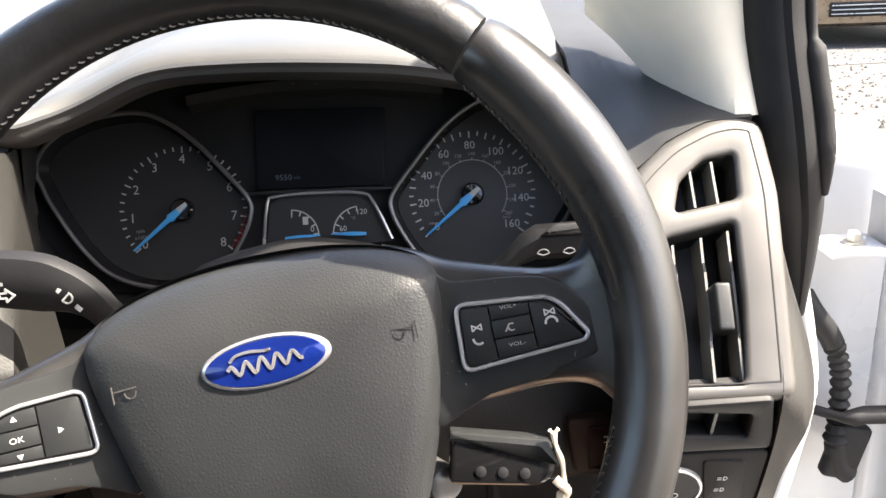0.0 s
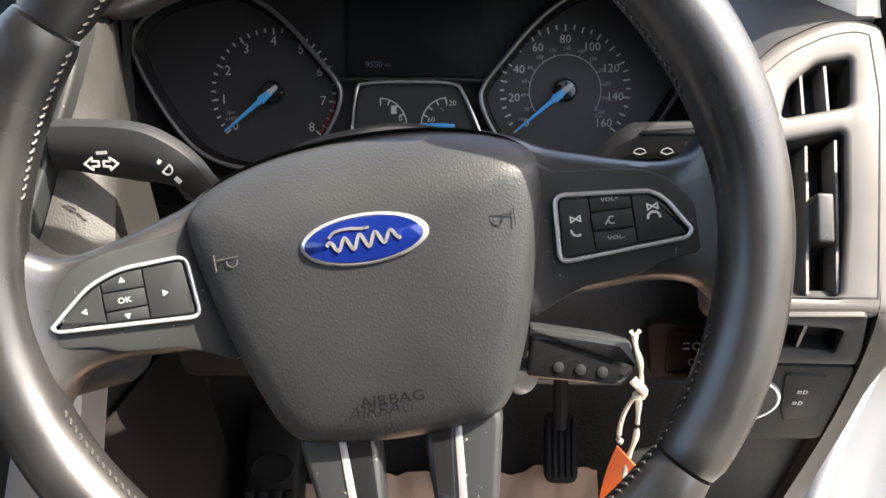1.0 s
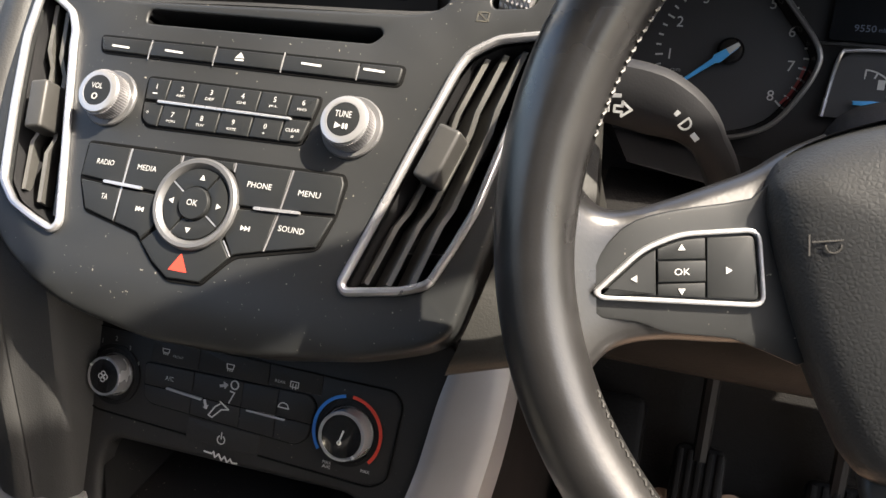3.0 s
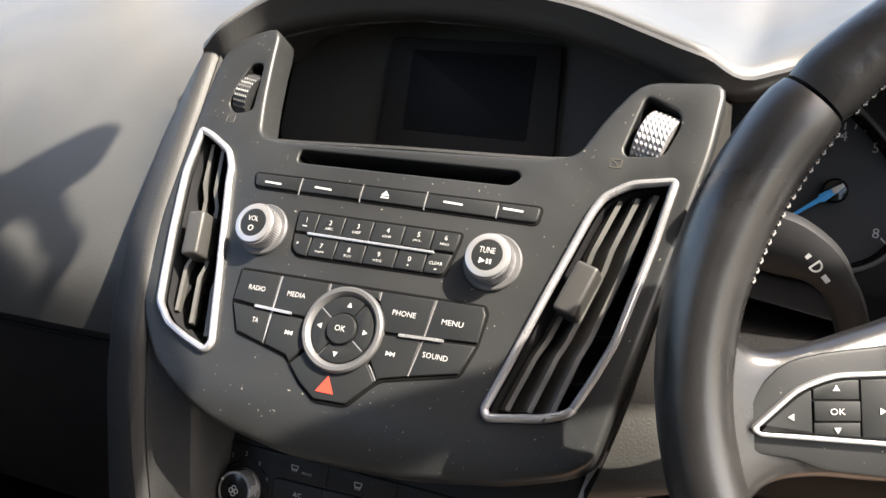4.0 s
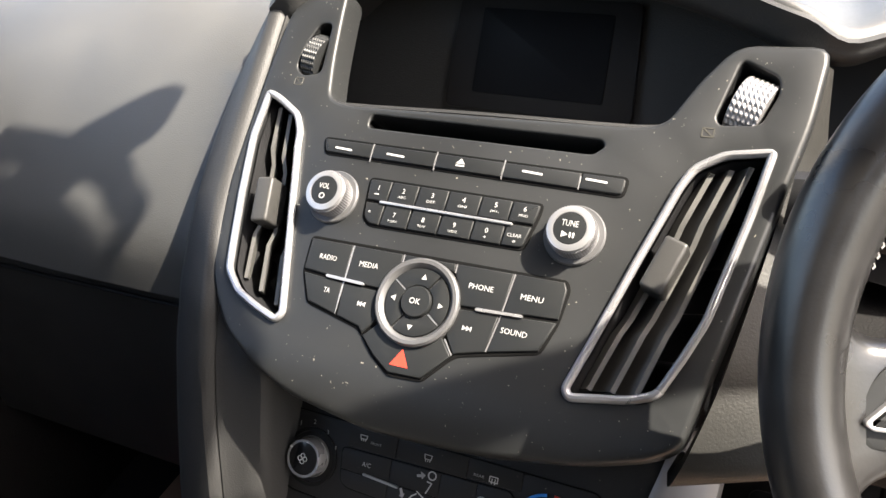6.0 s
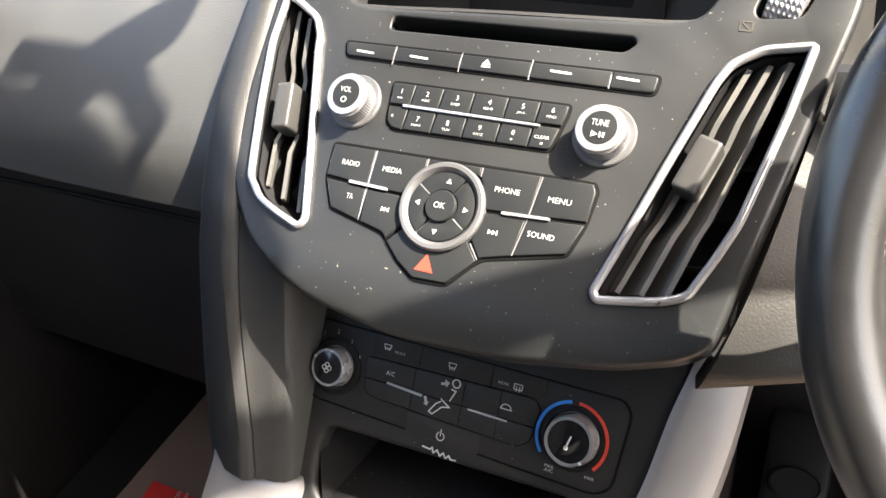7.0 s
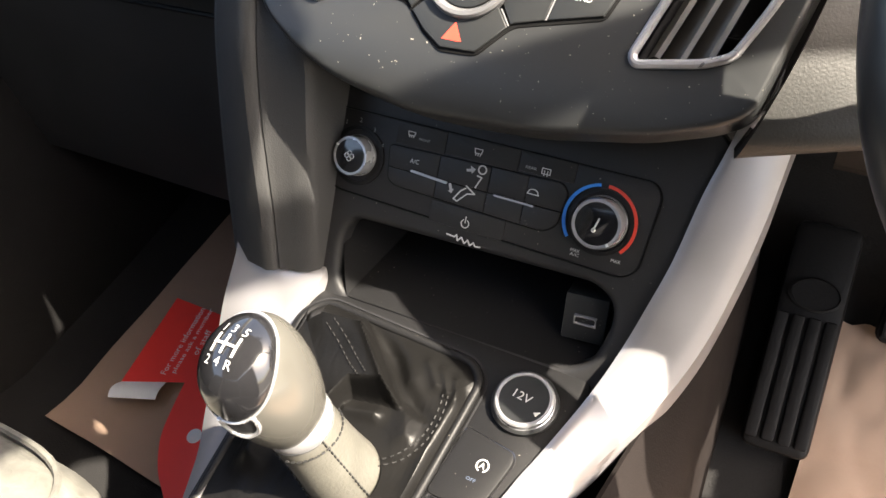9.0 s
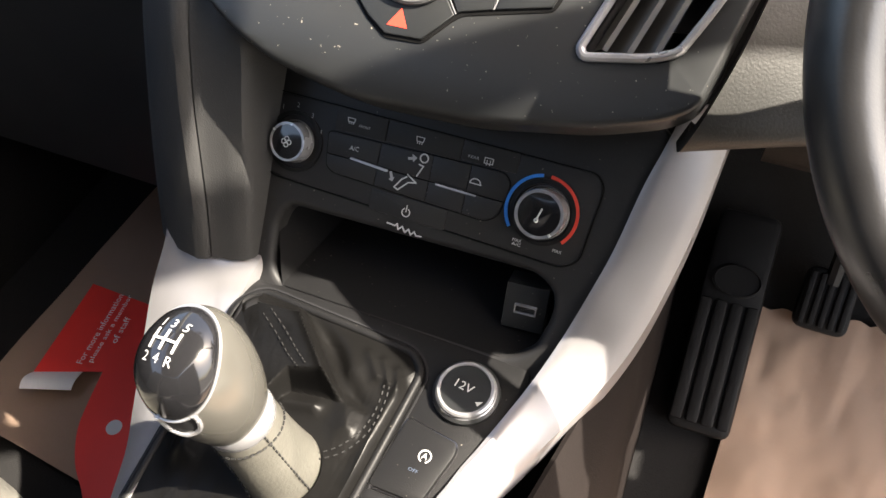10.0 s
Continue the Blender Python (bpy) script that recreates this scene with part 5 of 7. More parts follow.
# ---- centre stack ----
def build_stack():
    c = thing("centre_stack", "dusty satin black centre fascia with a hooded display", "fascia", tuple(F_R @ Vector((0, -0.05, -0.02))))
    left = [(-0.156, 0.168), (-0.159, 0.123), (-0.160, 0.041), (-0.152, -0.018), (-0.143, -0.034), (-0.126, -0.056), (-0.101, -0.0725), (-0.073, -0.0835), (-0.018, -0.0915), (0.049, -0.0885), (0.106, -0.0785), (0.138, -0.068), (0.152, -0.0590), (0.158, -0.026), (0.170, 0.039), (0.184, 0.116), (0.187, 0.160), (0.140, 0.158), (0.124, 0.135), (0.111, 0.108)]
    left += [(0.095, 0.1045), (-0.090, 0.1005), (-0.1035, 0.104), (-0.1090, 0.130), (-0.1135, 0.165), (-0.1155, 0.188), (-0.137, 0.182)]
    o = rounded(left, 0.010, 3)
    thumb_r = rounded([(0.1440, 0.1490), (0.1640, 0.1400), (0.1655, 0.1310), (0.1590, 0.1120), (0.1390, 0.1100), (0.1365, 0.1140)], 0.004)
    thumb_l = rounded([(-0.1290, 0.1570), (-0.1195, 0.1575), (-0.1165, 0.1210), (-0.1300, 0.1180), (-0.1365, 0.1240), (-0.1350, 0.1400)], 0.004)
    slot = rounded([(-0.0690, 0.0865), (0.0760, 0.0855), (0.0815, 0.0910), (0.0790, 0.0945), (-0.0690, 0.0955)], 0.003)
    roll = lambda y: -6.5 * max(0.0, -0.053 - y) ** 2
    bm = plate(o, [inset(ccw(R_VENT), 0.001), inset(ccw(L_VENT), 0.001), thumb_r, thumb_l, slot], top=0.0, thick=0.022, edge=0.0030, steps=3, hole_edge=0.0015)
    for cut in (-0.053, -0.058, -0.063, -0.068, -0.073, -0.078, -0.083):
        bmesh.ops.bisect_plane(bm, geom=bm.verts[:] + bm.edges[:] + bm.faces[:], plane_co=(0, cut, 0), plane_no=(0, 1, 0))
    for v in bm.verts:
        v.co.z += roll(v.co.y)
    part("fascia", xform(bm, F_R), M_TRIM, c)
    # chin that rolls under towards the climate panel
    low = [(-0.143, -0.034), (-0.126, -0.056), (-0.101, -0.0725), (-0.073, -0.0835), (-0.018, -0.0915), (0.049, -0.0885), (0.106, -0.0785), (0.138, -0.068), (0.152, -0.0590)]
    a = curve2(low, 4, False)
    rows = [[tuple(F_R @ Vector((x * f, y + dy, z + roll(y)))) for x, y in a] for f, dy, z in ((1.0, 0.003, -0.009), (0.99, 0.0005, -0.020), (0.97, 0.004, -0.034), (0.95, 0.012, -0.050))]
    part("chin", sheet(rows, 0.003), M_TRIM, c)
    # disc slot
    part("slot_box", well(F_R, slot, -0.001, -0.03), M_BLACK, c)
    # thumb wheels
    for hole, s in ((thumb_r, 1), (thumb_l, -1)):
        cx, cy = sum(p[0] for p in hole) / len(hole), sum(p[1] for p in hole) / len(hole)
        part("wheel_well", well(F_R, hole, -0.001, -0.022), M_BLACK, c)
        fw = F_R @ pose(cx + 0.001, cy - 0.001, -0.014, 0, 0, -18 if s > 0 else -10) @ pose(0, 0, 0, 0, 90, 0)
        n, m = 30, 6
        width = 0.017 if s > 0 else 0.011
        rows = []
        for j in range(m * 2 + 1):
            z = -width / 2 + width * j / (m * 2)
            rows.append([((0.0175 + (0.0009 if (k % 2 and j % 2) else 0)) * math.cos(2 * math.pi * k / (2 * n)), (0.0175 + (0.0009 if (k % 2 and j % 2) else 0)) * math.sin(2 * math.pi * k / (2 * n)), z) for k in range(2 * n)])
        # like wheels: silver stands for sun on the driver's side, black for shade
        part("thumb_wheel", xform(loft(rows), fw), M_SILVER if s > 0 else M_TRIM, c, "knurled vent wheel, silver for sun on one side, black for shade", smooth=False)
        fi = F_R @ pose(0.134 if s > 0 else -0.1310, 0.1050 if s > 0 else 0.1135, 0)
        strokes([[(-0.003, -0.0025), (0.003, -0.0025), (0.003, 0.0025), (-0.003, 0.0025), (-0.003, -0.0025)], [(-0.003, 0.0025), (0.003, -0.0025)]], 0.0007, fi, c, M_SHELL, "vent_symbol")
    # recess with the display
    lip = [(-0.1035, 0.104), (-0.090, 0.1005), (0.0, 0.103), (0.095, 0.1045), (0.111, 0.108)]
    lip = curve2(lip, 4, False)
    deep = [(x * (1.32 if y > 0.12 else 1.06 if y > 0.1046 or x < -0.09 else 0.97), max(y, 0.107) + (0.005 if y > 0.12 else -0.004), -0.075 if y < 0.12 else -0.060) for x, y in lip]
    rows = [[tuple(F_R @ Vector((x, y, -0.002))) for x, y in lip], [tuple(F_R @ Vector((x * (1.05 if y > 0.1046 or x < -0.09 else 1.01), y - 0.0005, -0.016))) for x, y in lip], [tuple(F_R @ Vector(p)) for p in deep]]
    part("recess", sheet(rows, 0.002), M_SOFT, c)
    fs = frame_at((-0.365, 0.232, 0.915), 14)
    part("recess_back", xform(plate(rounded([(-0.17, -0.055), (0.17, -0.055), (0.150, 0.030), (0.10, 0.052), (-0.08, 0.056), (-0.155, 0.040)], 0.02), top=-0.004, thick=0.004, edge=0), fs), M_SOFT, c)
    part("recess_roof", sheet([[(x, y + 0.018, z - 0.016) for x, y, z in HOOD], [(x * 0.98 - 0.007, 0.245, z - 0.018) for x, y, z in HOOD]], 0.003), M_SOFT, c)
    part("display_surround", xform(plate(rounded([(-0.075, -0.044), (0.068, -0.046), (0.066, 0.036), (-0.068, 0.038)], 0.006), top=0.002, thick=0.006, edge=0.001), fs), M_BLACK, c, "black surround of the display")
    part("display", xform(plate(rounded([(-0.053, -0.032), (0.046, -0.034), (0.048, 0.027), (-0.049, 0.029)], 0.002), top=0.003, thick=0.004, edge=0.0004), fs), M_SCREEN, c, "unlit central display")
    return c


build_stack()


def knob(parent, F, x, y, r, h, face_mat, name="knob", label="silver-rimmed knob", skirt=1.12, knurl=True, face=0.76):
    f = F @ pose(x, y, 0)
    k = part(name, xform(lathe([(r * 1.06, 0.0), (r * 1.04, h * 0.2), (r, h * 0.85), (r * 0.96, h * 0.96), (r * (face + 0.12), h), (r * face, h), (r * (face - 0.02), h - 0.0008), (0.0003, h - 0.0008)], 48), f), M_CHROME, parent, label)
    part("knob_skirt", xform(lathe([(r * skirt, -0.001), (r * skirt, h * 0.10), (r * skirt * 0.96, h * 0.16), (r * 1.02, h * 0.13)], 48), f), M_RING, k, "dark silver skirt")
    part("knob_face", xform(lathe([(r * face, h - 0.002), (r * (face - 0.015), h - 0.0002), (r * 0.3, h + 0.0003), (0.0003, h + 0.0003)], 40), f), face_mat, k)
    if knurl:
        bms = []
        for i in range(56):
            a = 2 * math.pi * i / 56
            bms.append(xform(block(-0.00035, 0.00035, -0.0004, 0.0006, h * 0.22, h * 0.82), pose(0, 0, 0, 0, 0, math.degrees(a)) @ pose(0, r * 1.005, 0)))
        part("knurling", xform(join(*bms), f), M_SILVER, k, smooth=False)
    return k, f @ pose(0, 0, h + 0.0004)


# ---- radio ----
def build_radio():
    c = thing("radio", "car radio keys with white lettering and two silver knobs", "radio", tuple(F_R @ Vector((0, -0.02, -0.01))))
    def group(outline, name="key_bed"):
        o = rounded(outline, 0.004, 3)
        part(name, xform(plate(o, top=0.0005, thick=0.003, edge=0.0003), F_R), M_GAP, c)
        return inset(ccw(o), 0.0013)
    def key(poly, parent=c, up=0.0019, nm="key", mat=None):
        p = inset(ccw(poly), 0.00040)
        return part(nm, xform(plate(p, top=up, thick=0.0028, edge=0.0008, steps=3), F_R), mat or M_BUTTON, parent)
    T = 0.0021
    # function row
    g = group([(-0.0975, 0.0770), (0.0995, 0.0745), (0.0985, 0.0620), (-0.0940, 0.0650)])
    xs = [-0.2, -0.0650, -0.0213, 0.0220, 0.0675, 0.2]
    for i in range(5):
        k = key(clip(clip(g, -1, 0.08, -xs[i]), 1, -0.08, xs[i + 1]))
        cx = (-0.0800, -0.0430, 0.0005, 0.0450, 0.0820)[i]
        if i == 2:
            part("eject_symbol", xform(plate([(-0.0028, -0.0005), (0.0028, -0.0005), (0, 0.0028)], top=T, thick=0.0003, edge=0), F_R @ pose(cx, 0.0700, 0)), M_INK, k, smooth=False)
            bar((cx - 0.0028, 0.0683), (cx + 0.0028, 0.0683), 0.0009, F_R, k, M_INK, lift=T)
        else:
            bar((cx - 0.0062, 0.0700), (cx + 0.0062, 0.0693), 0.0012, F_R, k, M_INK, lift=T)
    for x in xs[1:5]:
        bar((x + 0.0053, 0.0755 - 0.004 * (x > 0.05)), (x + 0.0053, 0.0635), 0.0005, F_R, c, M_CHROME, "key_gap_edge", 0.0016)
    # number keys
    g = group([(-0.0565, 0.0545), (0.0560, 0.0530), (0.0560, 0.0470), (0.0510, 0.0240), (-0.0480, 0.0232), (-0.0540, 0.0280)])
    xs = [-0.2, -0.0400, -0.0216, -0.0020, 0.0188, 0.0376, 0.2]
    top = ["1", "2", "3", "4", "5", "6"]
    sub = ["", "ABC", "DEF", "GHI", "JKL", "MNO"]
    bot = ["*", "7", "8", "9", "0", "CLEAR"]
    sub2 = ["", "PQRS", "TUV", "WXYZ", "+", "#"]
    for i in range(6):
        col = clip(clip(g, -1, 0.06, -xs[i] + 0.0023), 1, -0.06, xs[i + 1] - 0.0023)
        cx = (-0.0478, -0.0308, -0.0116, 0.0085, 0.0285, 0.0460)[i]
        a = key(clip(col, 0, -1, -0.0395))
        b = key(clip(col, 0, 1, 0.0385))
        lettering(top[i], F_R @ pose(cx + 0.0006, 0.0477, T), 0.0030, a, M_INK)
        if sub[i]:
            lettering(sub[i], F_R @ pose(cx + 0.0004, 0.0438, T), 0.0015, a, M_INK, width=0.0055)
        else:
            bar((cx - 0.0016, 0.0438), (cx + 0.0016, 0.0438), 0.0006, F_R, a, M_INK, lift=T)
        if i == 5:
            lettering(bot[i], F_R @ pose(cx - 0.002, 0.0318, T), 0.0019, b, M_INK, width=0.0085)
        else:
            lettering(bot[i], F_R @ pose(cx - 0.0012, 0.0322, T), 0.0030 if i else 0.0020, b, M_INK)
        if sub2[i]:
            lettering(sub2[i], F_R @ pose(cx - 0.0014, 0.0283, T), 0.0015, b, M_INK, width=min(0.0018 * len(sub2[i]), 0.0060))
    part("key_bar", xform(plate(rounded([(-0.0440, 0.0381), (0.0410, 0.0372), (0.0412, 0.0388), (-0.0440, 0.0399)], 0.0007), top=0.0032, thick=0.003, edge=0.0006), F_R), M_CHROME, c, "bright bar across the number keys")
    # lower key group
    out = [(-0.0835, 0.0115), (0.0790, 0.0120), (0.0815, 0.0075), (0.0795, -0.0115), (0.0735, -0.0292), (0.0290, -0.0400), (0.0245, -0.0438), (0.0120, -0.0580), (-0.0090, -0.0590), (-0.0210, -0.0512), (-0.0305, -0.0415), (-0.0355, -0.0374), (-0.0735, -0.0290), (-0.0825, -0.0105)]
    o = rounded(out, 0.003, 3)
    part("key_bed", xform(plate(inset(ccw(o), -0.0006), top=0.0005, thick=0.003, edge=0.0003), F_R), M_GAP, c)
    tl = [(-0.0825, 0.0105), (-0.0525, 0.0105), (-0.0525, -0.0115), (-0.0822, -0.0095)]
    key(tl)
    key([(-0.0522, 0.0105), (-0.0185, 0.0105), (-0.0185, 0.0045), (-0.0240, -0.0060), (-0.0250, -0.0128), (-0.0522, -0.0117)])
    key([(-0.0815, -0.0110), (-0.0525, -0.0126), (-0.0515, -0.0330), (-0.0730, -0.0282)])
    key([(-0.0522, -0.0128), (-0.0250, -0.0138), (-0.0225, -0.0285), (-0.0315, -0.0400), (-0.0350, -0.0366), (-0.0512, -0.0330)])
    key([(-0.0180, 0.0105), (0.0150, 0.0106), (0.0150, 0.0050), (0, 0.0075), (-0.0180, 0.0050)])
    key([(0.0155, 0.0106), (0.0500, 0.0110), (0.0478, -0.0117), (0.0215, -0.0132), (0.0200, -0.0040), (0.0155, 0.0040)])
    key([(0.0505, 0.0110), (0.0782, 0.0112), (0.0805, 0.0070), (0.0795, -0.0098), (0.0482, -0.0117)])
    key([(0.0215, -0.0143), (0.0475, -0.0128), (0.0440, -0.0350), (0.0285, -0.0392), (0.0265, -0.0405), (0.0190, -0.0300)])
    key([(0.0480, -0.0128), (0.0793, -0.0110), (0.0728, -0.0283), (0.0445, -0.0350)])
    hz = key([(-0.0310, -0.0408), (-0.0210, -0.0300), (0.0175, -0.0310), (0.0258, -0.0412), (0.0120, -0.0570), (-0.0088, -0.0580), (-0.0208, -0.0505)], nm="hazard_key")
    part("hazard_symbol", xform(plate([(-0.0058, -0.0040), (0.0058, -0.0040), (0, 0.0058)], top=T, thick=0.0004, edge=0), F_R @ pose(-0.0030, -0.0490, 0)), M_RED, hz, "red warning triangle", smooth=False)
    for a, b in (((-0.0524, 0.0100), (-0.0524, -0.0320)), ((-0.0183, 0.0102), (-0.0183, 0.0055)), ((0.0153, 0.0102), (0.0155, 0.0050)), ((0.0502, 0.0105), (0.0480, -0.0110)), ((0.0478, -0.0135), (0.0443, -0.0345)), ((0.0195, -0.0325), (0.0258, -0.0405))):
        bar(a, b, 0.0006, F_R, c, M_CHROME if a[0] < -0.05 or a[1] < -0.03 else M_SILVER, "key_gap_edge", 0.0017)
    for a, b in (((-0.0645, -0.0110), (-0.0385, -0.0118)), ((0.0330, -0.0130), (0.0600, -0.0118))):
        bar(a, b, 0.0017, F_R, c, M_CHROME, "key_bar", 0.0032, 0.002)
    for t, x, y, w in (("RADIO", -0.0670, 0.0000, 0.0118), ("MEDIA", -0.0388, 0.0000, 0.0125), ("TA", -0.0615, -0.0195, 0.0042), ("PHONE", 0.0330, -0.0005, 0.0145), ("MENU", 0.0628, -0.0012, 0.0128), ("SOUND", 0.0575, -0.0212, 0.0150)):
        lettering(t, F_R @ pose(x, y, T), 0.0031, c, M_INK, width=w)
    for x, y, s in ((-0.0363, -0.0233, -1), (0.0305, -0.0243, 1)):
        for dx in (-0.0014, 0.0010):
            part("skip_symbol", xform(plate([(-0.0011 * s, -0.0014), (0.0012 * s, 0), (-0.0011 * s, 0.0014)], top=T, thick=0.0003, edge=0), F_R @ pose(x + dx, y, 0)), M_INK, c, smooth=False)
        bar((x + s * 0.0026, y - 0.0014), (x + s * 0.0026, y + 0.0014), 0.0006, F_R, c, M_INK, lift=T)
    # round keypad
    fk = F_R @ pose(-0.0022, -0.0158, 0)
    rg = part("ring", xform(lathe([(0.0258, 0.0), (0.0256, 0.004), (0.0245, 0.0052), (0.0225, 0.0052), (0.0208, 0.0036), (0.0200, 0.0020)], 56), fk), M_RING, c, "dark silver ring of the keypad")
    part("ring_bed", xform(lathe([(0.0205, 0.0), (0.0203, 0.0020), (0.0002, 0.0020)], 40), fk), M_BLACK, c)
    for q in range(4):
        a0 = 45 + 90 * q + 12
        o = arc((0, 0), 0.0198, a0 + 1.5, a0 + 88.5, 10) + arc((0, 0), 0.0098, a0 + 87, a0 + 3, 8)
        part("arrow_key", xform(plate(o, top=0.0034, thick=0.003, edge=0.0006), fk), M_BUTTON, c)
    for a in (57 + 90, 57 + 270):
        d = Vector((math.cos(radians(a)), math.sin(radians(a))))
        bar(tuple(d * 0.0105), tuple(d * 0.0192), 0.0006, fk, c, M_CHROME, "key_gap_edge", 0.0036)
    part("ok_key", xform(lathe([(0.0092, 0.0), (0.0092, 0.0044), (0.0086, 0.0052), (0.003, 0.0055), (0.0002, 0.0055)], 36), fk), M_BUTTON, c)
    lettering("OK", fk @ pose(0, 0, 0.0057), 0.0034, c, M_INK, width=0.0068)
    for dx, dy, rot in ((0.001, 0.0146, 0), (0, -0.0148, 180), (-0.0148, 0, 90), (0.0150, 0.0002, -90)):
        part("arrow_symbol", xform(plate([(-0.0016, -0.0013), (0.0016, -0.0013), (0, 0.0016)], top=0.0003, thick=0.0003, edge=0), fk @ pose(dx, dy, 0.0035, 0, 0, rot)), M_INK, c, smooth=False)
    # knobs
    for x, y, t in ((-0.0772, 0.0380, "VOL"), (0.0768, 0.0376, "TUNE")):
        k, f = knob(c, F_R, x, y, 0.0130, 0.0134, M_BUTTON, skirt=1.31, face=0.70)
        lettering(t, f @ pose(0, 0.0025, 0), 0.0034, k, M_INK, width=0.0075 if t == "VOL" else 0.0092)
        if t == "VOL":
            strokes([arc((0, -0.0038), 0.0016, 0, 360, 12)], 0.0006, f, k, M_INK)
        else:
            part("play_symbol", xform(plate([(-0.0035, -0.0055), (0, -0.0038), (-0.0035, -0.0020)], top=0.0003, thick=0.0003, edge=0), f), M_INK, k, smooth=False)
            for dx in (0.0012, 0.0030):
                bar((dx, -0.0053), (dx, -0.0024), 0.0009, f, k, M_INK)


build_radio()


# ---- climate panel ----
def build_climate():
    c = thing("climate_panel", "satin black heater control panel with two silver-rimmed dials", "heater controls", tuple(F_C @ Vector((0, -0.03, -0.01))))
    body = [(-0.128, 0.050), (0.128, 0.062), (0.148, 0.045), (0.140, -0.010), (0.132, -0.060), (0.120, -0.098), (0.105, -0.116), (-0.105, -0.116), (-0.115, -0.10), (-0.122, -0.02)]
    mouth = rounded([(-0.0840, -0.0460), (0.0860, -0.0420), (0.0985, -0.0500), (0.1010, -0.0640), (0.0945, -0.0885), (0.080, -0.0980), (-0.078, -0.1000), (-0.088, -0.0900), (-0.0900, -0.0620)], 0.010, 4)
    part("panel", xform(plate(rounded(body, 0.010), [mouth], top=-0.001, thick=0.014, edge=0.002, hole_edge=0.005, steps=3), F_C), M_DECK, c)
    inner = rounded([(-0.1140, 0.0250), (0.1060, 0.0245), (0.1120, 0.0170), (0.1085, -0.0280), (0.0990, -0.0345), (-0.0990, -0.0300), (-0.1090, -0.0215)], 0.008, 4)
    part("inset_groove", xform(plate(inner, [inset(ccw(inner), 0.0007)], top=0.0002, thick=0.002, edge=0), F_C), M_GAP, c)
    part("inset_panel", xform(plate(inset(ccw(inner), 0.0010), top=-0.0004, thick=0.002, edge=0.0004), F_C), M_DECK, c)
    o = rounded([(-0.0640, 0.0085), (0.0540, 0.0115), (0.0590, 0.0060), (0.0560, -0.0150), (0.0480, -0.0205), (-0.0560, -0.0175), (-0.0615, -0.0140)], 0.004, 3)
    part("key_bed", xform(plate(o, top=0.0003, thick=0.002, edge=0), F_C), M_GAP, c)
    g = inset(ccw(o), 0.0005)
    xs = [-0.2, -0.0265, 0.0085, 0.0330, 0.2]
    for i in range(4):
        col = clip(clip(g, -1, 0, -xs[i]), 1, 0, xs[i + 1])
        for h in (clip(col, 0, -1, 0.0058), clip(col, 0, 1, -0.0062)):
            if len(h) > 2:
                part("key", xform(plate(inset(h, 0.0002), top=0.0012, thick=0.002, edge=0.0005), F_C), M_DECK, c)
    for x0, x1, y0, y1 in ((-0.0600, -0.0250, 0.0100, 0.0240), (-0.0245, 0.0245, 0.0108, 0.0240), (0.0250, 0.0600, 0.0120, 0.0240), (-0.0270, 0.0240, -0.0330, -0.0200)):
        part("key", xform(plate(rounded([(x0, y0), (x1, y0), (x1, y1), (x0, y1)], 0.0008), top=0.0004, thick=0.002, edge=0.0003), F_C), M_DECK, c)
    for a, b in (((-0.0447, -0.0050), (-0.0187, -0.0066)), ((0.0135, -0.0063), (0.0399, -0.0066))):
        bar(a, b, 0.0013, F_C, c, M_CHROME, "key_bar", 0.0026, 0.002)
    T = 0.0014
    lettering("A/C", F_C @ pose(-0.0435, 0.0013, T), 0.0029, c, M_INK, width=0.0062)
    lettering("FRONT", F_C @ pose(-0.0395, 0.0156, 0.0008), 0.0017, c, M_GREYINK, width=0.0078)
    lettering("REAR", F_C @ pose(0.0330, 0.0152, 0.0008), 0.0017, c, M_GREYINK, width=0.0070)
    def screen_mark(x, y, w, h):
        strokes([[(x - w, y + h), (x + w, y + h), (x + w * 0.8, y - h * 0.3), (x - w * 0.8, y - h * 0.3), (x - w, y + h)], [(x - 0.0015, y - h * 0.5), (x - 0.0015, y - h)], [(x, y - h * 0.5), (x, y - h)], [(x + 0.0015, y - h * 0.5), (x + 0.0015, y - h)]], 0.00045, F_C @ pose(0, 0, 0.0007), c, M_INK, "screen_symbol")
    screen_mark(-0.0492, 0.0172, 0.0026, 0.0018)
    screen_mark(-0.0022, 0.0164, 0.0026, 0.0021)
    strokes([[(0.0398, 0.0135), (0.0450, 0.0135), (0.0450, 0.0168), (0.0398, 0.0168), (0.0398, 0.0135)], [(0.0414, 0.0125), (0.0414, 0.0155)], [(0.0434, 0.0125), (0.0434, 0.0155)]], 0.0005, F_C @ pose(0, 0, 0.0007), c, M_INK, "screen_symbol")
    # seated shape of the air direction: plain strokes
    strokes([arc((0.0030, 0.0068), 0.0026, 0, 360, 12), [(0.0005, 0.0025), (0.0035, 0.0020), (0.0005, -0.0048)], [(-0.0055, -0.0052), (0.0010, -0.0090), (-0.0040, -0.0100), (-0.0098, -0.0160), (-0.0125, -0.0150), (-0.0085, -0.0090), (-0.0055, -0.0068)]], 0.0008, F_C @ pose(0, 0, T), c, M_INK, "air_symbol")
    mark([(-0.0075, 0.0050), (-0.0045, 0.0058), (-0.0050, 0.0075), (-0.0015, 0.0060), (-0.0035, 0.0030), (-0.0040, 0.0042), (-0.0070, 0.0035)], F_C @ pose(0, 0, T), c, M_GREYINK, "air_symbol")
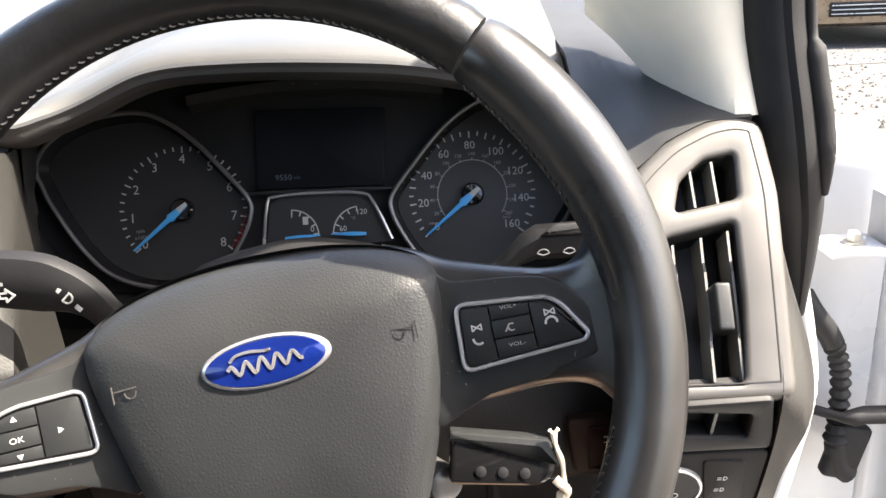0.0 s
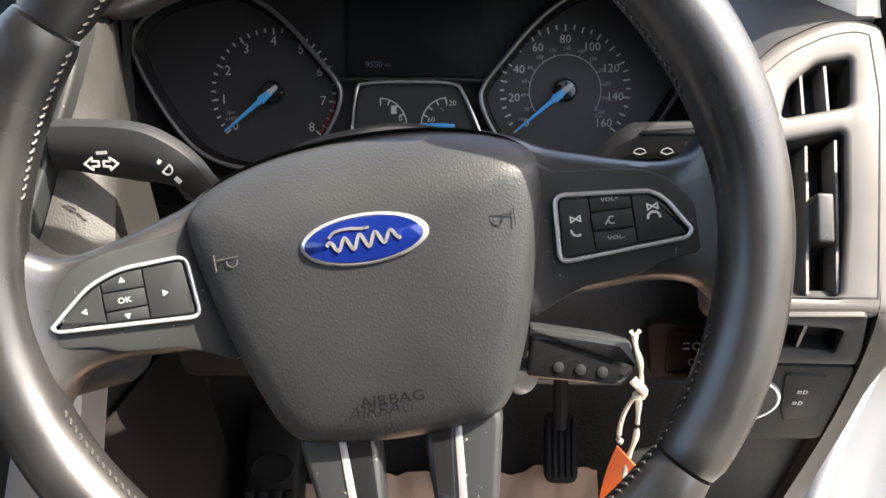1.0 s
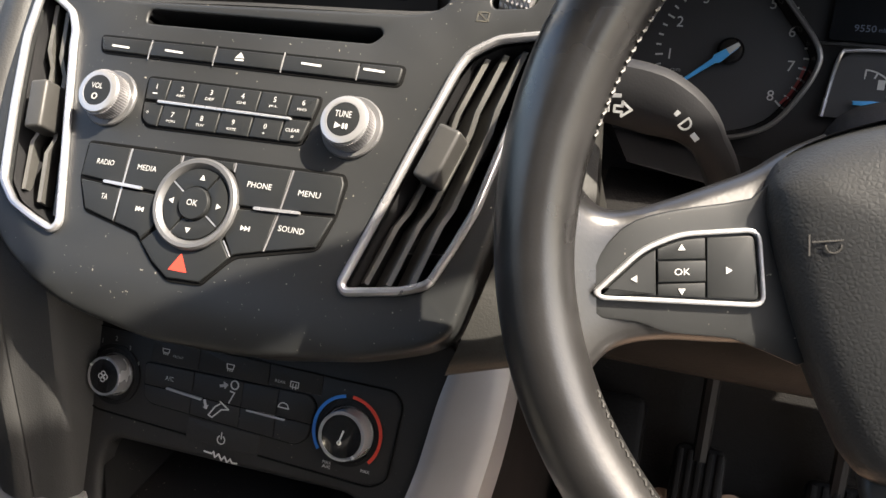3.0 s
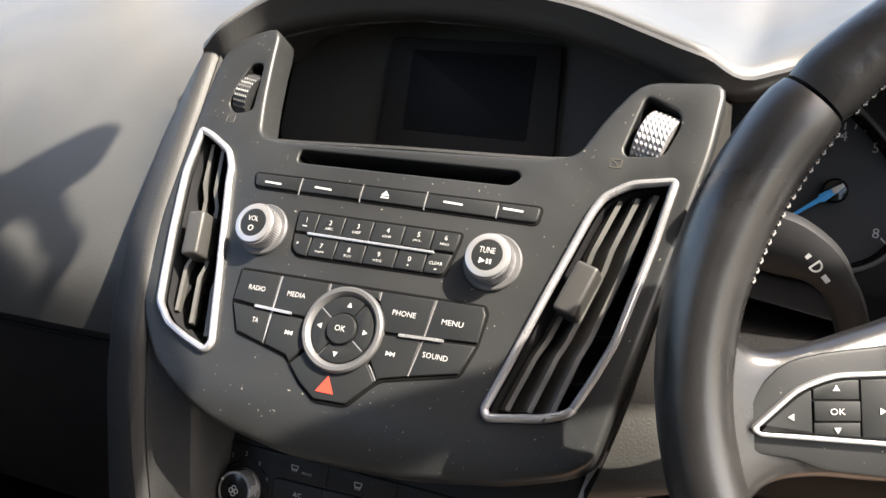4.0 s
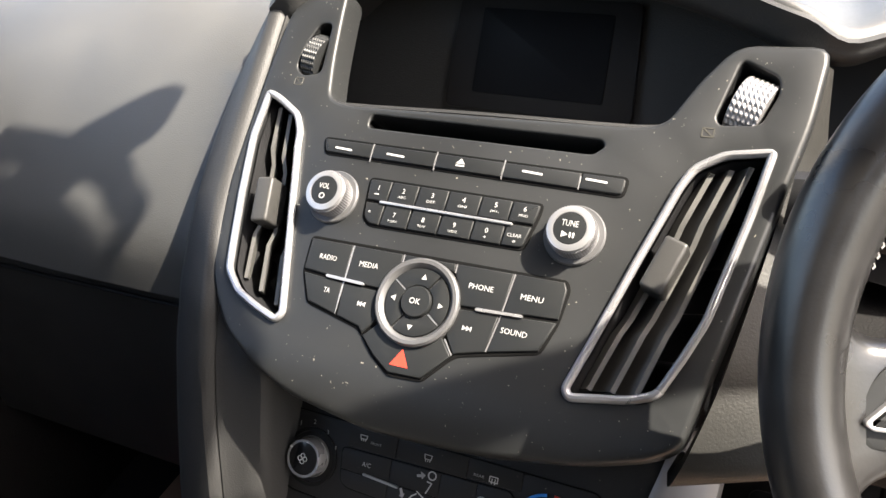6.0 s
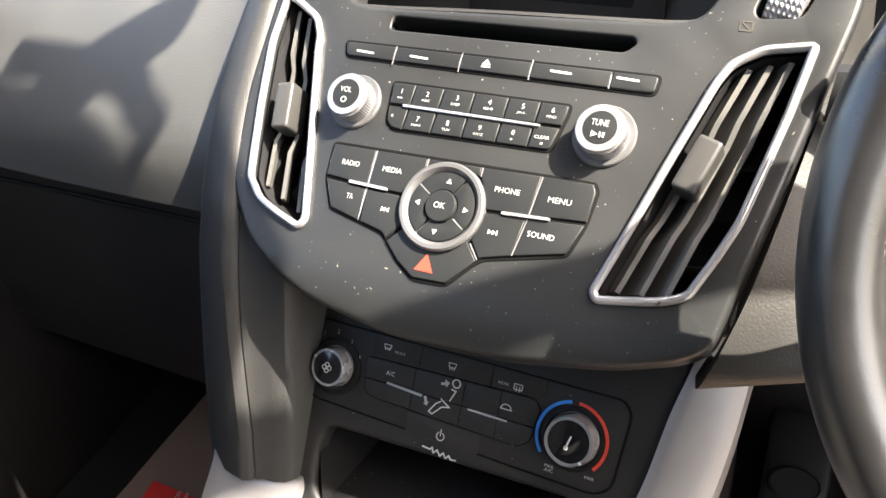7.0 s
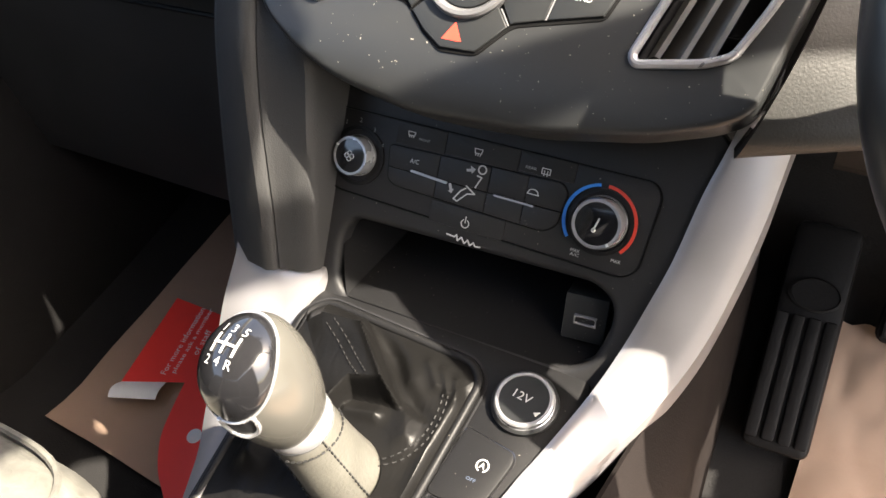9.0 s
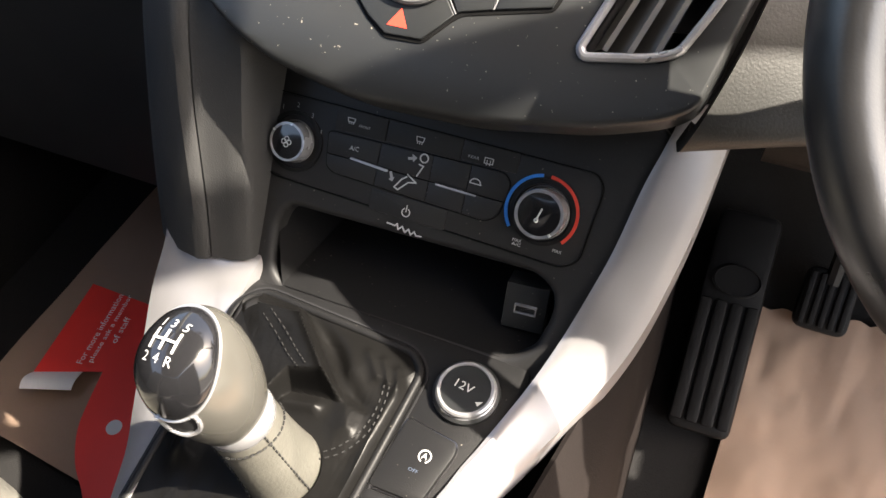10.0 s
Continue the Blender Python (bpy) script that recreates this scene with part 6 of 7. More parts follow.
    mark([(-0.0175, -0.0065), (-0.0160, -0.0060), (-0.0145, -0.0095), (-0.0135, -0.0090), (-0.0145, -0.0120), (-0.0172, -0.0110), (-0.0160, -0.0105)], F_C @ pose(0, 0, T), c, M_GREYINK, "air_symbol")
    strokes([arc((0.0375, 0.0012), 0.0030, 10, 170, 8, 0.0020) + [(0.0340, 0.0002), (0.0412, 0.0002), (0.0405, 0.0012)]], 0.0006, F_C @ pose(0, 0, T), c, M_INK, "recirculation_symbol")
    strokes([arc((-0.0017, -0.0285), 0.0026, 120, 420, 12), [(-0.0017, -0.0240), (-0.0017, -0.0280)]], 0.0006, F_C @ pose(0, 0, 0.0007), c, M_INK, "power_symbol")
    # brand mark drawn as plain bars
    strokes([[(-0.0125, -0.0380), (-0.0070, -0.0384), (-0.0058, -0.0368), (-0.0046, -0.0402), (-0.0022, -0.0376), (0.0002, -0.0408), (0.0022, -0.0382), (0.0042, -0.0412), (0.0062, -0.0388), (0.0078, -0.0408), (0.0112, -0.0404)]], 0.0009, F_C @ pose(0, 0, 0.0004), c, M_INK, "brand_bar")
    # dials
    for x, y, big in ((-0.0858, -0.0045, False), (0.0808, -0.0055, True)):
        part("dial_well", xform(lathe([(0.0195, -0.0005), (0.0195, 0.0010), (0.0170, 0.0014), (0.0165, -0.002)], 44), F_C @ pose(x, y, 0)), M_CONSOLE, c)
        k, f = knob(c, F_C, x, y, 0.0146 if big else 0.0126, 0.0105, M_GLOSS, skirt=1.08, knurl=False, face=0.86)
        if big:
            strokes([[(0.0012, 0.0035), (-0.0004, -0.0025)], arc((-0.0006, -0.0036), 0.0009, 0, 360, 8)], 0.0009, f, k, M_INK, "temperature_symbol")
            part("pointer", xform(block(-0.0007, 0.0007, -0.0010, 0.0010, -0.002, 0.0005, 0.0003), f @ pose(0.0088, -0.0102, 0, 0, 0, 40)), M_INK, k)
        else:
            for q in range(4):
                strokes([arc((0.0018 * math.cos(q * 1.5708), 0.0018 * math.sin(q * 1.5708)), 0.0016, 0, 360, 8)], 0.0005, f, k, M_INK, "fan_symbol")
            part("pointer", xform(block(-0.0006, 0.0006, -0.0008, 0.0008, -0.002, 0.0005, 0.0003), f @ pose(-0.0102, 0.0057, 0, 0, 0, 60)), M_INK, k)
    ft = F_C @ pose(0.0800, -0.0055, 0.0008)
    for a0, a1, mt, nm in ((100, 218, M_BLUE, "cold_band"), (88, -42, M_RED, "hot_band")):
        o = arc((0, 0), 0.0222, a0, a1, 24) + arc((0, 0), 0.0203, a1, a0, 24)
        part(nm, xform(plate(o, top=0.0003, thick=0.0006, edge=0), ft), mt, c, "blue band of the temperature dial" if mt == M_BLUE else "red band of the temperature dial", smooth=False)
    for t, x, y in (("MAX", 0.0700, -0.0255), ("A/C", 0.0700, -0.0280), ("MAX", 0.0945, -0.0252)):
        lettering(t, F_C @ pose(x, y, 0.0002), 0.0019, c, M_INK, width=0.0055)
    for i, (x, y) in enumerate(((-0.1063, 0.0071), (-0.0981, 0.0152), (-0.0876, 0.0185), (-0.0765, 0.0142), (-0.0690, 0.0056))):
        lettering(str(i), F_C @ pose(x, y, 0.0002), 0.0030, c, M_GREYINK)


build_climate()


# ---- console: tray, gear lever, sockets ----
def build_console():
    c = thing("centre_console", "satin black centre console with an open tray", "console", (-0.365, -0.1, 0.25))
    # tray: mouth below the climate panel
    m = [(-0.451, 0.026, 0.640), (-0.270, 0.028, 0.640), (-0.262, 0.018, 0.618), (-0.267, -0.0050, 0.5868), (-0.443, -0.0060, 0.5860), (-0.457, 0.016, 0.62)]
    deep = [(-0.448, 0.12, 0.630), (-0.278, 0.12, 0.630), (-0.272, 0.12, 0.61), (-0.278, 0.12, 0.592), (-0.442, 0.12, 0.588), (-0.452, 0.12, 0.61)]
    part("tray", loft([[tuple(p) for p in m], [tuple(p) for p in deep]], cap=False), M_CONSOLE, c, "open storage tray")
    part("tray_back", loft([deep, [(x, y + 0.003, z) for x, y, z in deep]]), M_BLACK, c)
    # sloping deck with openings for the lever boot
    fd = frame_at((-0.365, -0.036, 0.5755), 70)
    boot = rounded([(-0.086, 0.023), (0.026, 0.017), (0.0370, 0.006), (0.0280, -0.150), (-0.092, -0.150), (-0.098, 0.010)], 0.012, 4)
    o = rounded([(-0.100, 0.0320), (0.098, 0.0335), (0.1015, 0.012), (0.0890, -0.0234), (0.0810, -0.049), (0.0720, -0.11), (0.067, -0.22), (-0.090, -0.22), (-0.102, -0.05)], 0.006, 3)
    part("deck", xform(plate(o, [boot], top=0.0, thick=0.01, edge=0.003), fd), M_CONSOLE, c)
    part("boot_frame", tube([fd @ Vector((x, y, 0.0015)) for x, y in inset(ccw(boot), 0.0005)], 0.0030, 10, closed=True, up=tuple(fd.to_3x3() @ Vector((0, 0, 1)))), M_CONSOLE, c, "black rolled frame round the lever gaiter")
    part("boot_groove", xform(plate(inset(ccw(boot), -0.0048), [inset(ccw(boot), -0.0036)], top=0.0006, thick=0.002, edge=0), fd), M_BLACK, c)
    # side walls down to the floor
    for s in (-1, 1):
        rows = []
        for y, w, z in ((0.30, 0.125, 0.62), (0.08, 0.128, 0.64), (0.0, 0.130, 0.560), (-0.08, 0.112, 0.520), (-0.25, 0.102, 0.485), (-0.6, 0.100, 0.47)):
            out = 1 if s > 0 else 0
            rows.append([(-0.365 + s * w, y, z), (-0.365 + s * (w + 0.006 + 0.012 * out), y, z - 0.05), (-0.365 + s * (w + 0.008 + 0.024 * out), y + 0.01, 0.42), (-0.365 + s * (w + 0.012 + 0.030 * out), y + 0.02, 0.18)])
        part("console_side", sheet(rows, 0.003), M_SIDE, c)
    part("tunnel_front", block(-0.485, -0.245, 0.125, 0.85, 0.2, 0.66, 0.01), M_CARPET, c)
    # socket plate, start-stop key
    fs = fd @ pose(0.0668, 0.0035, 0)
    k = part("socket_cap", xform(lathe([(0.0190, 0.0), (0.0190, 0.004), (0.0180, 0.0050), (0.0178, 0.0075), (0.0168, 0.0085), (0.0152, 0.0085), (0.0148, 0.0070), (0.0002, 0.0070)], 48), fs), M_CHROME, c, "silver-rimmed 12 volt socket cap")
    part("socket_skirt", xform(lathe([(0.0205, -0.001), (0.0203, 0.0032), (0.0185, 0.0045), (0.018, 0.002)], 48), fs), M_TRIM, c)
    part("socket_face", xform(lathe([(0.0152, 0.006), (0.0150, 0.0078), (0.0002, 0.0080)], 40), fs), M_BUTTON, k)
    lettering("12V", fs @ pose(-0.001, 0.001, 0.0082), 0.0052, k, M_INK, width=0.0115, spin=-8)
    mark([(0.0085, -0.0060), (0.0125, -0.0045), (0.0105, -0.0080)], fs @ pose(0, 0, 0.0080), k, M_INK)
    fb = fd @ pose(0.0565, -0.0425, 0, 0, 0, -3)
    o = rounded([(-0.017, 0.019), (0.016, 0.016), (0.018, 0.010), (0.012, -0.024), (-0.020, -0.026)], 0.004)
    part("key_bed", xform(plate(inset(ccw(o), -0.0012), top=0.0006, thick=0.003, edge=0.0003), fb), M_GLOSS, c)
    part("start_stop_key", xform(plate(o, top=0.0020, thick=0.003, edge=0.0008), fb), M_CONSOLE, c)
    lettering("A", fb @ pose(0.0030, 0.0015, 0.0022), 0.0036, c, M_INK)
    strokes([arc((0.0030, 0.0015), 0.0036, -60, 250, 14)], 0.0008, fb @ pose(0, 0, 0.0021), c, M_INK, "start_stop_symbol")
    lettering("OFF", fb @ pose(0.0005, -0.0085, 0.0022), 0.0020, c, M_DIMINK, width=0.0060)
    part("blank_key", xform(plate(rounded([(-0.020, -0.028), (0.012, -0.026), (0.008, -0.062), (-0.023, -0.062)], 0.003), top=0.0020, thick=0.003, edge=0.0008), fb), M_CONSOLE, c)
    # usb port
    fu = frame_at((-0.2835, 0.022, 0.6060), 15, turn=6)
    u = part("usb_block", xform(block(-0.014, 0.013, -0.015, 0.016, -0.02, 0.0, 0.0015), fu), M_TRIM, c)
    o = rounded([(-0.0072, -0.0032), (0.0072, -0.0032), (0.0072, 0.0032), (-0.0072, 0.0032)], 0.0008)
    part("usb_port", xform(plate(o, [inset(ccw(o), 0.0012)], top=0.0022, thick=0.004, edge=0.0005), fu), M_CHROME, u, "bright usb socket")
    part("usb_tongue", xform(plate(inset(ccw(o), 0.001), top=-0.0005 + 0.0008, thick=0.001, edge=0), fu), M_BLACK, u)


build_console()


# pleats of the gaiter: two ends of a crest on the deck, height, width
PLEATS = ((0.002, 0.006, 0.014, -0.008, 0.0035, 0.0036), (0.013, 0.004, 0.022, -0.010, 0.0035, 0.0032), (0.024, 0.000, 0.030, -0.012, 0.0035, 0.0034),
          (0.0325, -0.014, 0.0290, -0.090, 0.0075, 0.0058), (-0.004, -0.012, 0.012, -0.044, 0.0040, 0.0090), (-0.085, -0.03, -0.070, -0.09, 0.012, 0.010), (-0.030, -0.044, -0.012, -0.040, 0.0050, 0.0060))


def build_gear():
    g = thing("gear_lever", "gear lever with gloss black and silver knob over leather gaiter", "gear lever", (-0.385, -0.10, 0.56))
    axis = Vector((-0.12, -0.30, 0.94)).normalized()
    tip = Vector((-0.3958, -0.1535, 0.6880))
    ex = (Vector((1, 0, 0)) - axis * axis.x).normalized()
    ey = axis.cross(ex)
    q = Matrix((ex, ey, axis)).transposed().to_4x4()
    fc = Matrix.Translation(tip - axis * 0.075) @ q
    fd = frame_at((-0.365, -0.036, 0.5755), 70)
    # gaiter: bulging creased leather from the frame in to the sleeve
    ring = [Vector(q) for q in curve2(rounded([(-0.084, 0.021), (0.025, 0.015), (0.0350, 0.005), (0.0260, -0.148), (-0.090, -0.148), (-0.096, 0.010)], 0.02, 3), 6)]
    base = []
    for a, b in zip(ring, ring[1:] + ring[:1]):
        steps = max(1, round((b - a).length / 0.0022))
        base += [tuple(a.lerp(b, i / steps)) for i in range(steps)]
    foot = fc @ Vector((0.002, 0.0, -0.066))
    cen = fd.inverted() @ foot
    N = 80
    crest_a = Vector((-0.043, 0.010))
    crest_n = Vector((0.036, 0.039)).normalized()
    under = [(-0.100, -0.075), (-0.052, -0.062), (-0.038, -0.050), (-0.030, -0.034), (-0.018, -0.032), (-0.006, -0.030), (0.05, -0.029)]
    ease = lambda q: (lambda c: c * c * (3 - 2 * c))(min(max(q, 0.0), 1.0))
    rows = []
    for j in range(N + 1):
        f = j / N
        row = []
        for x, y in base:
            d = Vector((x - cen.x, y - cen.y))
            r = 0.022 / max(d.length, 0.022)
            s = 1 - (1 - r) * f
            k = math.sin(math.pi * f)
            p = Vector((cen.x + d.x * s, cen.y + d.y * s))
            h = 0.002 + 0.007 * math.sin(math.pi / 2 * f) ** 0.8
            ends = min(1, f * 5) * min(1, (1 - f) * 6)
            # a flap folded over itself: steep along its crest and its lower edge
            d1 = (crest_a - p).dot(crest_n)
            d2 = p.y - lerp(under, p.x)[0]
            over = ease((d1 + 0.002) / 0.0040) * ease((d2 + 0.003) / 0.0090) * ends
            h += over * (0.029 * (1 - 0.45 * min(max(d1, 0) / 0.036, 1)) + 0.0030 * math.exp(-(d1 / 0.0035) ** 2))
            h -= 0.006 * ends * math.exp(-((d1 + 0.007) / 0.006) ** 2) * ease((p.y + 0.034) / 0.01)
            # pleats at the corner and a roll along the frame
            for ax, ay, bx, by, hh, ww in PLEATS:
                e = Vector((bx - ax, by - ay))
                t = min(max((p - Vector((ax, ay))).dot(e) / e.length_squared, 0), 1)
                gap = (p - Vector((ax, ay)) - e * t).length
                h += hh * math.exp(-(gap / ww) ** 1.5) * ends
            h += 0.0016 * k * noise.noise((p.x * 45, p.y * 45, 2.0)) + 0.00020 * k * noise.noise((p.x * 420, p.y * 130, 5.0))
            row.append(tuple(fd @ Vector((cen.x + d.x * s, cen.y + d.y * s, h))))
        rows.append(row)
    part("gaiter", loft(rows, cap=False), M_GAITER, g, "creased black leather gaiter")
    skin = [fd.inverted() @ Vector(q) for r in rows for q in r]
    bms = []
    for path in ([(0.0205, -0.012), (0.0225, -0.028), (0.0205, -0.043), (0.0130, -0.056), (0.0015, -0.065)], [(0.0240, -0.012), (0.0260, -0.028), (0.0240, -0.044), (0.0160, -0.0585), (0.0035, -0.068)], [(-0.064, -0.002), (-0.048, -0.012), (-0.034, -0.022), (-0.024, -0.0275)], [(-0.060, 0.002), (-0.044, -0.008), (-0.030, -0.018), (-0.020, -0.0245)]):
        line = curve2(path, 7, False)
        for a, b in zip(line[::2], line[1::2]):
            ends = []
            for q in (a, b):
                near = min(skin, key=lambda v: (v.x - q[0]) ** 2 + (v.y - q[1]) ** 2)
                ends.append(fd @ Vector((q[0], q[1], near.z + 0.0006)))
            bms.append(tube(ends, 0.0005, 5))
    # sleeve under the knob
    rows = []
    for j in range(15):
        f = j / 14
        r = 0.0180 + 0.0024 * f + 0.004 * f ** 3
        rows.append([tuple(fc @ Vector((r * math.cos(t) * (1 + 0.03 * math.sin(3 * t + 6 * f) + 0.022 * f * math.sin(17 * f + 2 * math.sin(t))), r * 1.06 * math.sin(t), -0.002 - 0.076 * f))) for t in (2 * math.pi * i / 32 for i in range(32))])
    part("sleeve", loft(rows, cap=False), M_SLEEVE, g, "stitched leather sleeve below the knob, pale to stand for sun")
    for t in (-1.9, -0.25):
        path = [fc @ Vector((r * math.cos(t), r * 1.06 * math.sin(t), -0.004 - 0.072 * f)) for f, r in ((f, 0.0184 + 0.0024 * f + 0.004 * f ** 3) for f in (i / 18 for i in range(19)))]
        for a, b in zip(path, path[1:]):
            e = (b - a)
            bms.append(tube([a + e * 0.1, a + e * 0.7], 0.0006, 5))
    for i in range(16):
        t0 = -1.5 + i * 0.17
        p0, p1 = (fc @ Vector((0.0191 * math.cos(t), 0.0202 * math.sin(t), -0.0135 - 0.004 * math.sin(t))) for t in (t0, t0 + 0.11))
        bms.append(tube([p0, p1], 0.0006, 5))
    tagged(part("gaiter_stitching", join(*bms), M_THREAD, g), kind="stuff")
    part("collar", xform(lathe([(0.0182, -0.006), (0.0196, -0.003), (0.0195, 0.003), (0.0180, 0.007)], 36), fc), M_CHROME, g, "bright collar below the knob")
    prof = [(0.0185, 0.002), (0.0210, 0.008), (0.0240, 0.018), (0.0262, 0.030), (0.0270, 0.042), (0.0265, 0.053), (0.0243, 0.0625), (0.0198, 0.0693), (0.0132, 0.0735), (0.006, 0.0754), (0.0004, 0.0759)]
    prof = curve2(prof, 4, False)
    kb = part("knob", xform(loft([[(r * math.cos(2 * math.pi * k / 48) * 0.87, r * math.sin(2 * math.pi * k / 48) * 1.02, z) for k in range(48)] for r, z in prof], cap=False), fc), M_SHELL, g, "satin silver knob shell")
    heart = Vector((0, 0, 0.046))
    by_height = [(z, r) for r, z in prof]

    def skin_at(d, lift=0.0):
        lo, hi = 0.0, 0.06
        for _ in range(24):
            mid = (lo + hi) / 2
            q = heart + d * mid
            inside = q.z < 0.0759 and math.hypot(q.x / 0.87, q.y / 1.02) < lerp(by_height, q.z)[0]
            lo, hi = (mid, hi) if inside else (lo, mid)
        return heart + d * (lo + lift)

    face = Vector((0.06, -0.40, 0.91)).normalized()
    fu = (Vector((0, 1, 0)) - face * face.y).normalized()
    fv = face.cross(fu)

    def plate_point(f, a, lift):
        wide = radians(56 + 6 * math.cos(2 * a - 0.5)) * f
        side = fu * math.cos(a) + fv * math.sin(a)
        return skin_at((face * math.cos(wide) + side * math.sin(wide)).normalized(), lift)

    turns = [2 * math.pi * k / 56 for k in range(56)]
    part("gate_plate", xform(loft([[plate_point(f, a, 0.0009 - 0.0012 * max(0, f - 0.93) / 0.07) for a in turns] for f in (1.0, 0.97, 0.93, 0.8, 0.65, 0.5, 0.35, 0.2, 0.08, 0.01)], cap=True), fc), M_GLOSS, kb, "gloss black gate plate")
    part("plate_edge", xform(tube([plate_point(1.01, a, 0.0003) for a in turns], 0.0008, 8, closed=True), fc), M_CHROME, kb, "bright edge of the gate plate")
    loop = [plate_point(f, math.pi + a, 0.0006) for f, a in ((0.99, -0.10), (1.18, -0.08), (1.36, 0.02), (1.43, 0.24), (1.38, 0.48), (1.20, 0.62), (0.99, 0.66))]
    part("reverse_catch", xform(tube(curve2(loop, 4, False), 0.0013, 8), fc), M_CHROME, kb, "bright catch below the gate plate")
    part("catch_recess", xform(loft([[tuple(plate_point(f, math.pi + a, 0.0003)) for a in (-0.04, 0.12, 0.28, 0.44, 0.60)] for f in (1.0, 1.12, 1.24, 1.34)], closed=False), fc), M_BLACK, kb)
    s = 0.0062
    def at(x, y):
        y = y - 0.003
        nz = Vector((x / 0.030, y / 0.030, 1)).normalized()
        nx = (Vector((1, 0, 0)) - nz * nz.x).normalized()
        ny = nz.cross(nx)
        z = 0.0775 - (x * x * 1.25 + y * y * 0.92) / (2 * 0.0235)
        return fc @ Matrix.Translation((x, y, z)) @ Matrix((nx, ny, nz)).transposed().to_4x4()
    for a, b in (((-s, 0.0045), (-s, 0.0)), ((-s, 0.0), (-s, -0.0045)), ((-s, 0.0), (0, 0.0)), ((0, 0.0), (s, 0.0)), ((0, 0.0045), (0, 0)), ((0, 0), (0, -0.0045)), ((s, 0.0045), (s, 0)), ((s, 0), (s, -0.0045))):
        m = ((a[0] + b[0]) / 2, (a[1] + b[1]) / 2)
        strokes([[(a[0] - m[0], a[1] - m[1]), (b[0] - m[0], b[1] - m[1])]], 0.0012, at(*m), kb, M_INK, "gate_pattern", 0.0005)
    for t, x, y in (("1", -s, 0.0082), ("3", 0, 0.0082), ("5", s, 0.0082), ("2", -s, -0.0082), ("4", 0, -0.0082), ("R", s, -0.0082)):
        lettering(t, at(x, y), 0.0045, kb, M_INK, "gate_number", lift=0.0005)


build_gear()


# ---- driver's side vent and lamp switch ----
def build_right_panel():
    p = thing("driver_vent_panel", "satin silver-grey panel round the driver's side vent, sunlit", "fascia", tuple(F_V @ Vector((0, -0.05, -0.02))))
    up = rounded([(0.0168, 0.1180), (-0.004, 0.1145), (-0.0215, 0.1000), (-0.0275, 0.0790), (0.0145, 0.0865)], 0.004)
    lo = rounded([(0.0095, 0.0710), (-0.035, 0.0620), (-0.055, 0.050), (-0.058, -0.0290), (-0.0010, -0.0320), (0.006, 0.02)], 0.005)
    sl = rounded([(0.0235, 0.0565), (-0.042, 0.0640), (-0.042, 0.0420), (0.0245, 0.0330)], 0.004)
    o = rounded([(0.0390, 0.1400), (0.0230, 0.1455), (0.0022, 0.1430), (-0.026, 0.1300), (-0.0480, 0.1110), (-0.070, 0.085), (-0.078, 0.02), (-0.078, -0.042), (0.0295, -0.043), (0.0365, 0.0286), (0.0420, 0.090)], 0.010, 4)
    o2 = rounded([(-0.050, 0.0690), (0.0340, 0.0700), (0.0405, 0.0374), (0.0418, 0.0215), (-0.050, 0.0230)], 0.004)
    # part of the same grey panel; black here stands for the shade on it
    part("shaded_lower_surround", xform(plate(o2, [sl], top=0.0, thick=0.02, edge=0.003, hole_edge=0.003), F_L), M_BLACK, p)
    part("surround", xform(plate(o, [up, lo], top=0.0, thick=0.022, edge=0.006, steps=3, hole_edge=0.004), F_V), M_VENTGREY, p, "satin grey surround")
    for h, f in ((up, F_V), (lo, F_V), (sl, F_L)):
        part("duct", well(f, h, -0.003, -0.045 if f is F_V else -0.015), M_BLACK, p)
    part("groove", xform(plate(inset(o, 0.010), [inset(o, 0.0108)], top=0.0004, thick=0.002, edge=0), F_V), M_BLACK, p)
    for x0, x1 in ((-0.040, -0.0385), (-0.0215, -0.0195), (-0.004, -0.002)):
        rows = [[tuple(F_V @ Vector((x + 0.006 * (y - 0.02) / 0.1 + e, y, z))) for e, z in ((-0.0008, f), (0.0008, f), (0.0008, f - 0.02), (-0.0008, f - 0.02))] for y, x, f in ((0.066 + x0 * 0.2, x0 + 0.006, -0.004), (0.045, x0 + 0.006, -0.004), (0.040, x0 + 0.008, -0.008), (0.0, x0 + 0.008, -0.008), (-0.005, x0 + 0.006, -0.004), (-0.030, x0 + 0.006, -0.004))]
        part("blade", loft(rows), M_BLADE, p)
    for x in (-0.0135, 0.0015):
        part("blade", xform(block(x - 0.0008, x + 0.0008, 0.082, 0.113 + x * 0.15, -0.022, -0.003), F_V), M_BLADE, p)
    for x in (-0.022, 0.002):
        part("rib", xform(block(x - 0.001, x + 0.001, 0.0340, 0.0620, -0.014, -0.003), F_L), M_TRIM, p)
    part("slider", xform(block(-0.0010, 0.0090, -0.0150, 0.0150, -0.024, 0.005, 0.002, 3), F_V @ pose(-0.0120, 0.0150, 0, 0, 0, -3)), M_TRIM, p, "dark slider of the vent")
    s = thing("lamp_switch", "round lamp switch with a bright rim in a dark panel", "switch", tuple(F_L @ Vector((-0.02, -0.02, -0.01))))
    part("panel", xform(plate(rounded([(-0.054, 0.0205), (0.0425, 0.0190), (0.0440, -0.022), (0.0440, -0.066), (-0.054, -0.070)], 0.006), top=-0.001, thick=0.012, edge=0.002, back=True), F_L), M_LOWER, s)
    fk = F_L @ pose(-0.0205, -0.0165, 0)
    k = part("dial", xform(lathe([(0.0245, -0.002), (0.0245, 0.0008), (0.0240, 0.0020), (0.0226, 0.0020), (0.0222, 0.0010), (0.0002, 0.0008)], 44), fk), M_CHROME, s, "bright rim of the dial")
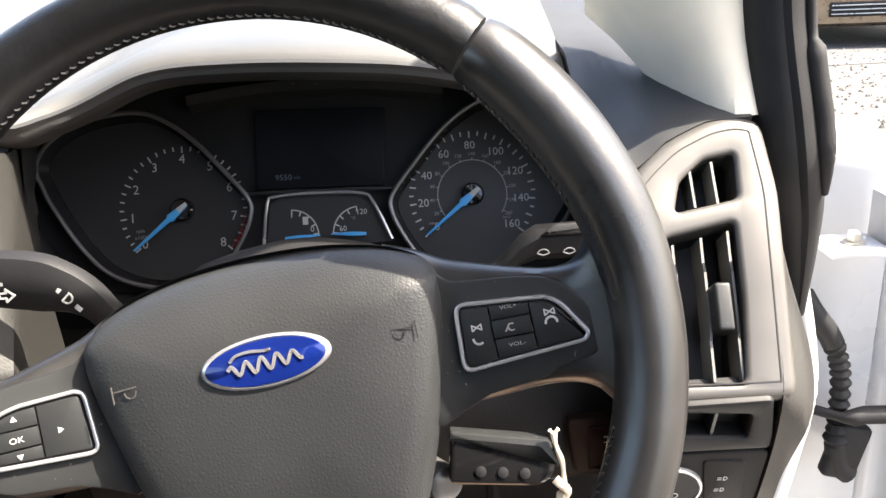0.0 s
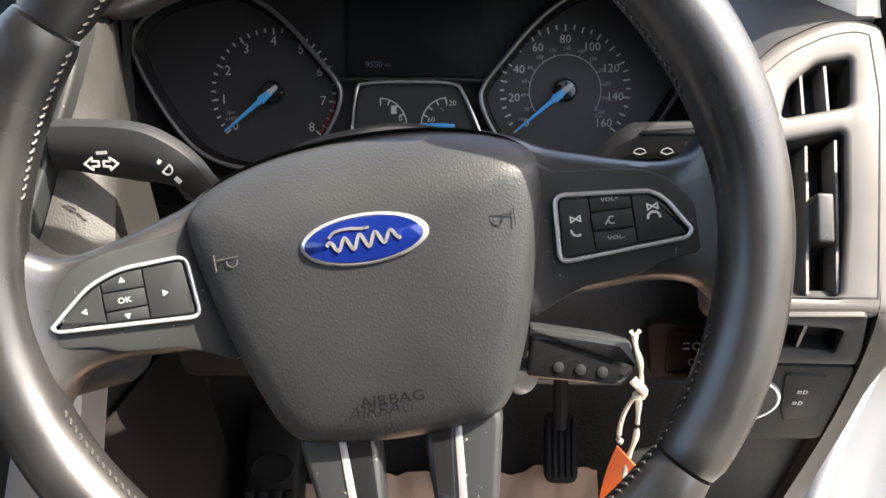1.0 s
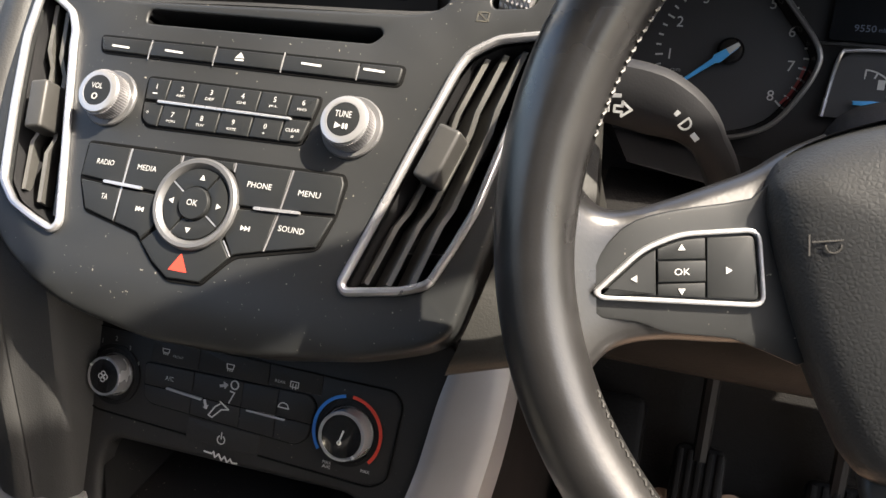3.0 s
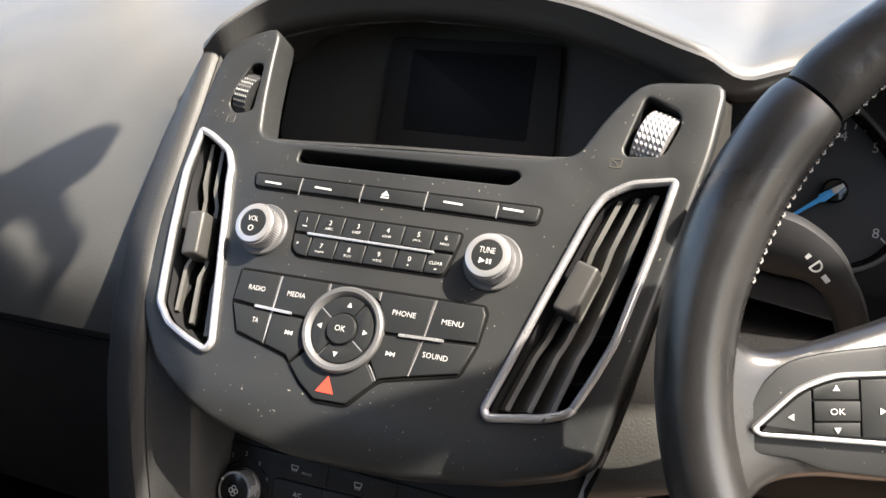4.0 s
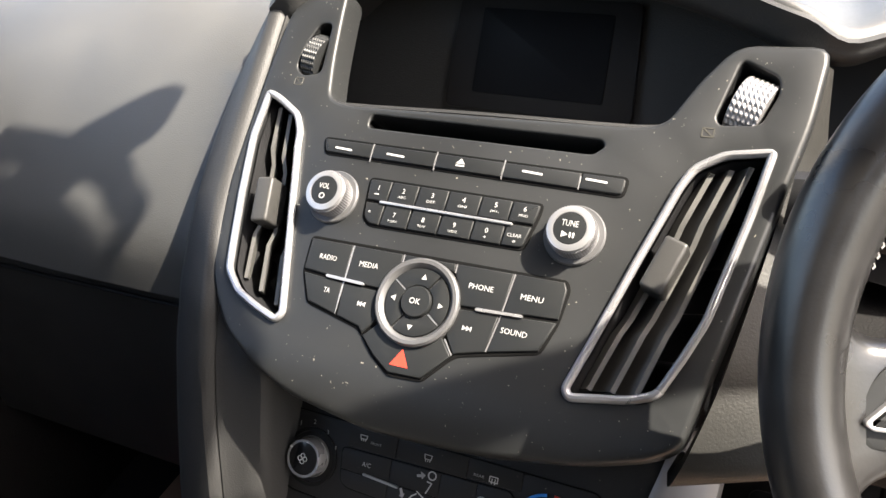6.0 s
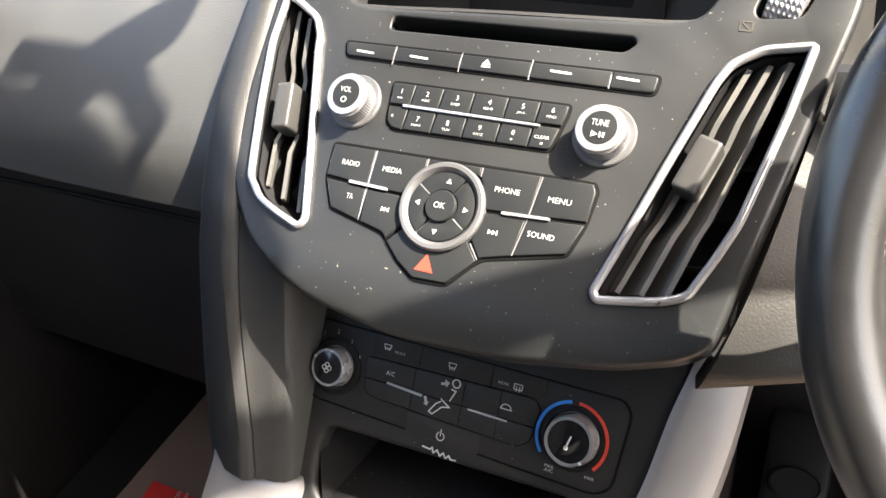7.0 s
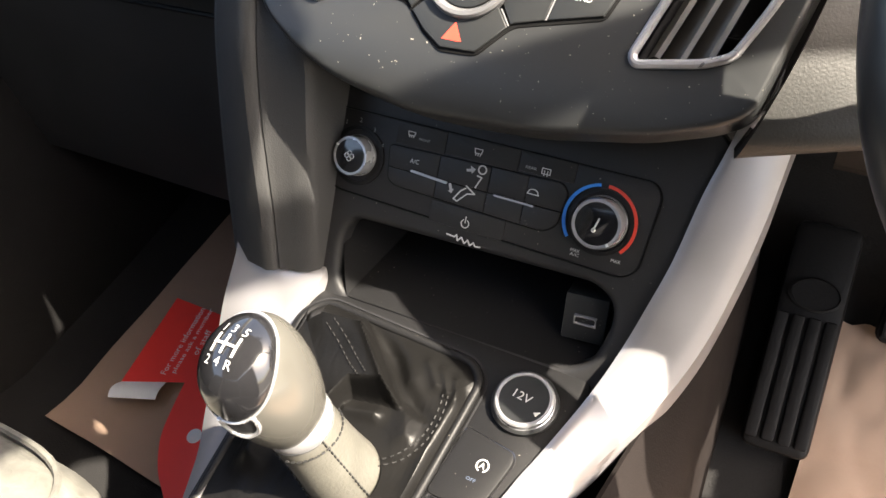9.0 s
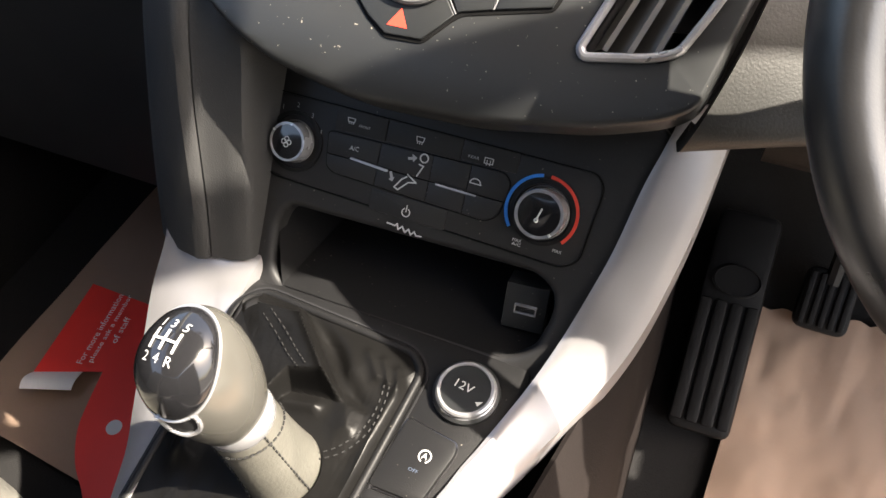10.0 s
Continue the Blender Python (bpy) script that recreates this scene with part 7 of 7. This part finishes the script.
    part("dial_face", xform(lathe([(0.0221, 0.0009), (0.0219, 0.0014), (0.0002, 0.0016)], 40), fk), M_BLACK, k)
    strokes([arc((0.006, -0.004), 0.0025, -90, 90, 8), [(-0.002, -0.008), (0.002, 0.0)]], 0.0008, fk @ pose(0, 0, 0.0018), k, M_INK, "lamp_symbol")
    part("key", xform(plate(rounded([(0.0005, 0.0130), (0.0275, 0.0105), (0.0330, -0.0335), (0.0115, -0.0400), (0.0065, -0.0250)], 0.003), top=0.0006, thick=0.004, edge=0.0008), F_L), M_LOWER, s)
    for y in (-0.0060, -0.0185):
        strokes([arc((0.0170, y), 0.0018, -90, 90, 6) + [(0.0165, y + 0.0018), (0.0165, y - 0.0018)], [(0.0125, y + 0.001), (0.0150, y + 0.001)], [(0.0125, y - 0.001), (0.0150, y - 0.001)]], 0.0006, F_L @ pose(0, 0, 0.0008), s, M_INK, "lamp_symbol")
    b = thing("boot_release_switch", "switch plate on the lower panel, a reddish brown reflection in its colour", "switch", (0.18, 0.155, 0.70))
    fb = frame_at((0.186, 0.150, 0.7020), 8)
    part("plate", xform(plate(rounded([(-0.026, 0.022), (0.03, 0.022), (0.03, -0.018), (-0.022, -0.018)], 0.005), top=0.0, thick=0.01, edge=0.002, back=True), fb), M_BROWN, b)
    q = rounded([(-0.012, 0.0165), (0.03, 0.0165), (0.03, -0.016), (-0.012, -0.016)], 0.003)
    part("key_rim", xform(plate(q, [inset(ccw(q), 0.002)], top=0.0015, thick=0.003, edge=0.0006), fb), M_BROWN, b)
    strokes([arc((0.008, 0.006), 0.0025, 0, 360, 10), [(-0.001, 0.008), (0.003, 0.008)], [(-0.001, 0.004), (0.003, 0.004)], arc((0.006, -0.006), 0.0025, 0, 360, 10)], 0.0008, fb @ pose(0, 0, 0.0002), b, M_INK)


build_right_panel()


# ---- pedals, mats, papers, seat ----
def build_footwells():
    for nm, lab, x, y, z, w, h, tilt in (("clutch_pedal", "ribbed black rubber clutch pedal", -0.082, 0.285, 0.482, 0.046, 0.056, 35), ("brake_pedal", "ribbed black rubber brake pedal", 0.029, 0.285, 0.478, 0.050, 0.048, 35), ("accelerator_pedal", "tall ribbed black accelerator pedal", 0.119, 0.285, 0.508, 0.032, 0.066, 35)):
        p = thing(nm, lab, "pedal", (x, y, z - h / 2), "foot pedals")
        f = frame_at((x, y, z), tilt)
        o = rounded([(-w / 2, -h / 2), (w / 2, -h / 2), (w * 0.47, h / 2), (-w * 0.47, h / 2)], 0.01)
        part("pad", xform(plate(o, top=0.0, thick=0.012, edge=0.003, back=True), f), M_RUBBER, p)
        for i in range(5):
            xx = -w * 0.36 + w * 0.72 * i / 4
            part("rib", xform(block(xx - w * 0.05, xx + w * 0.05, -h * 0.42, h * 0.42, -0.001, 0.003, 0.001), f), M_RUBBER, p)
        part("arm", tube([(x, y + 0.012, z + h * 0.2), (x, y + 0.03, z + 0.06), (x, y + 0.04, z + 0.16)], 0.007, 8), M_BLACK, p)
    r = thing("foot_rest", "black ribbed rubber foot rest with a plain oval mark", "foot rest", (-0.155, 0.22, 0.34))
    f = frame_at((-0.1570, 0.243, 0.446), 45, spin=2)
    o = rounded([(-0.028, -0.090), (0.027, -0.090), (0.027, 0.115), (-0.028, 0.115)], 0.010)
    part("base", xform(plate(o, top=0.0, thick=0.03, edge=0.006, back=True), f), M_RUBBER, r)
    for i in range(4):
        xx = -0.021 + 0.0135 * i
        part("rib", xform(plate(rounded([(xx - 0.0052, -0.082), (xx + 0.0052, -0.082), (xx + 0.0052, 0.030), (xx - 0.0052, 0.030)], 0.003), top=0.0035, thick=0.004, edge=0.0015), f), M_RUBBER, r)
    part("oval_mark", xform(lathe([(1, 0), (1, 0.003), (0.9, 0.0036), (0.88, 0.002), (0.01, 0.002)], 30), f @ pose(0.001, 0.050, 0) @ Matrix.Diagonal((0.022, 0.015, 1, 1))), M_RUBBER, r)
    # driver's paper mat, creased
    pm = thing("paper_mat", "creased brown kraft paper mat on the driver's floor", "paper mat", (0.02, 0.1, 0.3), "paper floor mats")
    rows = []
    for i in range(64):
        x = -0.131 + 0.288 * i / 63
        row = []
        for y in np.linspace(-0.30, 0.291 + 0.012 * i / 63 + 0.003 * noise.noise((i * 0.35, 2.0, 0.0)), 120):
            z = 0.268 + max(0, y - 0.113) * 1.0
            row.append((x, y, z + 0.007 + 0.009 * noise.noise((x * 13, y * 13, 1.0)) + 0.012 * abs(noise.noise((x * 26, y * 20, 3.0))) + 0.005 * abs(noise.noise((x * 70, y * 60, 7.0)))))
        rows.append(row)
    part("paper", sheet(rows, 0.0006), M_KRAFT, pm)
    pm = thing("paper_mat", "flat brown kraft paper mat on the passenger's floor", "paper mat", (-0.8, 0.15, 0.2), "paper floor mats")
    rows = []
    for i in range(14):
        u = i / 13
        row = []
        for j in range(16):
            v = j / 15
            x = -0.93 + 0.33 * u
            y = 0.005 - 0.02 * u + 0.42 * v
            z = (0.203 if y < 0.05 else 0.203 + 0.235 * (y - 0.05)) + 0.004 * noise.noise((x * 9, y * 9, 5.0))
            row.append((x, y, z))
        rows.append(row)
    part("paper", sheet(rows, 0.0006), M_KRAFT, pm)
    card = thing("red_card", "bright red information card with pale writing lying on the paper mat", "card", (-0.8, 0.1, 0.24))
    fc = pose(-0.800, 0.110, 0.232, 15, 0, 0)
    edge = curve2([(0.0110, -0.0050), (0.0185, -0.0355), (0.0284, -0.0683), (0.0421, -0.0916), (0.0599, -0.1122), (0.0881, -0.1353), (0.118, -0.175)], 4, False)
    body = [(-0.0665, -0.0355)] + edge + [(0.17, -0.175), (0.17, 0.093), (-0.082, 0.093)]
    part("sheet", xform(plate(body, top=0.004, thick=0.0008, edge=0), fc), M_CARD, card, smooth=False)
    fold = []
    for k in range(7):
        g = k / 6
        fold.append([tuple(fc @ Vector((-0.0665 + 0.055 * u + 0.006 * g, -0.0355 + 0.022 * u - 0.026 * g, 0.0036 + 0.012 * math.sin(g * 2.4) * (1 - 0.5 * u)))) for u in np.linspace(0, 1, 6)])
    part("curled_flap", sheet(fold, 0.0006), M_WCARD, card, "white back of the curled flap")
    ft = fc @ pose(-0.0215, 0.044, 0.0044, 0, 0, 98.5)
    for t, dx, dy, w in (("For more information", 0.0, 0.0085, 0.100), ("please ask a member", 0.003, -0.0045, 0.097), ("of staff", 0.003, -0.0175, 0.037)):
        lettering(t, ft @ pose(dx, dy, 0), 0.0082, card, M_WCARD, "card_line", width=w)
    part("white_mark", xform(lathe([(0.009, 0.0), (0.009, 0.0004), (0.0002, 0.0004)], 24), fc @ pose(0.0685, -0.0572, 0.0042)), M_WCARD, card)
    s = thing("passenger_seat", "pale grey patterned cloth passenger seat cushion", "car seat", (-0.76, -0.4, 0.2))
    rows = []
    for y, z0, z1, ins in ((-0.145, 0.36, 0.44, 0.03), (-0.150, 0.34, 0.475, 0.012), (-0.170, 0.33, 0.497, 0.004), (-0.21, 0.32, 0.508, 0.0), (-0.40, 0.31, 0.50, 0.0), (-0.68, 0.31, 0.47, 0.0)):
        o = rounded([(-0.985 + ins, z0), (-0.548 - ins, z0), (-0.540 - ins, (z0 + z1) / 2), (-0.560 - ins, z1), (-0.965 + ins, z1)], 0.03, 5)
        rows.append([(x, y, z) for x, z in o])
    part("cushion", loft(rows), M_SEAT, s)
    part("seam", tube(curve2([(-0.548, -0.40, 0.488), (-0.552, -0.25, 0.498), (-0.560, -0.19, 0.5), (-0.60, -0.158, 0.492), (-0.70, -0.150, 0.482), (-0.9, -0.150, 0.480)], 5, False), 0.0028, 6), M_SEAT, s)
    part("backrest", xform(block(-0.98, -0.56, -0.06, 0.06, 0.0, 0.62, 0.05, 4), pose(0, -0.72, 0.45, 18, 0, 0)), M_SEAT, s)
    part("plinth", block(-0.94, -0.58, -0.64, -0.20, 0.19, 0.33, 0.01), M_BLACK, s)


build_footwells()


# ---- open driver's door and its jamb ----
def build_door():
    j = thing("door_jamb", "white painted door jamb beside the open driver's door", "door jamb", (0.42, 0.36, 0.3), kind="structure")
    part("post", xform(block(0.0, 0.135, 0.0, 0.2, 0.10, 0.835, 0.015), pose(0.380, 0.425, 0, 0, 0, -20)), M_WHITE, j)
    edge = curve2([(0.374, 0.300, 0.775), (0.388, 0.315, 0.735), (0.402, 0.325, 0.69), (0.412, 0.330, 0.64), (0.413, 0.335, 0.60), (0.404, 0.335, 0.55), (0.388, 0.330, 0.48), (0.372, 0.32, 0.38), (0.36, 0.31, 0.27)], 5, False)
    part("flange", tube(edge, 0.012, 10), M_WHITE, j, "white flange along the opening")
    part("post_inner", sheet([edge, [(x + 0.015, 0.38, z) for x, y, z in edge]], 0.004), M_WHITE, j)
    part("post_face", sheet([[(x - 0.006, y - 0.002, z) for x, y, z in edge[4:20]], [(x - 0.045, y - 0.010, z) for x, y, z in edge[4:20]]], 0.004), M_WHITE, j)
    s = thing("door_seal", "thick black rubber seal round the door opening", "door seal", (0.36, 0.27, 0.75), kind="structure")
    left = [(0.366, 0.274, 0.738), (0.3332, 0.251, 0.8187), (0.3083, 0.2257, 0.8701), (0.2997, 0.2245, 0.9106), (0.2961, 0.228, 0.9487), (0.2908, 0.2307, 0.9849), (0.2864, 0.228, 1.0292), (0.2846, 0.1997, 1.0911), (0.273, 0.073, 1.255), (0.131, -0.11, 1.49), (0.126, -0.3, 1.5), (0.126, -0.9, 1.49)]
    right = [(0.37, 0.267, 0.738), (0.3571, 0.2326, 0.8211), (0.3398, 0.2038, 0.8723), (0.3324, 0.2023, 0.9115), (0.3253, 0.2059, 0.9487), (0.32, 0.2077, 0.9832), (0.3147, 0.2015, 1.0292), (0.3059, 0.1705, 1.0911), (0.281, 0.064, 1.251), (0.138, -0.116, 1.487), (0.132, -0.3, 1.497), (0.132, -0.9, 1.487)]
    left, right = curve2(left, 5, False), curve2(right, 5, False)
    prof = ((-0.06, -0.030), (0.0, -0.006), (0.10, 0.003), (0.3, 0.0075), (0.55, 0.0085), (0.68, 0.0070), (0.735, 0.0050), (0.77, 0.0060), (0.85, 0.0060), (0.95, 0.0020), (1.0, -0.006), (1.02, -0.020))
    rows = []
    for a, b in zip(left, right):
        a, b = Vector(a), Vector(b)
        out = Vector((-0.5, -0.86, 0.0))
        w = min(1.0, (b - a).length / 0.03)
        rows.append([tuple(a.lerp(b, f) + out * (h * w)) for f, h in prof])
    part("flap", sheet(rows, 0.003), M_SEAL, s, "wide soft flap of the seal with a pressed crease")
    path2 = [(b[0] + 0.0075, b[1] + 0.004, b[2]) for b in right[8:]]
    part("outer_bead", tube(path2, lambda f: 0.0085 * min(1, 0.3 + f * 8) * (1 if f < 0.28 else 0.5), 10), M_SEAL, s)
    h = thing("door_hinge", "white painted steel door hinge with a bolt", "hinge", (0.45, 0.36, 0.77))
    part("leaf", xform(block(-0.030, 0.020, -0.022, 0.022, -0.004, 0.004, 0.002), pose(0.452, 0.345, 0.764)), M_WHITE, h)
    part("leaf", xform(block(-0.004, 0.004, -0.022, 0.022, -0.02, 0.035, 0.002), pose(0.478, 0.345, 0.775)), M_WHITE, h)
    part("bolt_washer", xform(lathe([(0.010, 0), (0.010, 0.002), (0.0002, 0.002)], 20), pose(0.449, 0.342, 0.768)), M_ZINC, h)
    part("bolt_head", xform(lathe([(0.0065, 0), (0.0065, 0.008), (0.005, 0.009), (0.0002, 0.009)], 6), pose(0.449, 0.342, 0.770)), M_ZINC, h)
    b = thing("wiring_boot", "ribbed black rubber wiring boot between jamb and door", "cable boot", (0.42, 0.34, 0.66))
    path = curve2([(0.418, 0.362, 0.712), (0.428, 0.356, 0.694), (0.442, 0.353, 0.674), (0.452, 0.351, 0.652), (0.457, 0.350, 0.63), (0.459, 0.350, 0.60), (0.459, 0.350, 0.575), (0.461, 0.350, 0.55), (0.466, 0.349, 0.53), (0.476, 0.348, 0.52)], 14, False)
    part("bellows", tube(path, lambda f: (0.0105 if f < 0.3 else 0.0085 if f < 0.7 else 0.0105) + (0.0016 * math.sin(f * 150) if 0.28 < f < 0.75 else 0), 12), M_SEAL, b)
    part("boot_foot", xform(block(-0.013, 0.022, -0.008, 0.008, -0.030, 0.030, 0.007, 3), pose(0.466, 0.350, 0.548, 0, 14, 0)), M_SEAL, b)
    part("check_strap", tube([(0.425, 0.356, 0.596), (0.455, 0.335, 0.594), (0.466, 0.333, 0.594), (0.476, 0.335, 0.595), (0.52, 0.33, 0.596), (0.60, 0.33, 0.598)], lambda f: 0.005 if f < 0.35 else 0.009, 10), M_SEAL, b, "black check strap")
    d = thing("open_door", "white front door standing open, seen edge on", "car door", (0.52, 0.40, 0.25))
    m = pose(0.505, 0.395, 0, 0, 0, 12)
    part("shell", xform(block(0.0, 0.95, -0.02, 0.07, 0.24, 0.84, 0.02, 3), m), M_WHITE, d)
    part("lining", xform(block(0.04, 0.93, -0.09, -0.018, 0.28, 0.84, 0.02, 3), m), M_LOWER, d)
    part("window_frame", xform(tube([(0.03, 0.02, 0.835), (0.20, 0.02, 1.04), (0.45, 0.02, 1.24), (0.9, 0.02, 1.31)], 0.018, 8), m), M_SEAL, d)


build_door()
